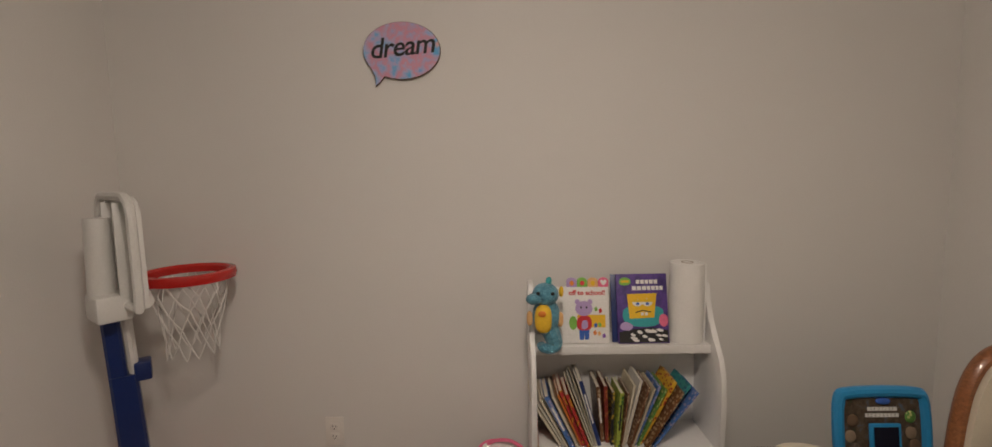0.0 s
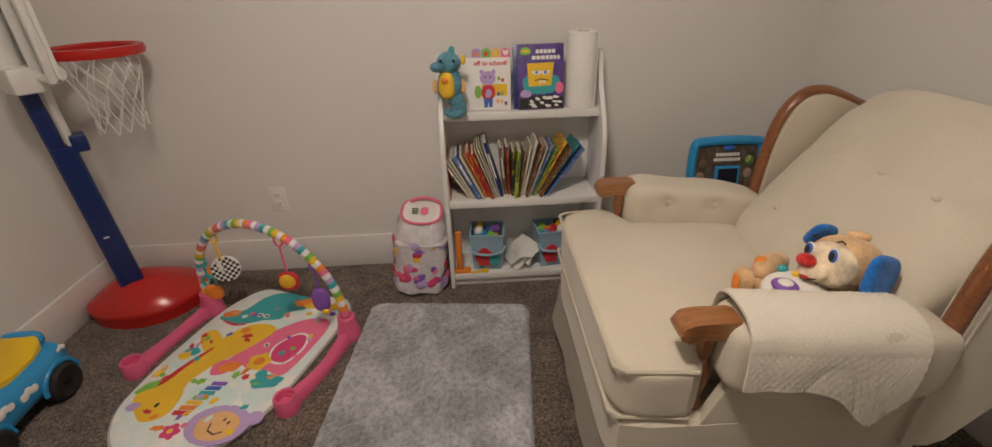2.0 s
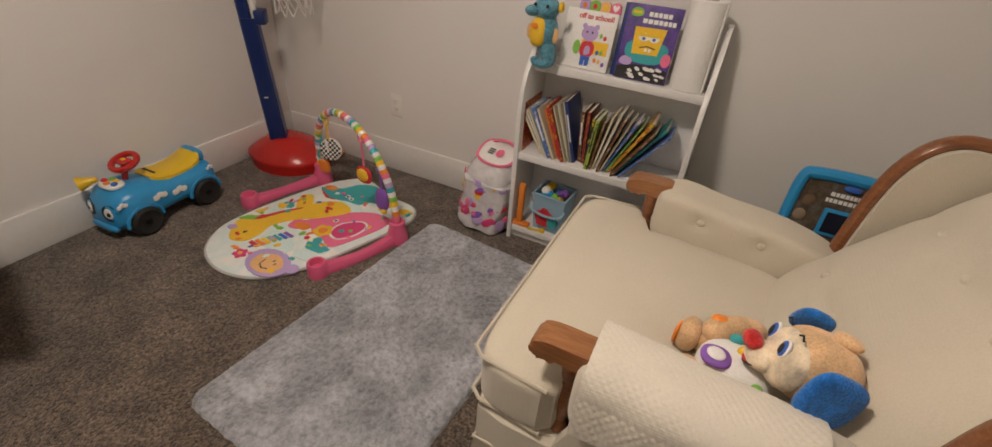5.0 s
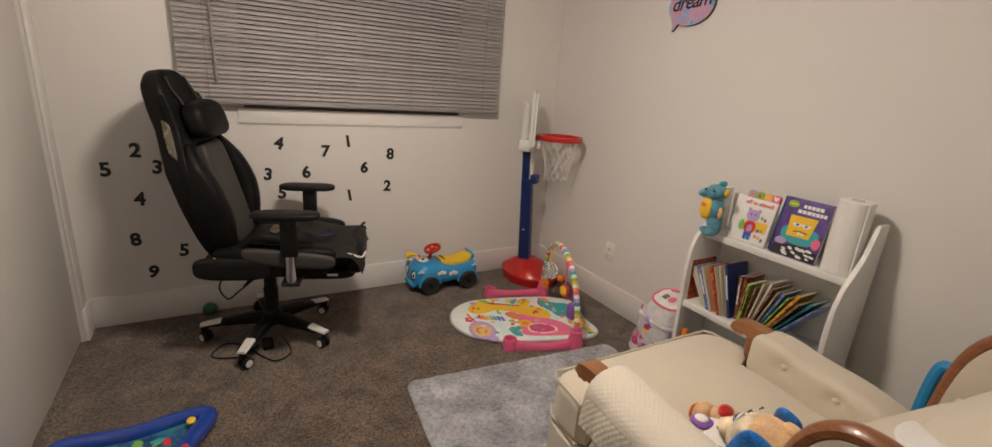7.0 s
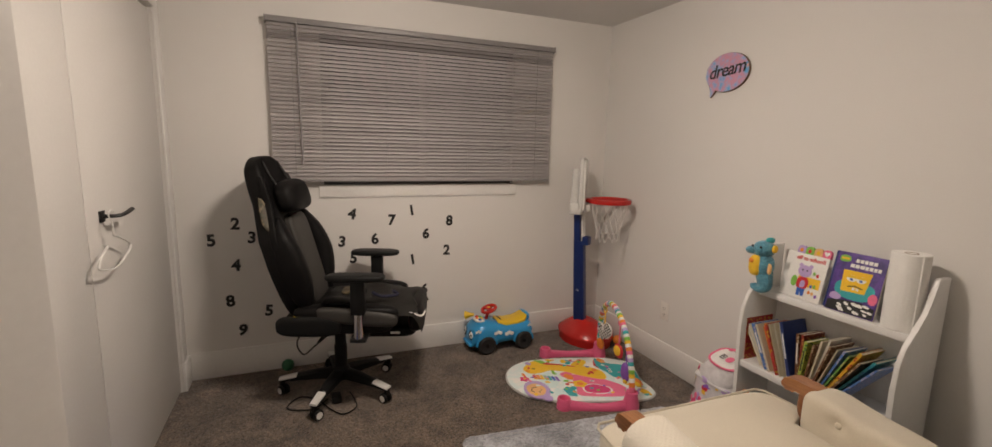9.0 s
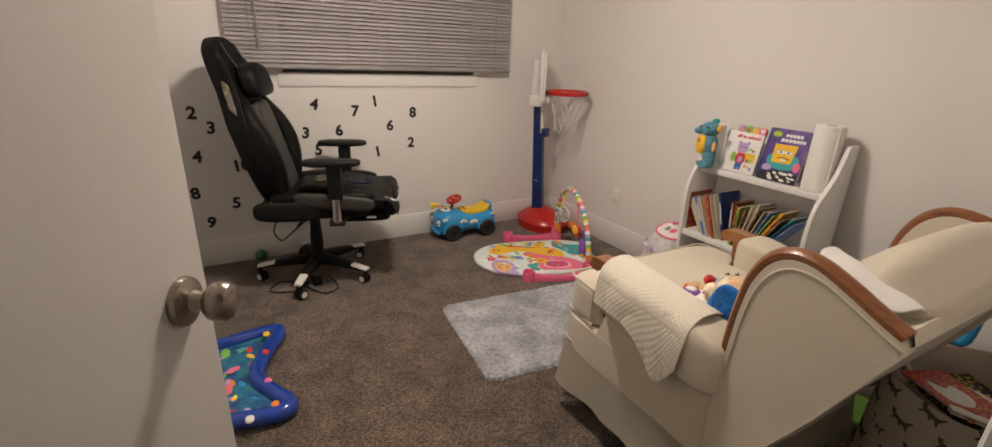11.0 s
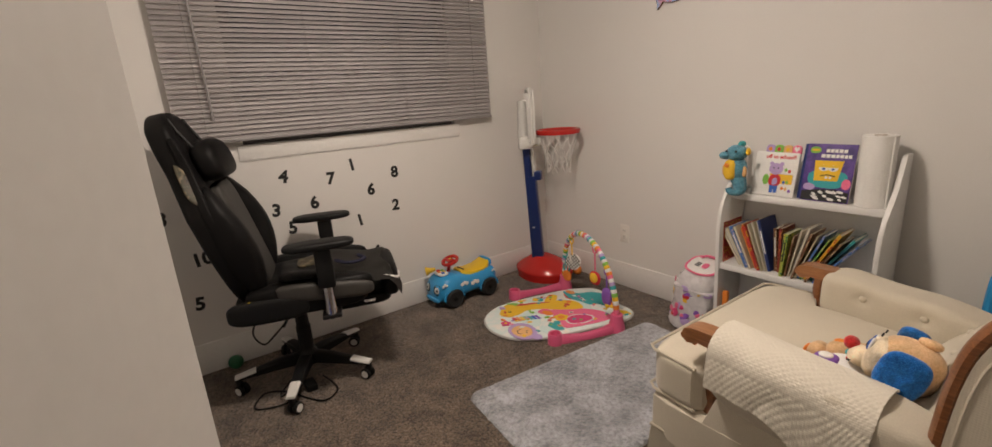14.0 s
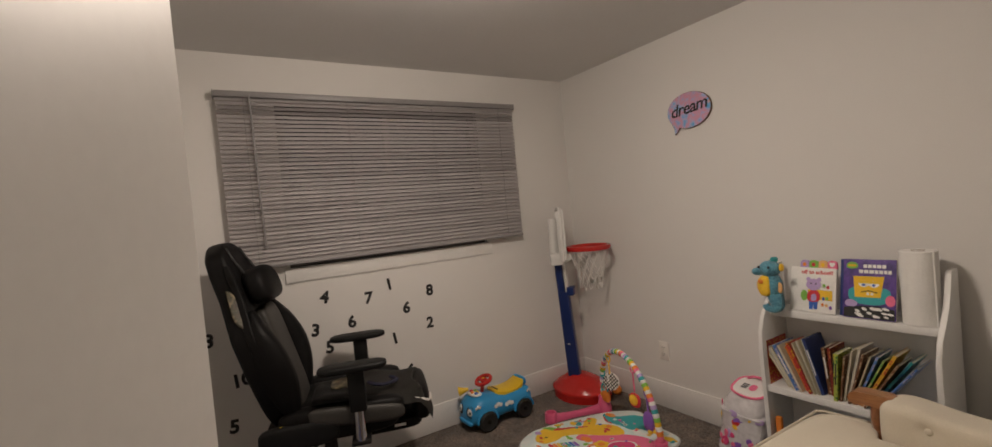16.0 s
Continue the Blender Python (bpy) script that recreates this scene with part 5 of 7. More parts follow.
# ---- baby play gym ----
def play_gym():
    G = pose(-0.632, 1.404, FL, 0, 0, -19.1)
    t = thing("baby_play_gym", "baby play gym with pink legs and rainbow toy arch", "play gym", G)
    for sx in (-1, 1):
        x0, x1, y1 = sx * 0.325, sx * 0.318, -0.345
        bm = B()
        rings = []
        for k in range(9):
            y = 0.0 + (y1) * k / 8
            w = 0.027 - 0.004 * math.sin(math.pi * k / 8)
            h = 0.048 - 0.020 * math.sin(math.pi * k / 8) * 0.9 - 0.006 * k / 8
            x = x0 + (x1 - x0) * k / 8 + sx * 0.012 * math.sin(math.pi * k / 8)
            rings.append([(x - w, y, 0.0), (x - w, y, h * 0.6), (x - w * 0.6, y, h), (x + w * 0.6, y, h), (x + w, y, h * 0.6), (x + w, y, 0.0)])
        loft(bm, rings)
        leg = part("leg", bm, "pink", t, "pink plastic leg", sharp=40)
        part("arch_socket", lathe(B(), [(0.0, 0), (0.046, 0), (0.044, 0.03), (0.034, 0.070), (0.033, 0.095), (0.027, 0.099), (0.022, 0.092)], 24, pose(x0, 0.0, 0)), "pink", leg)
        part("end_cup", lathe(B(), [(0.0, 0), (0.039, 0), (0.037, 0.055), (0.034, 0.060), (0.028, 0.058), (0.026, 0.03), (0.0, 0.028)], 24, pose(x1, y1 - 0.02, 0)), "pink", leg)
    # padded mat
    out = smooth_loop([(-0.205, -0.535), (-0.09, -0.635), (0.07, -0.640), (0.205, -0.55), (0.262, -0.40), (0.268, -0.18), (0.262, 0.06), (0.235, 0.150), (0.165, 0.195), (0.02, 0.165), (-0.12, 0.175), (-0.195, 0.165), (-0.240, 0.10), (-0.268, -0.02), (-0.262, -0.25), (-0.245, -0.40)], 5)
    c = Vector((0.0, -0.2))
    def ring(k, z):
        return [(c.x + (x - c.x) * k, c.y + (y - c.y) * k, z) for x, y in out]
    bm = B()
    loft(bm, [ring(0.985, 0.001), ring(1.0, 0.006), ring(0.99, 0.014), ring(0.965, 0.018), ring(0.6, 0.0195), ring(0.1, 0.020)])
    mt = part("play_mat", bm, "mat_white", t, "white quilted mat printed with bright animals")
    part("mat_piping", tube(B(), [(x, y, 0.006) for x, y in out], 0.006, 6, True), "mat_edge", t, "grey edge binding")
    lift, shift = [0.0], [0.0, 0.0]
    def pr(name, poly, material, up=0.0):
        lift[0] += 0.00002
        part(name, prism(B(), [(p[0] + shift[0], p[1] + shift[1]) for p in poly], 0.0165, 0.0206 + up + lift[0], "z"), material, mt, flat=True)
    def blob(name, cx, cy, rx, ry, material, up=0.0, rot=0.0, wob=0.0):
        q = ring_pts(0, 0, rx, ry, 18, 0, 360, wob)
        a = radians(rot)
        pr(name, [(cx + x * math.cos(a) - y * math.sin(a), cy + x * math.sin(a) + y * math.cos(a)) for x, y in q], material, up)
    # pale aqua clouds
    for x, y, a, b in ((-0.15, -0.30, 0.07, 0.05), (0.02, -0.05, 0.09, 0.05), (0.05, -0.40, 0.09, 0.06), (-0.05, 0.10, 0.10, 0.04), (0.19, -0.30, 0.05, 0.06)):
        blob("cloud_print", x, y, a, b, "mat_aqua", 0, 0, 0.08)
    shift[:] = (-0.022, -0.030)
    # pink elephant
    pr("elephant_print", smooth_loop([(-0.035, -0.235), (0.00, -0.21), (0.015, -0.13), (0.05, -0.055), (0.13, 0.045), (0.22, 0.075), (0.255, 0.02), (0.255, -0.15), (0.235, -0.235), (0.17, -0.225), (0.10, -0.235), (0.06, -0.225), (0.035, -0.275), (-0.01, -0.29)], 4), "pink_lt", 0.0004)
    pr("elephant_ear_print", smooth_loop([(0.12, -0.10), (0.16, -0.03), (0.21, -0.03), (0.235, -0.10), (0.215, -0.18), (0.16, -0.19), (0.125, -0.15)], 4), "white", 0.0008)
    pr("elephant_ear_print", smooth_loop([(0.128, -0.10), (0.162, -0.04), (0.205, -0.04), (0.226, -0.10), (0.210, -0.172), (0.163, -0.18), (0.133, -0.15)], 4), "pink_dk", 0.0012)
    blob("eye_print", 0.085, -0.115, 0.010, 0.012, "white", 0.0012)
    blob("eye_print", 0.086, -0.116, 0.005, 0.008, "black", 0.0016)
    # sunflower
    blob("flower_print", 0.118, -0.195, 0.040, 0.040, "yellow_soft", 0.0016, 0, 0.12)
    blob("flower_print", 0.118, -0.195, 0.020, 0.020, "orange", 0.0020)
    shift[:] = (0.0, 0.0)
    # teal crocodile
    pr("crocodile_print", smooth_loop([(-0.24, -0.05), (-0.17, 0.015), (-0.15, 0.10), (-0.09, 0.155), (0.01, 0.155), (0.07, 0.15), (0.075, 0.09), (0.02, 0.05), (0.01, 0.00), (-0.05, -0.025), (-0.10, -0.055), (-0.17, -0.07)], 4), "teal", 0.0004)
    for x in (-0.085, -0.055):
        blob("eye_print", x, 0.0, 0.013, 0.012, "white", 0.0010)
        blob("eye_print", x + 0.002, -0.001, 0.006, 0.006, "black", 0.0014)
    pr("mouth_print", smooth_loop([(-0.22, -0.062), (-0.15, -0.082), (-0.10, -0.06), (-0.16, -0.068)], 3), "red", 0.0006)
    # yellow giraffe
    pr("giraffe_print", smooth_loop([(-0.165, -0.50), (-0.09, -0.540), (-0.035, -0.50), (-0.045, -0.43), (-0.075, -0.37), (-0.05, -0.27), (0.0, -0.19), (0.04, -0.06), (-0.06, -0.05), (-0.125, -0.14), (-0.14, -0.30), (-0.155, -0.40), (-0.20, -0.455)], 4), "yellow_soft", 0.0004)
    pr("mane_print", smooth_loop([(-0.155, -0.40), (-0.14, -0.30), (-0.12, -0.22), (-0.128, -0.21), (-0.155, -0.29), (-0.172, -0.39)], 3), "red", 0.0008)
    blob("eye_print", -0.095, -0.475, 0.006, 0.010, "black", 0.0010)
    blob("snout_print", -0.165, -0.50, 0.022, 0.016, "lilac", 0.0010, 30)
    pr("leg_print", smooth_loop([(-0.12, -0.17), (-0.19, -0.12), (-0.225, -0.15), (-0.20, -0.19), (-0.13, -0.235)], 3), "yellow_soft", 0.0003)
    blob("sun_print", -0.205, -0.02, 0.035, 0.022, "orange", 0.0002, 25, 0.1)
    blob("hill_print", 0.20, -0.36, 0.055, 0.030, "mat_aqua", 0.0002, 20, 0.1)
    blob("leaf_print", -0.19, -0.42, 0.040, 0.020, "green", 0.0002, 60, 0.1)
    blob("leaf_print", 0.06, 0.12, 0.060, 0.028, "orange", 0.0003, 15, 0.1)
    blob("fin_print", 0.19, 0.13, 0.040, 0.022, "yellow_soft", 0.0003, 30, 0.1)
    shift[:] = (0.042, -0.012)
    # monkey
    blob("monkey_print", 0.115, -0.475, 0.10, 0.075, "lilac", 0.0004, 10)
    blob("monkey_ear_print", 0.21, -0.425, 0.028, 0.026, "lilac", 0.0004)
    blob("monkey_face_print", 0.118, -0.480, 0.068, 0.055, "tan", 0.0010, 12, 0.03)
    for x, y in ((0.125, -0.455), (0.145, -0.462)):
        blob("eye_print", x, y, 0.0035, 0.007, "black", 0.0014)
    pr("smile_print", [(0.095, -0.475), (0.105, -0.500), (0.130, -0.507), (0.150, -0.492), (0.152, -0.496), (0.131, -0.512), (0.103, -0.505), (0.091, -0.477)], "black", 0.0014)
    shift[:] = (0.018, -0.010)
    # keyboard strip
    for i, k in enumerate(("red", "orange", "yellow_soft", "green", "teal", "blue", "purple")):
        x, y = -0.010 + 0.0045 * i, -0.470 + 0.022 * i
        a = radians(12)
        pr("key_print", [(x + dx * math.cos(a) - dy * math.sin(a), y + dx * math.sin(a) + dy * math.cos(a)) for dx, dy in ((-0.026, -0.008), (0.026, -0.008), (0.026, 0.008), (-0.026, 0.008))], k, 0.0008)
    shift[:] = (0.0, 0.0)
    # birds, fish, notes and flowers
    blob("bird_print", 0.185, -0.300, 0.055, 0.030, "teal", 0.0006, 20, 0.1)
    blob("bird_print", 0.145, -0.275, 0.020, 0.020, "teal", 0.0008)
    blob("fish_print", 0.010, -0.275, 0.038, 0.024, "orange", 0.0006, 25, 0.1)
    blob("fish_print", -0.075, -0.095, 0.018, 0.016, "orange", 0.0006, 0, 0.15)
    blob("fish_print", 0.095, 0.110, 0.045, 0.018, "yellow_soft", 0.0006, 20, 0.1)
    blob("bird_print", -0.185, -0.245, 0.030, 0.022, "teal", 0.0006, 10)
    blob("bird_print", -0.195, -0.270, 0.024, 0.018, "yellow_soft", 0.0008, 0)
    blob("flower_print", 0.035, -0.545, 0.026, 0.026, "pink_dk", 0.0016, 0, 0.2)
    blob("flower_print", 0.035, -0.545, 0.009, 0.009, "yellow_soft", 0.0020)
    for i, (x, y, k) in enumerate(((-0.06, -0.36, "green"), (-0.035, -0.355, "green"), (0.08, -0.275, "orange"), (0.10, -0.300, "red"), (-0.03, -0.14, "red"), (-0.045, -0.12, "red"), (-0.12, -0.13, "blue"), (0.06, -0.30, "green"), (0.17, 0.10, "lilac"), (0.20, 0.08, "purple"), (0.13, 0.145, "mat_aqua"), (-0.215, -0.36, "yellow_soft"), (-0.215, -0.335, "tan"), (0.215, -0.50, "yellow_soft"), (-0.015, -0.545, "orange"), (-0.21, -0.16, "red"), (0.22, 0.13, "teal"))):
        blob("small_print", x, y, 0.012 + 0.004 * (i % 3), 0.008 + 0.003 * (i % 2), k, 0.0006, 40 * i, 0.2)
    rng = random.Random(21)
    for i in range(46):
        a, r = rng.uniform(0, 2 * math.pi), rng.uniform(0.55, 0.93)
        x, y = 0.255 * r * math.cos(a), -0.205 + 0.375 * r * math.sin(a)
        k = ("yellow_soft", "pink_lt", "teal", "orange", "mat_aqua", "green", "lilac", "red", "tan", "purple")[i % 10]
        blob("small_print", x, y, rng.uniform(0.006, 0.016), rng.uniform(0.005, 0.011), k, -0.0002, rng.uniform(0, 180), 0.2)
    # rainbow arch of padded fabric segments
    cols = ("yellow_soft", "white", "orange", "pink_lt", "white", "lilac", "teal", "white", "green")
    n = 58
    def arch(a):
        k = math.pi * (1 - a)
        return Vector((0.325 * math.cos(k) * (1 - 0.05 * math.sin(k)), -0.020 * math.sin(k), 0.095 + 0.368 * math.sin(k) ** 0.86))
    for i in range(n):
        p = [arch((i + q / 4) / n) for q in range(5)]
        part("arch_segment", tube(B(), p, [0.0155, 0.0165, 0.0168, 0.0165, 0.0155], 12), cols[i % 9], t)
    return t, arch, G


gym, arch, GYM = play_gym()


def hanging_toy(a, drop, kind):
    p = GYM @ arch(a)
    t = thing(kind[0], kind[1], "hanging toy", Matrix.Translation(p), "toys hanging from the play arch")
    part("link", tube(B(), [(0.014 * math.cos(k), 0, -0.026 + 0.022 * math.sin(k)) for k in [2 * math.pi * q / 14 for q in range(14)]], 0.0045, 6, True), kind[2], t)
    part("strap", tube(B(), [(0, 0, -0.045), (0.002, 0, -drop + 0.03)], 0.0045, 6), kind[2], t)
    return t, -drop


t, z = hanging_toy(0.15, 0.15, ("teether_toy", "teal ring with an orange soft toy on the arch", "teal"))
part("ring", tube(B(), [(0.026 * math.cos(k), 0.003, z + 0.030 + 0.026 * math.sin(k)) for k in [2 * math.pi * q / 18 for q in range(18)]], 0.006, 6, True), "teal", t)
part("soft_shape", soft(B(), (0.008, 0, z - 0.022), (0.070, 0.024, 0.072), 2.6, 6), "orange", t)
t, z = hanging_toy(0.31, 0.150, ("mirror_toy", "round toy mirror with black and white check trim", "yellow_soft"))
part("disc", lathe(B(), [(0, -0.007), (0.050, -0.007), (0.053, 0), (0.050, 0.007), (0, 0.007)], 24, pose(0.01, 0, z - 0.014, 80, 0, 15)), "white", t)
for i in range(9):
    for j in range(9):
        x, y = -0.044 + 0.011 * i, -0.044 + 0.011 * j
        if (i + j) % 2 and math.hypot(x, y) < 0.047:
            part("check", box(B(), (x - 0.0055, y - 0.0055, 0.0068), (x + 0.0055, y + 0.0055, 0.0080), 0, 1, pose(0.01, 0, z - 0.014, 80, 0, 15)), "black", t)
part("tag", box(B(), (-0.012, -0.0115, z - 0.045), (0.004, -0.0100, z + 0.03)), "white", t)
t, z = hanging_toy(0.63, 0.185, ("lion_toy", "yellow and red soft lion toy hanging by a pink link", "pink_lt"))
part("mane", soft(B(), (0, 0, z - 0.015), (0.078, 0.022, 0.080), 2.6, 6), "red", t)
part("face", egg(B(), (-0.002, -0.009, z - 0.012), (0.030, 0.010, 0.030)), "yellow_soft", t)
t, z = hanging_toy(0.78, 0.165, ("bird_toy", "purple soft bird toy hanging from the arch", "purple"))
part("body", soft(B(), (0, 0, z - 0.012), (0.066, 0.030, 0.105), 2.5, 6), "purple", t)
part("ball", egg(B(), (0.010, -0.006, z - 0.062), (0.014, 0.012, 0.014)), "yellow", t)


# ---- armchair ----
CH = pose(0.490, 0.861, FL + 0.012, 0, 0, -1)


def armchair():
    t = thing("wing_armchair", "cream upholstered reclining wing armchair with wooden arms", "armchair", CH)
    # skirt: four flared panels
    def panel(a, b, out, wave):
        bm = B()
        a, b = Vector(a), Vector(b)
        o = Vector(out)
        n, rows = 24, []
        for z, k in ((0.268, 0.0), (0.245, 0.004), (0.17, 0.012), (0.088, 0.026)):
            rows.append([tuple(a.lerp(b, i / n) + o * (k + wave * (0.268 - z) * (0.4 + noise.noise((i * 0.21, z, a.x * 7)))) + Vector((0, 0, z + (0.012 * math.sin(i / n * math.pi) if z < 0.1 else 0)))) for i in range(n + 1)])
        loft(bm, rows, cap=False, closed=False)
        bmesh.ops.solidify(bm, geom=bm.faces[:], thickness=0.006)
        part("skirt_panel", bm, "cream", t, "hanging cream skirt panel")
    u0, u1, w = -0.012, 0.640, 0.362
    panel((u0, w, 0), (u0, -w, 0), (-1, 0, 0), 0.05)
    panel((u0, -w, 0), (u1, -w, 0), (0, -1, 0), 0.10)
    panel((u1, -w, 0), (u1, w, 0), (1, 0, 0), 0.05)
    panel((u1, w, 0), (u0, w, 0), (0, 1, 0), 0.05)
    part("skirt_welt", tube(B(), [(u0 - 0.002, -w, 0.269), (u1, -w, 0.269), (u1, w, 0.269), (u0 - 0.002, w, 0.269)], 0.005, 6, True), "piping", t)
    part("base_frame", box(B(), (0.03, -0.31, -0.012), (0.56, 0.31, 0.22), 0.01), "black_plastic", t, "dark hidden base")
    part("seat_base", soft(B(), (0.320, 0, 0.306), (0.700, 0.735, 0.165), 16, 8), "cream", t)
    # T-shaped seat cushion
    def tee(q, p):
        y = q.y
        if q.x > 0.165:
            y *= 0.735
        elif q.x > 0.135:
            y *= 1 - 0.265 * (q.x - 0.135) / 0.030
        z = q.z + 0.006 * (1 - p.x * p.x) * (1 - p.y * p.y) * (1 if p.z > 0 else 0) - 0.020 * max(0, p.x) * (1 if p.z > 0 else 0)
        return (q.x, y, z)
    part("seat_cushion", soft(B(), (0.255, 0, 0.455), (0.585, 0.735, 0.155), 9, 22, tee), "cream", t, "thick cream seat cushion")
    for z in (0.392, 0.520):
        pts = []
        for i in range(41):
            y = -0.352 + 0.704 * i / 40
            e = max(0.0, abs(y) - 0.335) / 0.017
            pts.append((-0.036 + 0.022 * e * e, y, z))
        pts = [(0.125, -0.364, z)] + pts + [(0.125, 0.364, z)]
        part("cushion_piping", tube(B(), pts, 0.0045, 6), "piping", t)
    # arms
    for s in (-1, 1):
        y = s * 0.334
        droop = 0.060 if s > 0 else 0.030
        def pad(q, p, s=s, droop=droop):
            y, z = q.y, q.z - droop * (p.x + 1) * 0.5 + 0.003 * math.sin(p.x * 6)
            if p.y * s < 0:
                for u in (0.29, 0.44):
                    r2 = (q.x - u) ** 2 + (z - 0.590 + droop * 1.6 * (u - 0.2)) ** 2
                    y += s * (0.011 * math.exp(-r2 / 0.0005) + 0.004 * math.exp(-r2 / 0.004))
            return (q.x, y, z)
        arm = part("arm_pad", soft(B(), (0.395, y, 0.560), (0.46, 0.150, 0.178), 5.0, 30, pad), "cream", t, "padded cream armrest")
        for u in (0.29, 0.44):
            part("arm_button", egg(B(), (u, y - s * 0.0600, 0.590 - droop * 1.6 * (u - 0.2)), (0.011, 0.007, 0.011), pose(0, 0, 0), 4), "cream", arm)
        prof = smooth_loop([(0.080, 0.626), (0.076, 0.610), (0.084, 0.594), (0.102, 0.590), (0.118, 0.600), (0.155, 0.598), (0.20, 0.596), (0.20, 0.634), (0.155, 0.638), (0.105, 0.637)], 4)
        part("arm_rest", prism(B(), prof, y - 0.028, y + 0.028, "y", 0.007), "wood_light", t, "carved wooden arm end")
        part("spindle", lathe(B(), [(0.018, 0.375), (0.020, 0.40), (0.012, 0.415), (0.017, 0.44), (0.022, 0.475), (0.018, 0.51), (0.011, 0.525), (0.016, 0.54), (0.018, 0.56), (0.016, 0.60)], 18, pose(0.150, y + s * -0.012, 0)), "wood", t, "turned wooden spindle")
        side = [(0.105, 0.25), (0.66, 0.25), (0.66, 0.54), (0.215, 0.54), (0.190, 0.47)]
        part("side_panel", prism(B(), side, y + s * 0.006, y + s * 0.032, "y", 0.006), "cream", t)
    # wings
    curve = [(0.608, 0.520), (0.611, 0.59), (0.615, 0.655), (0.622, 0.730), (0.636, 0.800), (0.664, 0.855), (0.705, 0.884), (0.760, 0.886), (0.825, 0.864), (0.880, 0.840), (0.930, 0.820)]
    top = smooth_line(curve, 5)
    def vo(u):
        return 0.376 + 0.028 * min(1.0, max(0.0, (u - 0.61) / 0.30))
    for s in (-1, 1):
        outline = [(u + 0.004, z - 0.004) for u, z in top] + [(0.936, 0.792), (0.835, 0.57), (0.695, 0.305), (0.665, 0.285), (0.61, 0.285), (0.606, 0.40)]
        bm = B()
        v0 = [bm.verts.new((u, s * vo(u), z)) for u, z in outline]
        v1 = [bm.verts.new((u, s * (vo(u) - 0.052), z)) for u, z in outline]
        bm.faces.new(v0)
        bm.faces.new(v1[::-1])
        for i in range(len(outline)):
            j = (i + 1) % len(outline)
            bm.faces.new((v0[i], v0[j], v1[j], v1[i]))
        bmesh.ops.triangulate(bm, faces=bm.faces[:])
        wing = part("wing", bm, "cream", t, "cream upholstered wing", sharp=40)
        # wooden trim: a flattened bar along the front and top edge
        bm, rings = B(), []
        for i, (u, z) in enumerate(top):
            a, b = Vector(top[max(0, i - 1)]), Vector(top[min(len(top) - 1, i + 1)])
            d = (b - a).normalized()
            n = Vector((-d.y, d.x))
            ring = []
            for k in range(10):
                g = 2 * math.pi * k / 10
                h, q = 0.016 * math.cos(g) + 0.004, 0.020 * math.sin(g)
                ring.append((u + n.x * h, s * (vo(u) - 0.020) + q, z + n.y * h))
            rings.append(ring)
        loft(bm, rings)
        part("wing_trim", bm, "wood", wing, "bent dark wooden trim")
        inner = [(u + 0.016, s * (vo(u) + 0.001), z - 0.020) for u, z in top[2:-1]]
        part("wing_welt", tube(B(), inner, 0.0035, 6), "piping", wing)
    # back: rear shell and tufted cushion
    def slope(q, p):
        # local: x across, y thickness, z along the back
        f = (q.z + 1) / 2
        half = 0.285 + 0.040 * f
        u = 0.485 + 0.390 * f
        z = 0.455 + 0.470 * f - 0.02 * p.x ** 4 * f
        nx, nz = -0.80, 0.60
        puff = 0.022 * (1 - p.x * p.x) if p.y < 0 else 0
        for tz in (0.28, 0.62, 0.88):
            if p.y < 0:
                puff -= 0.014 * math.exp(-((f - tz) / 0.035) ** 2) * (0.6 + 0.4 * math.cos(p.x * 9.4))
        th = -q.y + puff
        return (u + nx * th, q.x * half / 0.3, z + nz * th)
    part("back_cushion", soft(B(), (0, 0.045, 0.0), (0.60, 0.17, 2.0), 5, 30, slope), "cream", t, "button-tufted cream back cushion")
    for f in (0.28, 0.62):
        for x in (-0.15, 0.0, 0.15):
            th = 0.047
            part("back_button", egg(B(), (0.485 + 0.390 * f - 0.80 * th, x, 0.455 + 0.470 * f + 0.60 * th), (0.010, 0.012, 0.010), None, 4), "cream", t)
    bm = B()
    rings = []
    for u, z, h in ((0.675, 0.295, 0.350), (0.79, 0.50, 0.350), (0.920, 0.790, 0.355), (0.944, 0.812, 0.385), (0.930, 0.835, 0.370), (0.82, 0.77, 0.345), (0.64, 0.40, 0.345)):
        rings.append([(u, -h, z), (u, -h * 0.33, z), (u, h * 0.33, z), (u, h, z)])
    loft(bm, rings + [rings[0]], cap=False, closed=False)
    part("back_shell", bm, "cream", t, "cream rear back panel", sharp=40)
    return t


armchair()


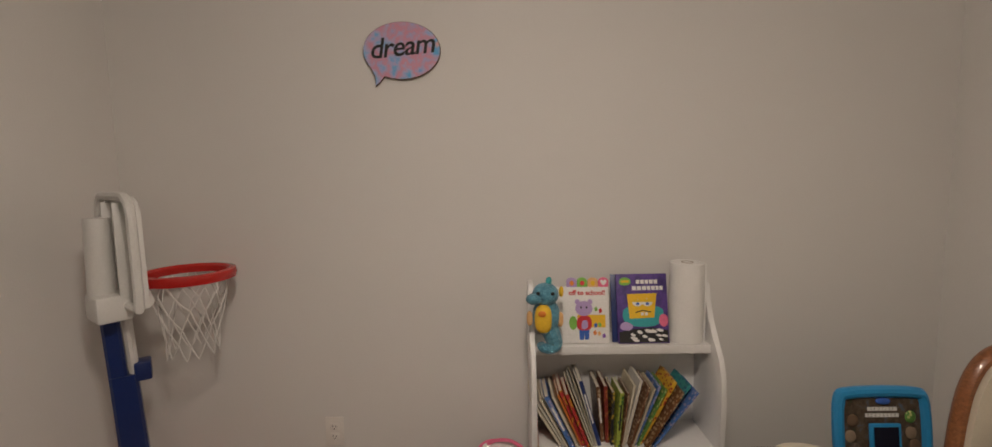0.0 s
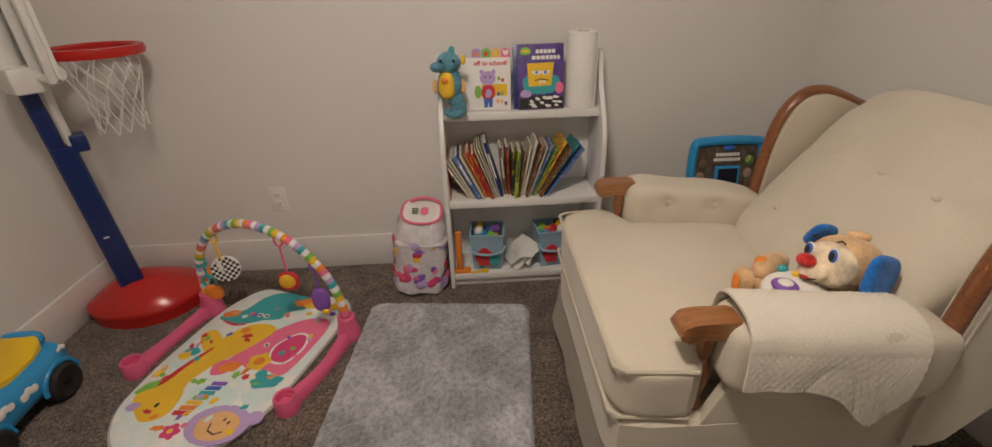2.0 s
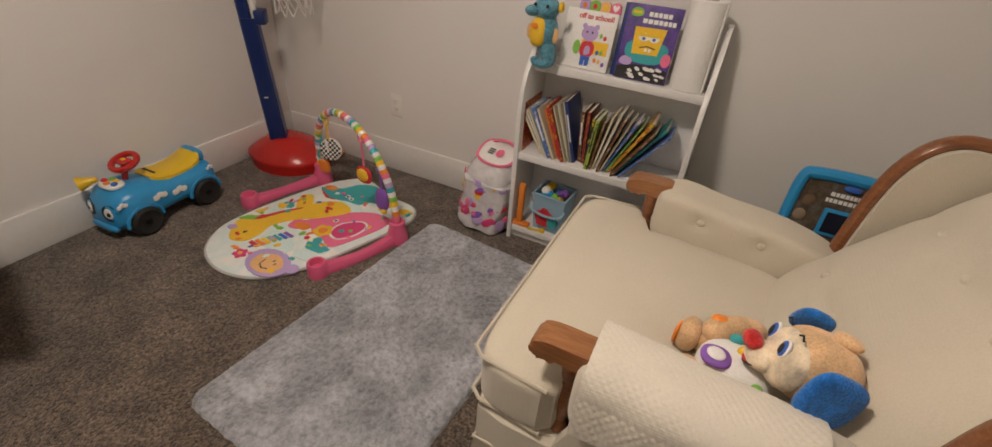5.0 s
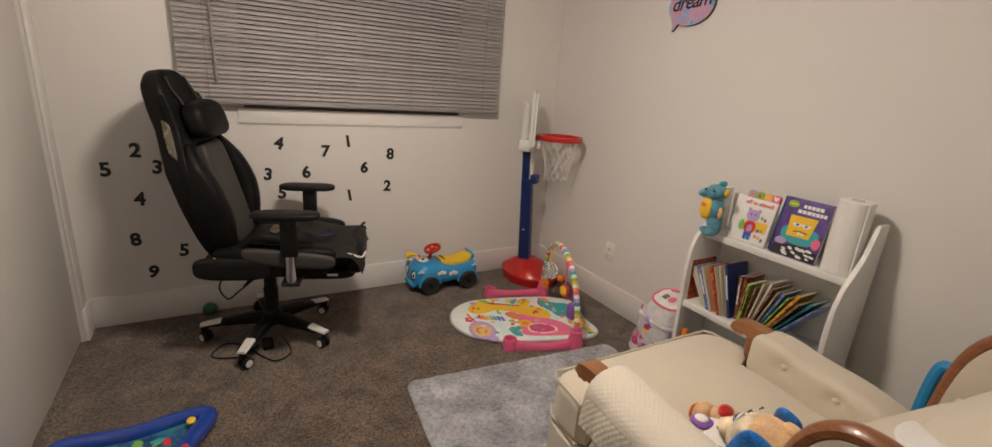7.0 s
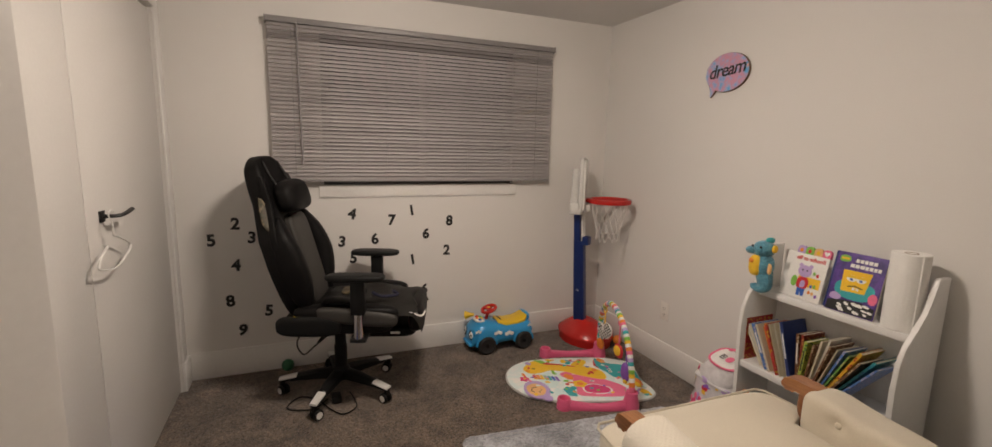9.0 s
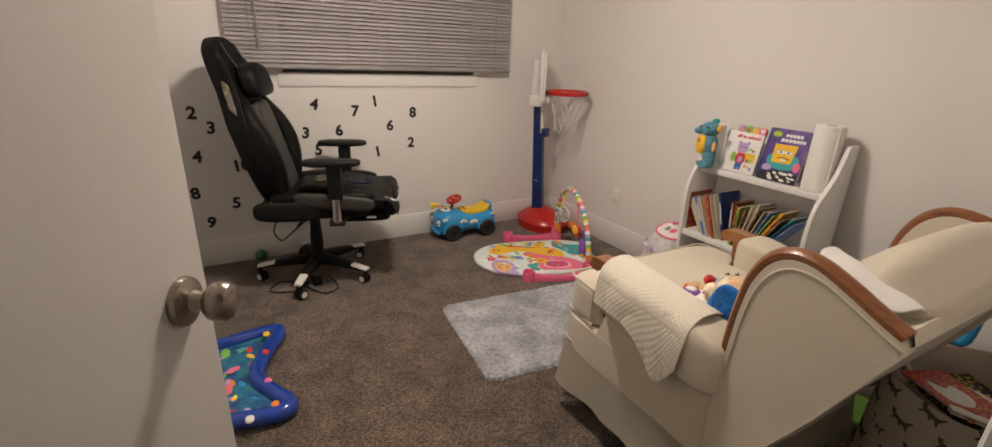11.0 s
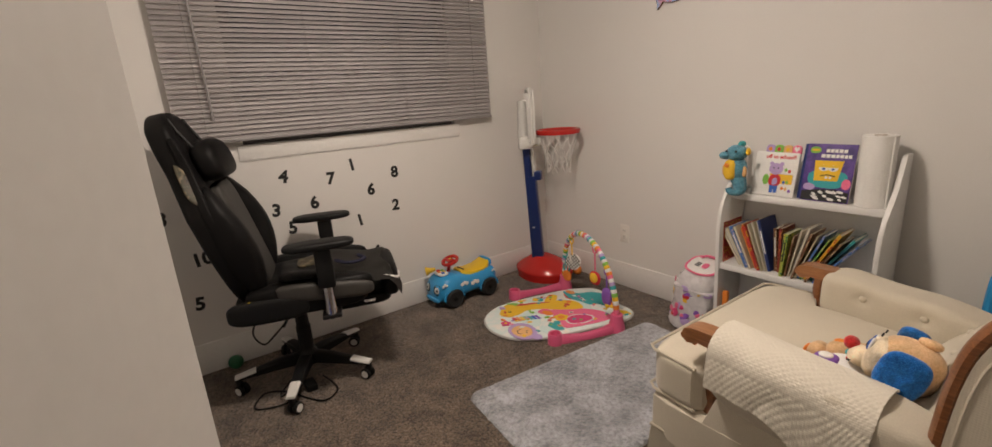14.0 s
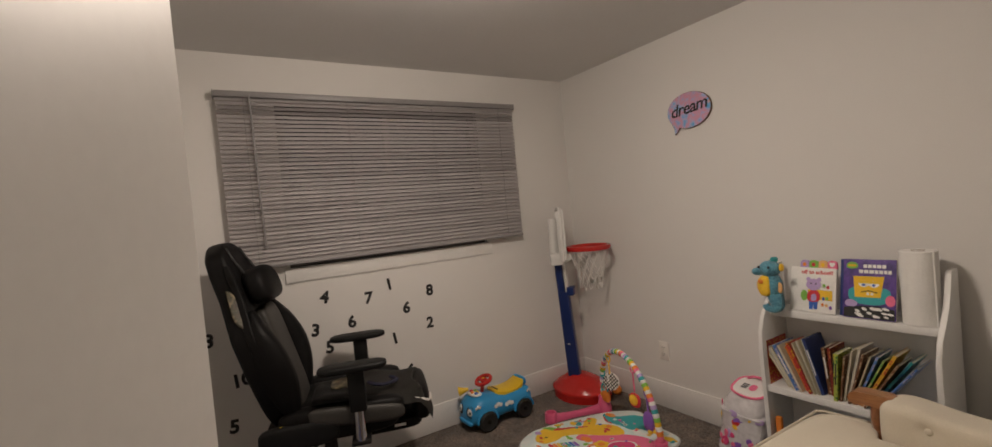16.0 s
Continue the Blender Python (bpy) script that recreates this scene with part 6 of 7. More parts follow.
def arm_cloth():
    """A quilted cloth thrown over the nearer armrest."""
    nu, nv = 150, 150
    verts, faces = [], []
    path = [(-0.252, 0.575), (-0.256, 0.610), (-0.272, 0.640), (-0.300, 0.654), (-0.338, 0.657), (-0.374, 0.650), (-0.402, 0.626), (-0.413, 0.590), (-0.418, 0.54), (-0.420, 0.48), (-0.420, 0.42), (-0.420, 0.37)]
    path = smooth_line(path, 6)
    for i in range(nu + 1):
        f = i / nu
        hang = 0.765 + 0.13 * math.exp(-((f - 0.80) / 0.20) ** 2) - 0.03 * max(0, f - 0.85) / 0.15
        for j in range(nv + 1):
            g = min(1.0, hang) * j / nv * (len(path) - 1)
            k = min(int(g), len(path) - 2)
            v, z = Vector(path[k]).lerp(Vector(path[k + 1]), g - k)
            out = max(0.0, 0.62 - z)
            u = 0.182 + 0.345 * f - 0.35 * out * max(0, f - 0.75)
            n = 0.006 * noise.noise((u * 9, z * 9, 1)) + 0.05 * out * math.sin(f * 13 + 1) * 0.45
            drop = -0.030 * f if z > 0.4 else -0.030 * f
            a1, a2 = f * 0.385 + j / nv * 0.36, f * 0.385 - j / nv * 0.36
            q = 0.0016 * (abs(math.sin(a1 * math.pi / 0.017)) * abs(math.sin(a2 * math.pi / 0.017)) - 0.4)
            verts.append((u, v - abs(n) * 0.8 - q * (1 if z < 0.6 else 0), z + drop + (q + 0.014 if z >= 0.6 else 0.010)))
            if i < nu and j < nv:
                a = i * (nv + 1) + j
                faces.append((a, a + nv + 1, a + nv + 2, a + 1))
    me = bpy.data.meshes.new("arm_cloth")
    me.from_pydata(verts, [], faces)
    bm = bmesh.new()
    bm.from_mesh(me)
    bmesh.ops.solidify(bm, geom=bm.faces[:], thickness=-0.005)
    single("throw_cloth", bm, "quilt", "cream quilted cloth draped over an armrest", "cloth", CH)


arm_cloth()
bm = B()
soft(bm, (0, 0, 0), (0.19, 0.100, 0.008), 5, 16, lambda q, p: (q.x, q.y, q.z + 0.010 * noise.noise((q.x * 14, q.y * 14, 2)) - 0.02 * p.y * p.y))
single("folded_cloth", bm, "white_cloth", "folded white cloth lying over the chair back", "cloth", CH @ pose(0.818, -0.285, 0.872, -14, 14, -14))


# ---- plush dog on the seat ----
def dog():
    t = thing("plush_dog", "tan plush puppy toy with blue ears sitting in the armchair", "soft toy", pose(0.952, 0.668, 0.566) @ Matrix.Diagonal((0.88, 0.88, 0.88, 1)) @ pose(-0.96, -0.69, -0.565))
    head = Matrix.Translation((1.010, 0.695, 0.682)) @ pose(0, 0, 0, 0, 0, 97) @ pose(0, 0, 0, 14, 16, 0)
    # head local: x to its left, -y ... nose towards local +y turned to the viewer
    part("head", soft(B(), (0, 0, 0), (0.155, 0.150, 0.140), 2.3, 9, None, head), "tan_fur", t)
    part("face_patch", soft(B(), (-0.006, 0.046, -0.006), (0.134, 0.080, 0.116), 2.2, 7, None, head), "cream_fur", t, "cream muzzle")
    part("muzzle", soft(B(), (-0.004, 0.085, -0.026), (0.074, 0.060, 0.056), 2.3, 6, None, head), "cream_fur", t)
    part("nose", egg(B(), (-0.004, 0.116, -0.004), (0.026, 0.018, 0.018), head), "red_fur", t, "red nose")
    bm = B()
    tube(bm, [head @ Vector((0.030 * math.cos(a) - 0.004, 0.108 - 0.014 * math.cos(a) ** 2, -0.030 + 0.020 * math.sin(a))) for a in [math.pi + math.pi * k / 10 for k in range(11)]], 0.0035, 6)
    part("mouth", bm, "black", t)
    part("tongue", egg(B(), (-0.004, 0.106, -0.045), (0.014, 0.006, 0.008), head), "red", t)
    for x in (-0.038, 0.034):
        e = part("eye", egg(B(), (x, 0.076, 0.020), (0.0150, 0.006, 0.0190), head), "white", t)
        part("iris", egg(B(), (x, 0.0800, 0.019), (0.0125, 0.0045, 0.0165), head), "blue", e)
        part("pupil", egg(B(), (x, 0.0830, 0.018), (0.0085, 0.0030, 0.0115), head), "black", e)
        part("eyebrow", tube(B(), [head @ Vector((x - 0.012, 0.066, 0.052)), head @ Vector((x, 0.066, 0.058)), head @ Vector((x + 0.012, 0.066, 0.052))], 0.002, 5), "black", t)
    part("tuft", soft(B(), (0, -0.02, 0.074), (0.05, 0.05, 0.025), 2.3, 4, None, head), "tan_fur", t)
    part("ear", soft(B(), (0, 0, 0), (0.100, 0.030, 0.110), 3.0, 7, None, Matrix.Translation((1.022, 0.602, 0.700)) @ pose(0, 0, 0, -10, 20, 12)), "blue_fur", t, "blue floppy ear")
    part("ear", soft(B(), (0, 0, 0), (0.070, 0.026, 0.078), 2.8, 7, None, Matrix.Translation((1.000, 0.785, 0.715)) @ pose(0, 0, 0, 22, 15, 0)), "blue_fur", t, "blue floppy ear")
    part("body", soft(B(), (0.895, 0.690, 0.598), (0.15, 0.135, 0.105), 2.4, 8), "white", t, "white patterned body")
    part("chest_button", soft(B(), (0.850, 0.668, 0.645), (0.060, 0.060, 0.020), 2.3, 5), "purple", t, "purple light-up button")
    part("button_top", egg(B(), (0.848, 0.666, 0.655), (0.018, 0.018, 0.005)), "white", t)
    for i, (x, y, z, c) in enumerate(((0.885, 0.632, 0.615, "orange"), (0.91, 0.628, 0.595, "purple"), (0.862, 0.630, 0.595, "yellow_soft"), (0.93, 0.640, 0.625, "green"), (0.835, 0.650, 0.600, "orange"), (0.90, 0.70, 0.652, "yellow_soft"), (0.885, 0.735, 0.648, "teal"))):
        part("body_print", egg(B(), (x, y, z), (0.014, 0.010, 0.012), None, 4), c, t)
    for x, y, z, rz, c in ((0.832, 0.640, 0.588, 12, "green"), (0.825, 0.760, 0.590, -15, "orange")):
        leg = part("leg", soft(B(), (0, 0, 0), (0.115, 0.062, 0.062), 2.5, 7, None, Matrix.Translation((x + 0.03, y, z)) @ pose(0, 0, 0, 0, 8, rz)), "tan_fur", t)
        part("foot", soft(B(), (0, 0, 0), (0.050, 0.070, 0.082), 2.4, 6, None, Matrix.Translation((x - 0.025, y - 0.004, z + 0.010)) @ pose(0, 0, 0, 0, 0, rz)), "tan_fur", leg)
        part("foot_pad", soft(B(), (0, 0, 0), (0.012, 0.048, 0.056), 2.4, 4, None, Matrix.Translation((x - 0.049, y - 0.010, z + 0.010)) @ pose(0, 0, 0, 0, 0, rz)), c, leg)
    for x, y, z, rz, c in ((0.885, 0.600, 0.612, -10, "red"), (0.885, 0.785, 0.625, 30, "orange")):
        a = part("arm", soft(B(), (0, 0, 0), (0.150, 0.062, 0.066), 2.4, 7, None, Matrix.Translation((x, y, z)) @ pose(0, 0, 0, 0, 6, rz)), "tan_fur", t)
        part("paw_patch", egg(B(), (x - 0.035, y - 0.012, z + 0.026), (0.020, 0.016, 0.010), None, 4), c, a)
    letters("letters", "ABC", 0.030, "blue", pose(0.925, 0.6155, 0.578, 90, 0, 8), t, 0.001, 0.0008)


dog()


# ---- gaming chair ----
def gaming_chair():
    t = thing("gaming_chair", "worn black gaming chair with camouflage trim and head pillow", "office chair", pose(-1.055, -0.138, FL, 0, 0, -18))
    part("hub", lathe(B(), [(0, 0.075), (0.045, 0.075), (0.052, 0.10), (0.046, 0.135), (0.034, 0.15), (0.030, 0.16)], 24), "black_plastic", t)
    part("gas_lift_cover", lathe(B(), [(0.034, 0.15), (0.034, 0.27), (0.030, 0.275), (0.029, 0.37), (0.025, 0.375), (0.024, 0.42)], 24), "black_plastic", t)
    part("tilt_mechanism", box(B(), (-0.09, -0.12, 0.405), (0.09, 0.12, 0.445), 0.01), "black_metal", t)
    part("tilt_lever", tube(B(), smooth_line([(0.08, 0.0, 0.42), (0.18, -0.02, 0.415), (0.27, -0.04, 0.40)], 4), 0.006, 8), "black_metal", t)
    for a in (-83, -11, 61, 133, 205):
        q = pose(0, 0, 0, 0, 0, a)
        bm = B()
        rings = []
        for r, w, z0, z1 in ((0.035, 0.030, 0.085, 0.135), (0.12, 0.027, 0.085, 0.130), (0.22, 0.023, 0.083, 0.113), (0.30, 0.021, 0.080, 0.098), (0.325, 0.018, 0.080, 0.094)):
            rings.append([q @ Vector(v) for v in ((r, -w, z0), (r, w, z0), (r, w, z1 - 0.006), (r, w * 0.7, z1), (r, -w * 0.7, z1), (r, -w, z1 - 0.006))])
        loft(bm, rings)
        leg = part("base_leg", bm, "black_plastic", t, sharp=40)
        bm = B()
        rings = []
        for r, w, z1 in ((0.235, 0.0235, 0.1115), (0.30, 0.0215, 0.0995), (0.328, 0.019, 0.0950)):
            rings.append([q @ Vector(v) for v in ((r, -w, z1 - 0.010), (r, w, z1 - 0.010), (r, w, z1 - 0.004), (r, w * 0.7, z1 + 0.0015), (r, -w * 0.7, z1 + 0.0015), (r, -w, z1 - 0.004))])
        loft(bm, rings)
        part("leg_cap", bm, "white_plastic", leg, "white end cap")
        rz = a + 35 + (a % 7) * 9
        c = q @ Vector((0.315, 0, 0))
        m = pose(c.x, c.y, 0, 0, 0, rz)
        cas = part("caster", box(B(), (-0.012, -0.012, 0.045), (0.012, 0.012, 0.082), 0.005, 2, m), "black_plastic", leg)
        for s in (-1, 1):
            bm = B()
            lathe(bm, [(0.0, -0.009), (0.024, -0.009), (0.028, -0.005), (0.028, 0.005), (0.024, 0.009), (0.0, 0.009)], 20, m @ pose(s * 0.015, 0.012, 0.028, 0, 90, 0))
            part("caster_wheel", bm, "black_plastic", leg)
            bm = B()
            lathe(bm, [(0.008, 0.009), (0.018, 0.0095), (0.018, 0.0105), (0.008, 0.0105)], 16, m @ pose(s * 0.015, 0.012, 0.028, 0, 90 * s, 0))
            part("wheel_ring", bm, "white_plastic", leg)
    # seat
    part("seat_pan", soft(B(), (0, 0.05, 0.470), (0.53, 0.56, 0.090), 6, 10), "black_leather", t)
    part("seat_cushion", soft(B(), (0, 0.12, 0.525), (0.40, 0.56, 0.075), 4, 12, lambda q, p: (q.x, q.y, q.z + 0.012 * noise.noise((q.x * 9, q.y * 9, 1)) - (0.05 * max(0, p.y - 0.6) ** 2 * 4))), "black_leather", t)
    for s in (-1, 1):
        part("seat_bolster", soft(B(), (s * 0.222, 0.09, 0.530), (0.100, 0.52, 0.095), 3.2, 10), "black_leather", t)
    part("seat_side_patch", soft(B(), (0.255, 0.15, 0.525), (0.055, 0.40, 0.080), 3.4, 9, lambda q, p: (q.x, q.y, q.z - 0.02 * p.y)), "grey_leather", t, "peeling grey side patch")
    bm = B()
    n = 18
    vs, fs = [], []
    rows = []
    for i in range(n + 1):
        f = i / n
        y = 0.05 + 0.41 * f
        z = 0.578 + 0.010 * math.sin(f * 6) - max(0, f - 0.86) ** 2 * 4.5
        rows.append([(-0.235 + 0.47 * j / 10, y + 0.02 * math.sin(j * 0.9) * f, z + 0.012 * noise.noise((j * 0.35, f * 3, 4)) - 0.05 * (abs(j - 5) / 5) ** 4) for j in range(11)])
    loft(bm, rows, cap=False, closed=False)
    bmesh.ops.solidify(bm, geom=bm.faces[:], thickness=0.005)
    part("seat_cover", bm, "grey_leather", t, "loose grey seat cover, peeling")
    part("seat_lip", soft(B(), (0.0, 0.430, 0.480), (0.42, 0.085, 0.155), 3.5, 9), "black_leather", t)
    # the glint on the seat lip, modelled as a thin white tube
    part("lip_highlight", tube(B(), smooth_line([(0.195, 0.36, 0.530), (0.212, 0.415, 0.528), (0.190, 0.462, 0.505), (0.10, 0.476, 0.50)], 5), 0.006, 6), "white_plastic", t, "pale tube drawn as the highlight along the seat lip")
    part("footrest", soft(B(), (0, 0.265, 0.405), (0.34, 0.33, 0.060), 6, 8), "black_leather", t, "retracted footrest")
    for x in (-0.12, 0.12):
        part("footrest_rail", tube(B(), [(x, -0.18, 0.428), (x, 0.25, 0.428)], 0.008, 10), "chrome", t)
    part("label_bar", box(B(), (0.168, 0.30, 0.400), (0.1712, 0.35, 0.412)), "white", t)
    # camouflage apron with strap and a yellow tag
    part("seat_apron", soft(B(), (0.10, 0.06, 0.588), (0.30, 0.20, 0.020), 4, 8, lambda q, p: (q.x, q.y, q.z + 0.012 * noise.noise((q.x * 12, q.y * 12, 6)))), "black_leather", t)
    part("apron_print", soft(B(), (0.04, 0.08, 0.598), (0.13, 0.10, 0.014), 4, 6), "camo", t, "camouflage fabric panel")
    part("strap", tube(B(), smooth_line([(0.10, 0.20, 0.602), (0.16, 0.26, 0.600), (0.10, 0.33, 0.592), (0.05, 0.30, 0.596)], 4), 0.008, 6), "indigo", t, "dark blue strap end")
    part("yellow_tag", soft(B(), (0.262, -0.150, 0.520), (0.016, 0.032, 0.020), 3, 4), "yellow", t)
    # back: local x across, height h in 0..1 along the recline
    def at(x, h, d):
        y = -0.135 - 0.205 * h - 0.03 * h * h
        z = 0.475 + 0.830 * h
        return (x, y + d, z + 0.20 * d)
    def halfw(h):
        pts = [(0.0, 0.215), (0.15, 0.245), (0.35, 0.275), (0.52, 0.272), (0.62, 0.235), (0.72, 0.195), (0.82, 0.190), (0.93, 0.178), (1.0, 0.120)]
        for (a, p), (b, q) in zip(pts, pts[1:]):
            if h <= b:
                return p + (q - p) * (h - a) / (b - a)
        return pts[-1][1]
    def shell(q, p):
        h = (q.z + 1) / 2
        return at(p.x * halfw(min(1, max(0, h))), h, q.y)
    part("backrest", soft(B(), (0, -0.015, 0), (1, 0.105, 2), 5, 22, shell), "black_leather", t, "tall bucket backrest")
    for s in (-1, 1):
        def bol(q, p, s=s):
            h = 0.02 + 0.62 * (q.z + 1) / 2
            return at(s * (halfw(h) - 0.048) + p.x * 0.055, h, 0.040 + p.y * 0.052 * (0.45 + math.sin(math.pi * (q.z + 1) / 2)))
        part("side_bolster", soft(B(), (0, 0, 0), (1, 1, 2), 2.6, 14, bol), "black_leather", t, "padded side wing")
        def trim(q, p, s=s):
            h = 0.30 + 0.58 * (q.z + 1) / 2
            return at(s * (halfw(h) - 0.006) + p.x * 0.010, h, 0.02 + p.y * 0.016)
        part("trim_strip", soft(B(), (0, 0, 0), (1, 1, 2), 5, 12, trim), "black_leather", t, "black side strip")
        def slot(q, p, s=s):
            h = 0.665 + 0.085 * q.z
            return at(s * (halfw(h) + 0.0) + p.x * 0.010, h - 0.03 * p.y, 0.002 + p.y * 0.018)
        part("shoulder_slot", soft(B(), (0, 0, 0), (1, 1, 2), 4, 8, slot), "camo", t, "camouflage shoulder cut-out lining")
    def cen(q, p):
        h = 0.05 + 0.58 * (q.z + 1) / 2
        return at(p.x * 0.125, h, 0.045 + p.y * 0.030)
    part("centre_panel", soft(B(), (0, 0, 0), (1, 1, 2), 6, 12, cen), "grey_leather", t, "worn grey centre panel")
    def pil(q, p):
        h = 0.740 + p.z * 0.098 - 0.012 * p.x * p.x
        return at(p.x * 0.155, h, 0.080 + p.y * 0.056)
    part("head_pillow", soft(B(), (0, 0, 0), (2, 2, 2), 3.2, 12, pil), "black_leather", t, "black head pillow")
    for s in (-1, 1):
        part("pillow_strap", tube(B(), [at(s * 0.10, 0.80, 0.06), at(s * 0.10, 0.90, 0.036), at(s * 0.09, 0.96, 0.028)], 0.006, 6), "black_plastic", t)
        part("hinge_cover", soft(B(), (s * 0.258, -0.085, 0.478), (0.050, 0.32, 0.105), 3.6, 9), "black_plastic", t)
        # armrest
        arm = part("arm_pad", soft(B(), (s * 0.278, 0.150, 0.735), (0.100, 0.285, 0.036), 3.6, 10), "black_plastic", t)
        part("arm_post", box(B(), (s * 0.278 - 0.022, 0.125, 0.545), (s * 0.278 + 0.022, 0.195, 0.722), 0.008), "black_plastic", arm)
        part("arm_sleeve", tube(B(), [(s * 0.278, 0.160, 0.405), (s * 0.278, 0.160, 0.548)], 0.024, 14), "chrome", arm, "chrome arm sleeve")
        part("arm_bracket", box(B(), (min(s * 0.10, s * 0.303), 0.12, 0.405), (max(s * 0.10, s * 0.303), 0.20, 0.425), 0.006), "black_metal", arm)


gaming_chair()
c = thing("power_cable", "black cables coiled on the carpet under the chair", "cable", pose(0, 0, 0))
part("cable", tube(B(), smooth_line([(-1.00, -0.30, 0.45), (-0.99, -0.36, 0.36), (-0.96, -0.33, 0.30), (-0.90, -0.28, 0.36), (-0.95, -0.20, 0.40)], 5), 0.004, 6), "black_plastic", c)
part("cable", tube(B(), smooth_line([(-0.96, -0.22, FL + 0.006), (-0.88, -0.30, FL + 0.006), (-0.93, -0.42, FL + 0.006), (-1.03, -0.36, FL + 0.006), (-0.96, -0.27, FL + 0.010), (-0.85, -0.21, FL + 0.006), (-0.78, -0.15, FL + 0.006), (-0.84, -0.08, FL + 0.006), (-1.0, -0.1, FL + 0.006)], 6), 0.004, 6), "black_plastic", c)
part("cable", tube(B(), smooth_line([(-0.95, -0.28, FL + 0.012), (-0.92, -0.25, FL + 0.06), (-0.95, -0.22, FL + 0.09), (-0.99, -0.24, FL + 0.05), (-0.97, -0.30, FL + 0.012), (-0.91, -0.30, FL + 0.03), (-0.92, -0.23, FL + 0.08)], 6), 0.004, 6), "black_plastic", c)
part("adapter", box(B(), (-0.98, -0.20, FL), (-0.90, -0.15, FL + 0.032), 0.006), "black_plastic", c)
bm = B()
egg(bm, (0, 0, 0.036), (0.036, 0.036, 0.036), None, 8)
single("play_ball", bm, mat("dark_green_ball", (0.02, 0.12, 0.05), rough=0.4), "small dark green ball by the baseboard", "ball", pose(-1.397, -0.425, FL))


# ---- behind the armchair ----
def sports_toy():
    t = thing("toy_sports_centre", "blue plastic toy sports centre with screen, behind the armchair", "electronic toy", pose(1.155, 1.487, FL, 0, 0, 0) @ Matrix.Diagonal((0.87, 1, 0.975, 1)))
    a = pose(0, 0, 0.568, -8, 0, 0)
    out = [(x, z) for x, z in smooth_loop([(-0.150, -0.095), (-0.155, 0.0), (-0.148, 0.088), (-0.12, 0.105), (0, 0.110), (0.12, 0.105), (0.148, 0.088), (0.155, 0.0), (0.150, -0.095), (0.12, -0.11), (0, -0.113), (-0.12, -0.11)], 4)]
    part("frame", tube(B(), [a @ Vector((x, 0, z)) for x, z in out], 0.019, 10, True), "sky", t, "rounded blue frame")
    bm = B()
    prism(bm, out, -0.004, 0.010, "y")
    bmesh.ops.transform(bm, matrix=a, verts=bm.verts)
    part("front_print", bm, "field", t, "landscape picture panel")
    part("screen_bezel", box(B(), (-0.052, -0.014, -0.075), (0.060, -0.004, 0.012), 0.012, 3, a), "sky", t)
    part("screen", box(B(), (-0.040, -0.0165, -0.064), (0.048, -0.0140, 0.002), 0.003, 1, a), "screen", t)
    part("badge", soft(B(), (0.0, -0.010, 0.082), (0.052, 0.012, 0.020), 2.4, 5, None, a), "blue", t)
    for z, w in ((0.056, 0.052), (0.036, 0.060)):
        x = -w
        while x < w - 0.005:
            k = 0.008 + 0.005 * ((x * 733) % 1)
            part("title_bar", box(B(), (x, -0.0065, z - 0.006), (x + k, -0.0042, z + 0.006), 0, 1, a), "white", t)
            x += k + 0.003
    for x, z, c in ((-0.105, 0.02, "mdf"), (-0.115, -0.03, "card"), (-0.10, -0.07, "cat_print"), (0.10, -0.02, "card"), (0.112, -0.06, "mdf"), (0.10, 0.03, COVERS[4])):
        part("ball_print", egg(B(), (x, -0.004, z), (0.020, 0.006, 0.020), a, 4), c, t)
    part("lower_bar", soft(B(), (0, 0.012, 0.435), (0.24, 0.04, 0.030), 4, 6), "yellow", t, "yellow cross bar")
    for x in (-0.13, 0.13):
        part("leg", tube(B(), [(x, 0.014, 0.49), (x * 1.05, 0.03, 0.25), (x * 1.1, 0.02, 0.02)], 0.016, 10), "white_plastic", t)
    part("base", soft(B(), (0, -0.01, 0.02), (0.36, 0.20, 0.04), 4, 6), "green", t, "green base plate")
    part("goal_panel", soft(B(), (0.07, -0.02, 0.27), (0.12, 0.03, 0.08), 4, 6), "green", t, "bright green panel")


sports_toy()

BK = pose(1.408, 1.160, FL, 0, 0, 0)


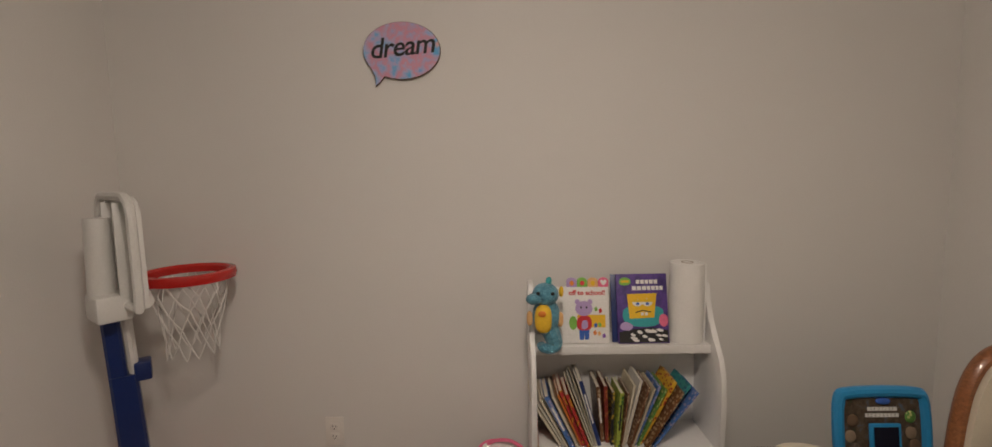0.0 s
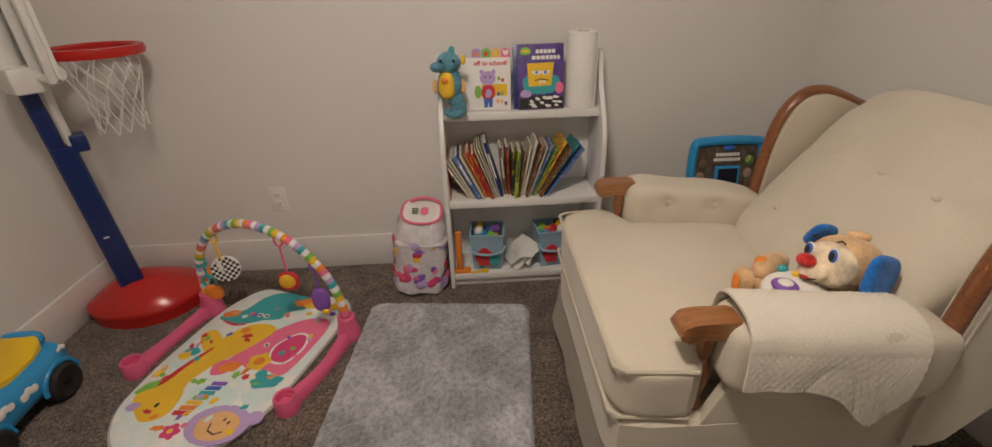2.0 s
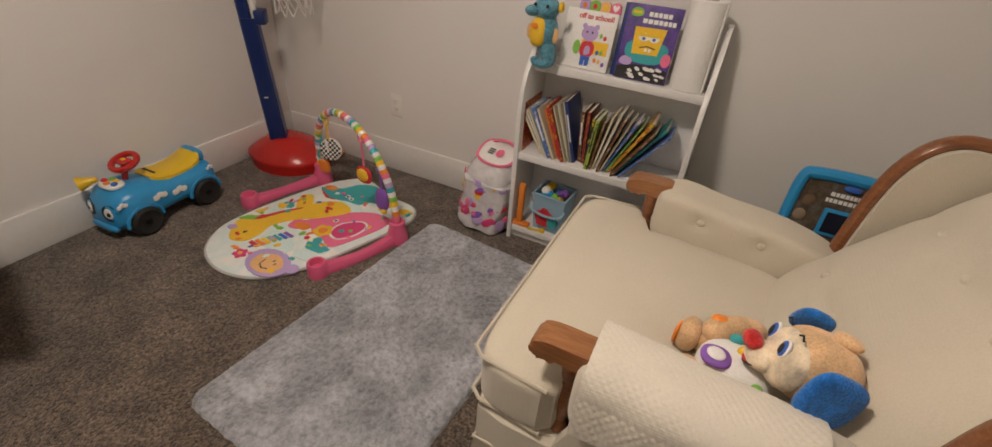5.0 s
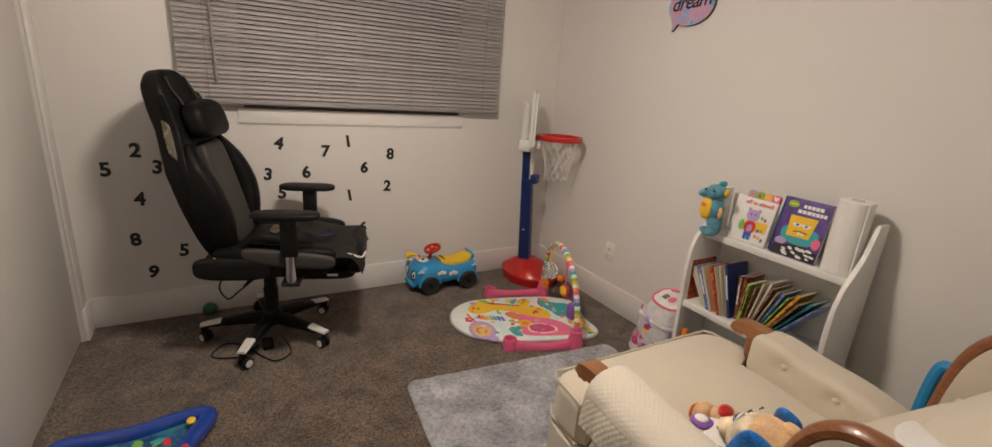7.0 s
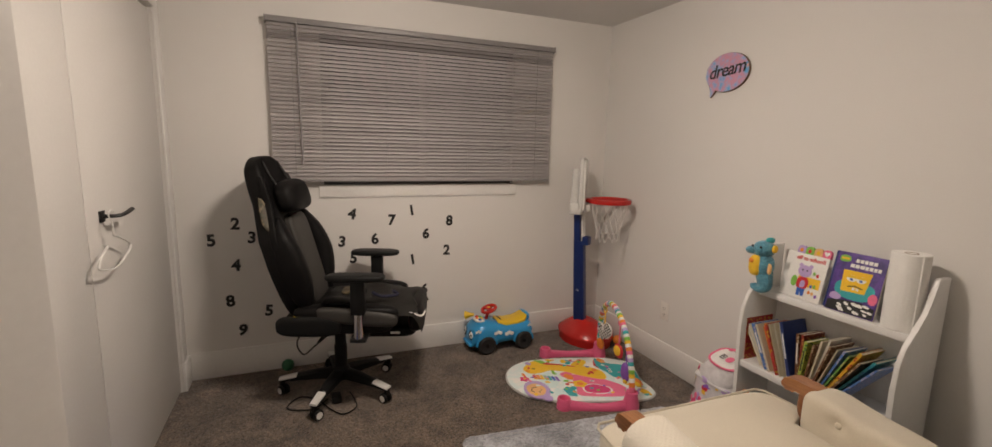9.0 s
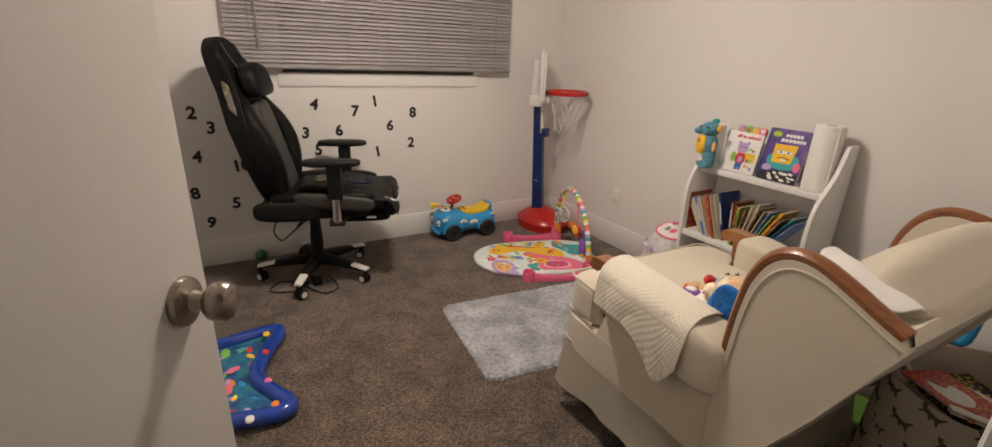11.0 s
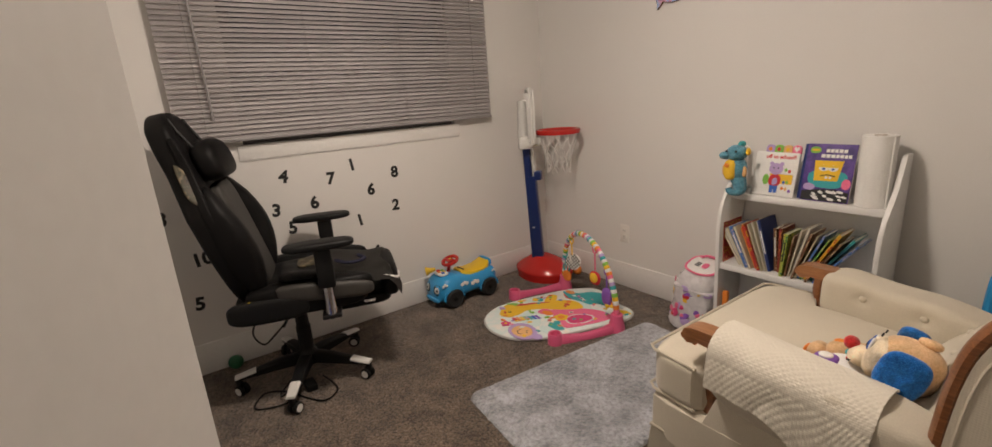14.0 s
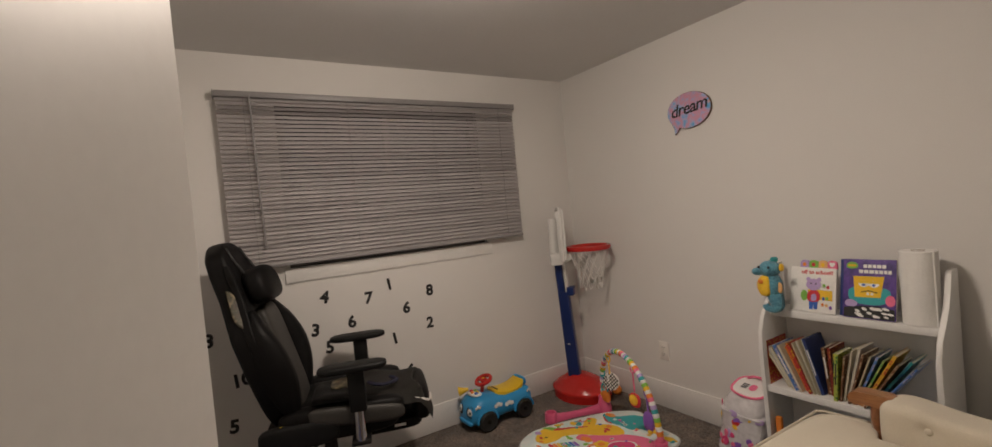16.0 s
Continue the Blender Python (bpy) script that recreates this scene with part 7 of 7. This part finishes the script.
def basket():
    t = thing("fabric_basket", "round beige fabric basket printed with dark cats", "basket", BK)
    H = 0.490
    def rad(z, a):
        return (0.188 + 0.022 * (1 - abs(z / H - 0.35))) * (1 + 0.022 * noise.noise((math.cos(a) * 1.6, math.sin(a) * 1.6, z * 5)))
    n = 48
    def ring(z, off, lift=0.0):
        return [((rad(z, a) + off) * math.cos(a), (rad(z, a) + off) * math.sin(a), z + lift * math.sin(2 * a + 0.6) + lift * 2.2 * math.cos(a - 1.05)) for a in [2 * math.pi * i / n for i in range(n)]]
    bm = B()
    loft(bm, [ring(0.0, -0.01), ring(0.02, 0), ring(0.12, 0), ring(0.26, 0), ring(0.40, 0), ring(H - 0.02, 0, 0.010), ring(H, -0.002, 0.014), ring(H - 0.01, -0.008, 0.012), ring(0.36, -0.008), ring(0.34, -0.06)])
    part("wall", bm, "basket", t, "soft canvas wall", sharp=60)
    cat = [(-0.030, 0.004), (-0.034, 0.018), (-0.028, 0.014), (-0.022, 0.018), (-0.019, 0.006), (0.012, 0.002), (0.020, 0.006), (0.030, 0.016), (0.033, 0.014), (0.026, 0.002), (0.024, -0.008), (0.028, -0.020), (0.023, -0.020), (0.016, -0.010), (0.006, -0.008), (0.008, -0.018), (0.003, -0.018), (-0.004, -0.008), (-0.016, -0.008), (-0.022, -0.018), (-0.027, -0.016), (-0.020, -0.004)]
    idx = 0
    for row in range(7):
        for col in range(11):
            a0 = radians(360 * (col + 0.5 * (row % 2)) / 11)
            z0 = 0.045 + 0.066 * row
            tilt = radians(-14 + 9 * math.sin(col * 2.1 + row))
            pts_o, pts_i = [], []
            for x, z in cat:
                xr, zr = x * math.cos(tilt) - z * math.sin(tilt), x * math.sin(tilt) + z * math.cos(tilt)
                zz = z0 + zr * 0.95
                a = a0 + xr * 0.95 / 0.20
                r = rad(min(H, max(0, zz)), a)
                pts_o.append(((r + 0.0012) * math.cos(a), (r + 0.0012) * math.sin(a), zz))
                pts_i.append(((r - 0.003) * math.cos(a), (r - 0.003) * math.sin(a), zz))
            bm = B()
            v0, v1 = [bm.verts.new(p) for p in pts_i], [bm.verts.new(p) for p in pts_o]
            bm.faces.new(v0[::-1])
            bm.faces.new(v1)
            for i in range(len(cat)):
                j = (i + 1) % len(cat)
                bm.faces.new((v0[i], v0[j], v1[j], v1[i]))
            part("cat_print", bm, "cat_print", t, flat=True)
    for a in (200, 20):
        q = pose(0, 0, 0, 0, 0, a)
        part("handle", tube(B(), [q @ Vector(v) for v in smooth_line([(0.188, -0.055, H - 0.06), (0.200, -0.05, H - 0.005), (0.190, -0.02, H + 0.015), (0.150, 0.0, H - 0.03), (0.150, 0.02, H - 0.06), (0.180, 0.04, H - 0.03)], 4)], 0.010, 8), "piping", t, "cream fabric handle")


basket()


def flat_book(m, w, d, th, cover, label):
    t = thing("colouring_book", label, "book", m, "books in the basket")
    bm = B()
    box(bm, (-w / 2, -d / 2, th - 0.002), (w / 2, d / 2, th), 0.0008, 1)
    box(bm, (-w / 2, -d / 2, 0), (w / 2, d / 2, 0.002), 0.0008, 1)
    part("cover", bm, cover, t)
    part("page_block", box(B(), (-w / 2 + 0.002, -d / 2 + 0.002, 0.002), (w / 2 - 0.003, d / 2 - 0.003, th - 0.002)), "pages", t)
    return t


b1 = flat_book(BK @ pose(0.03, 0.01, 0.415, -8, 6, 25), 0.21, 0.27, 0.012, "paper", "white printed colouring book lying in the basket")
rng = random.Random(4)
for i in range(16):
    x, y = rng.uniform(-0.08, 0.08), rng.uniform(-0.10, 0.10)
    part("ink_line", tube(B(), smooth_line([(x, y, 0.0124), (x + rng.uniform(-0.03, 0.03), y + rng.uniform(-0.03, 0.03), 0.0124), (x + rng.uniform(-0.04, 0.04), y + rng.uniform(-0.04, 0.04), 0.0124)], 4), 0.0012, 4), ("grey_mouse", "red", "blue", "grey_mouse")[i % 4], b1)
b2 = flat_book(BK @ pose(-0.03, -0.045, 0.440, -5, 4, -20), 0.19, 0.15, 0.008, COVERS[0], "red covered book with a white shape, lying in the basket")
part("cover_shape", prism(B(), smooth_loop([(-0.05, -0.04), (0.02, -0.05), (0.05, -0.01), (0.02, 0.03), (-0.03, 0.02), (-0.02, -0.01)], 4), 0.0079, 0.0086, "z"), "white", b2)
flat_book(BK @ pose(0.0, 0.02, 0.378, 3, -4, 60), 0.20, 0.26, 0.030, COVERS[10], "dark book stack lying deep in the basket")
bm = B()
soft(bm, (0, 0, 0), (0.07, 0.05, 0.06), 2.4, 6)
single("small_toy", bm, "purple", "small purple and brown soft toy on the basket rim", "soft toy", BK @ pose(0.09, 0.165, 0.50) @ Matrix.Diagonal((0.7, 0.7, 0.7, 1)))


# ---- water play mat by the closet ----
def water_mat():
    t = thing("water_play_mat", "blue inflatable water play mat printed with sea life", "play mat", pose(-0.005, -0.010, FL))
    pts = smooth_loop([(-0.455, -0.425), (-0.405, -0.425), (-0.28, -0.488), (-0.13, -0.530), (0.0, -0.478), (0.075, -0.438), (0.118, -0.455), (0.115, -0.54), (0.085, -0.66), (0.115, -0.78), (0.08, -0.86), (-0.15, -0.80), (-0.38, -0.87), (-0.455, -0.85), (-0.435, -0.66), (-0.46, -0.50)], 6)
    part("rim", tube(B(), [(x, y, 0.032) for x, y in pts], 0.032, 12, True), "aqua_rim", t, "glossy blue inflated rim")
    part("bed", prism(B(), pts, 0.004, 0.030, "z"), "aqua_bed", t, "clear water bed over an underwater picture")
    rng = random.Random(12)
    k = 0
    for i in range(44):
        x, y = rng.uniform(-0.38, 0.12), rng.uniform(-0.82, -0.52)
        c = ("orange", "yellow_soft", "sky", "pink_lt", "green", "teal", "red", "lilac", "sky", "purple")[i % 10]
        r = rng.uniform(0.010, 0.026)
        a = rng.uniform(0, math.pi)
        poly = [(x + (px * math.cos(a) - py * math.sin(a)), y + (px * math.sin(a) + py * math.cos(a))) for px, py in ring_pts(0, 0, r * 1.4, r * 0.7, 12, 0, 360, 0.12) ]
        part("sea_print", prism(B(), poly, 0.028, 0.0306 + 0.00003 * i, "z"), c, t, flat=True)
    for x, y, c in ((-0.40, -0.462, "yellow"), (-0.255, -0.478, "red"), (-0.05, -0.487, "pink_lt"), (0.10, -0.475, "orange"), (0.14, -0.56, "white")):
        part("rim_print", soft(B(), (x, y - 0.008, 0.058), (0.038, 0.030, 0.014), 2.3, 4), c, t)


water_mat()
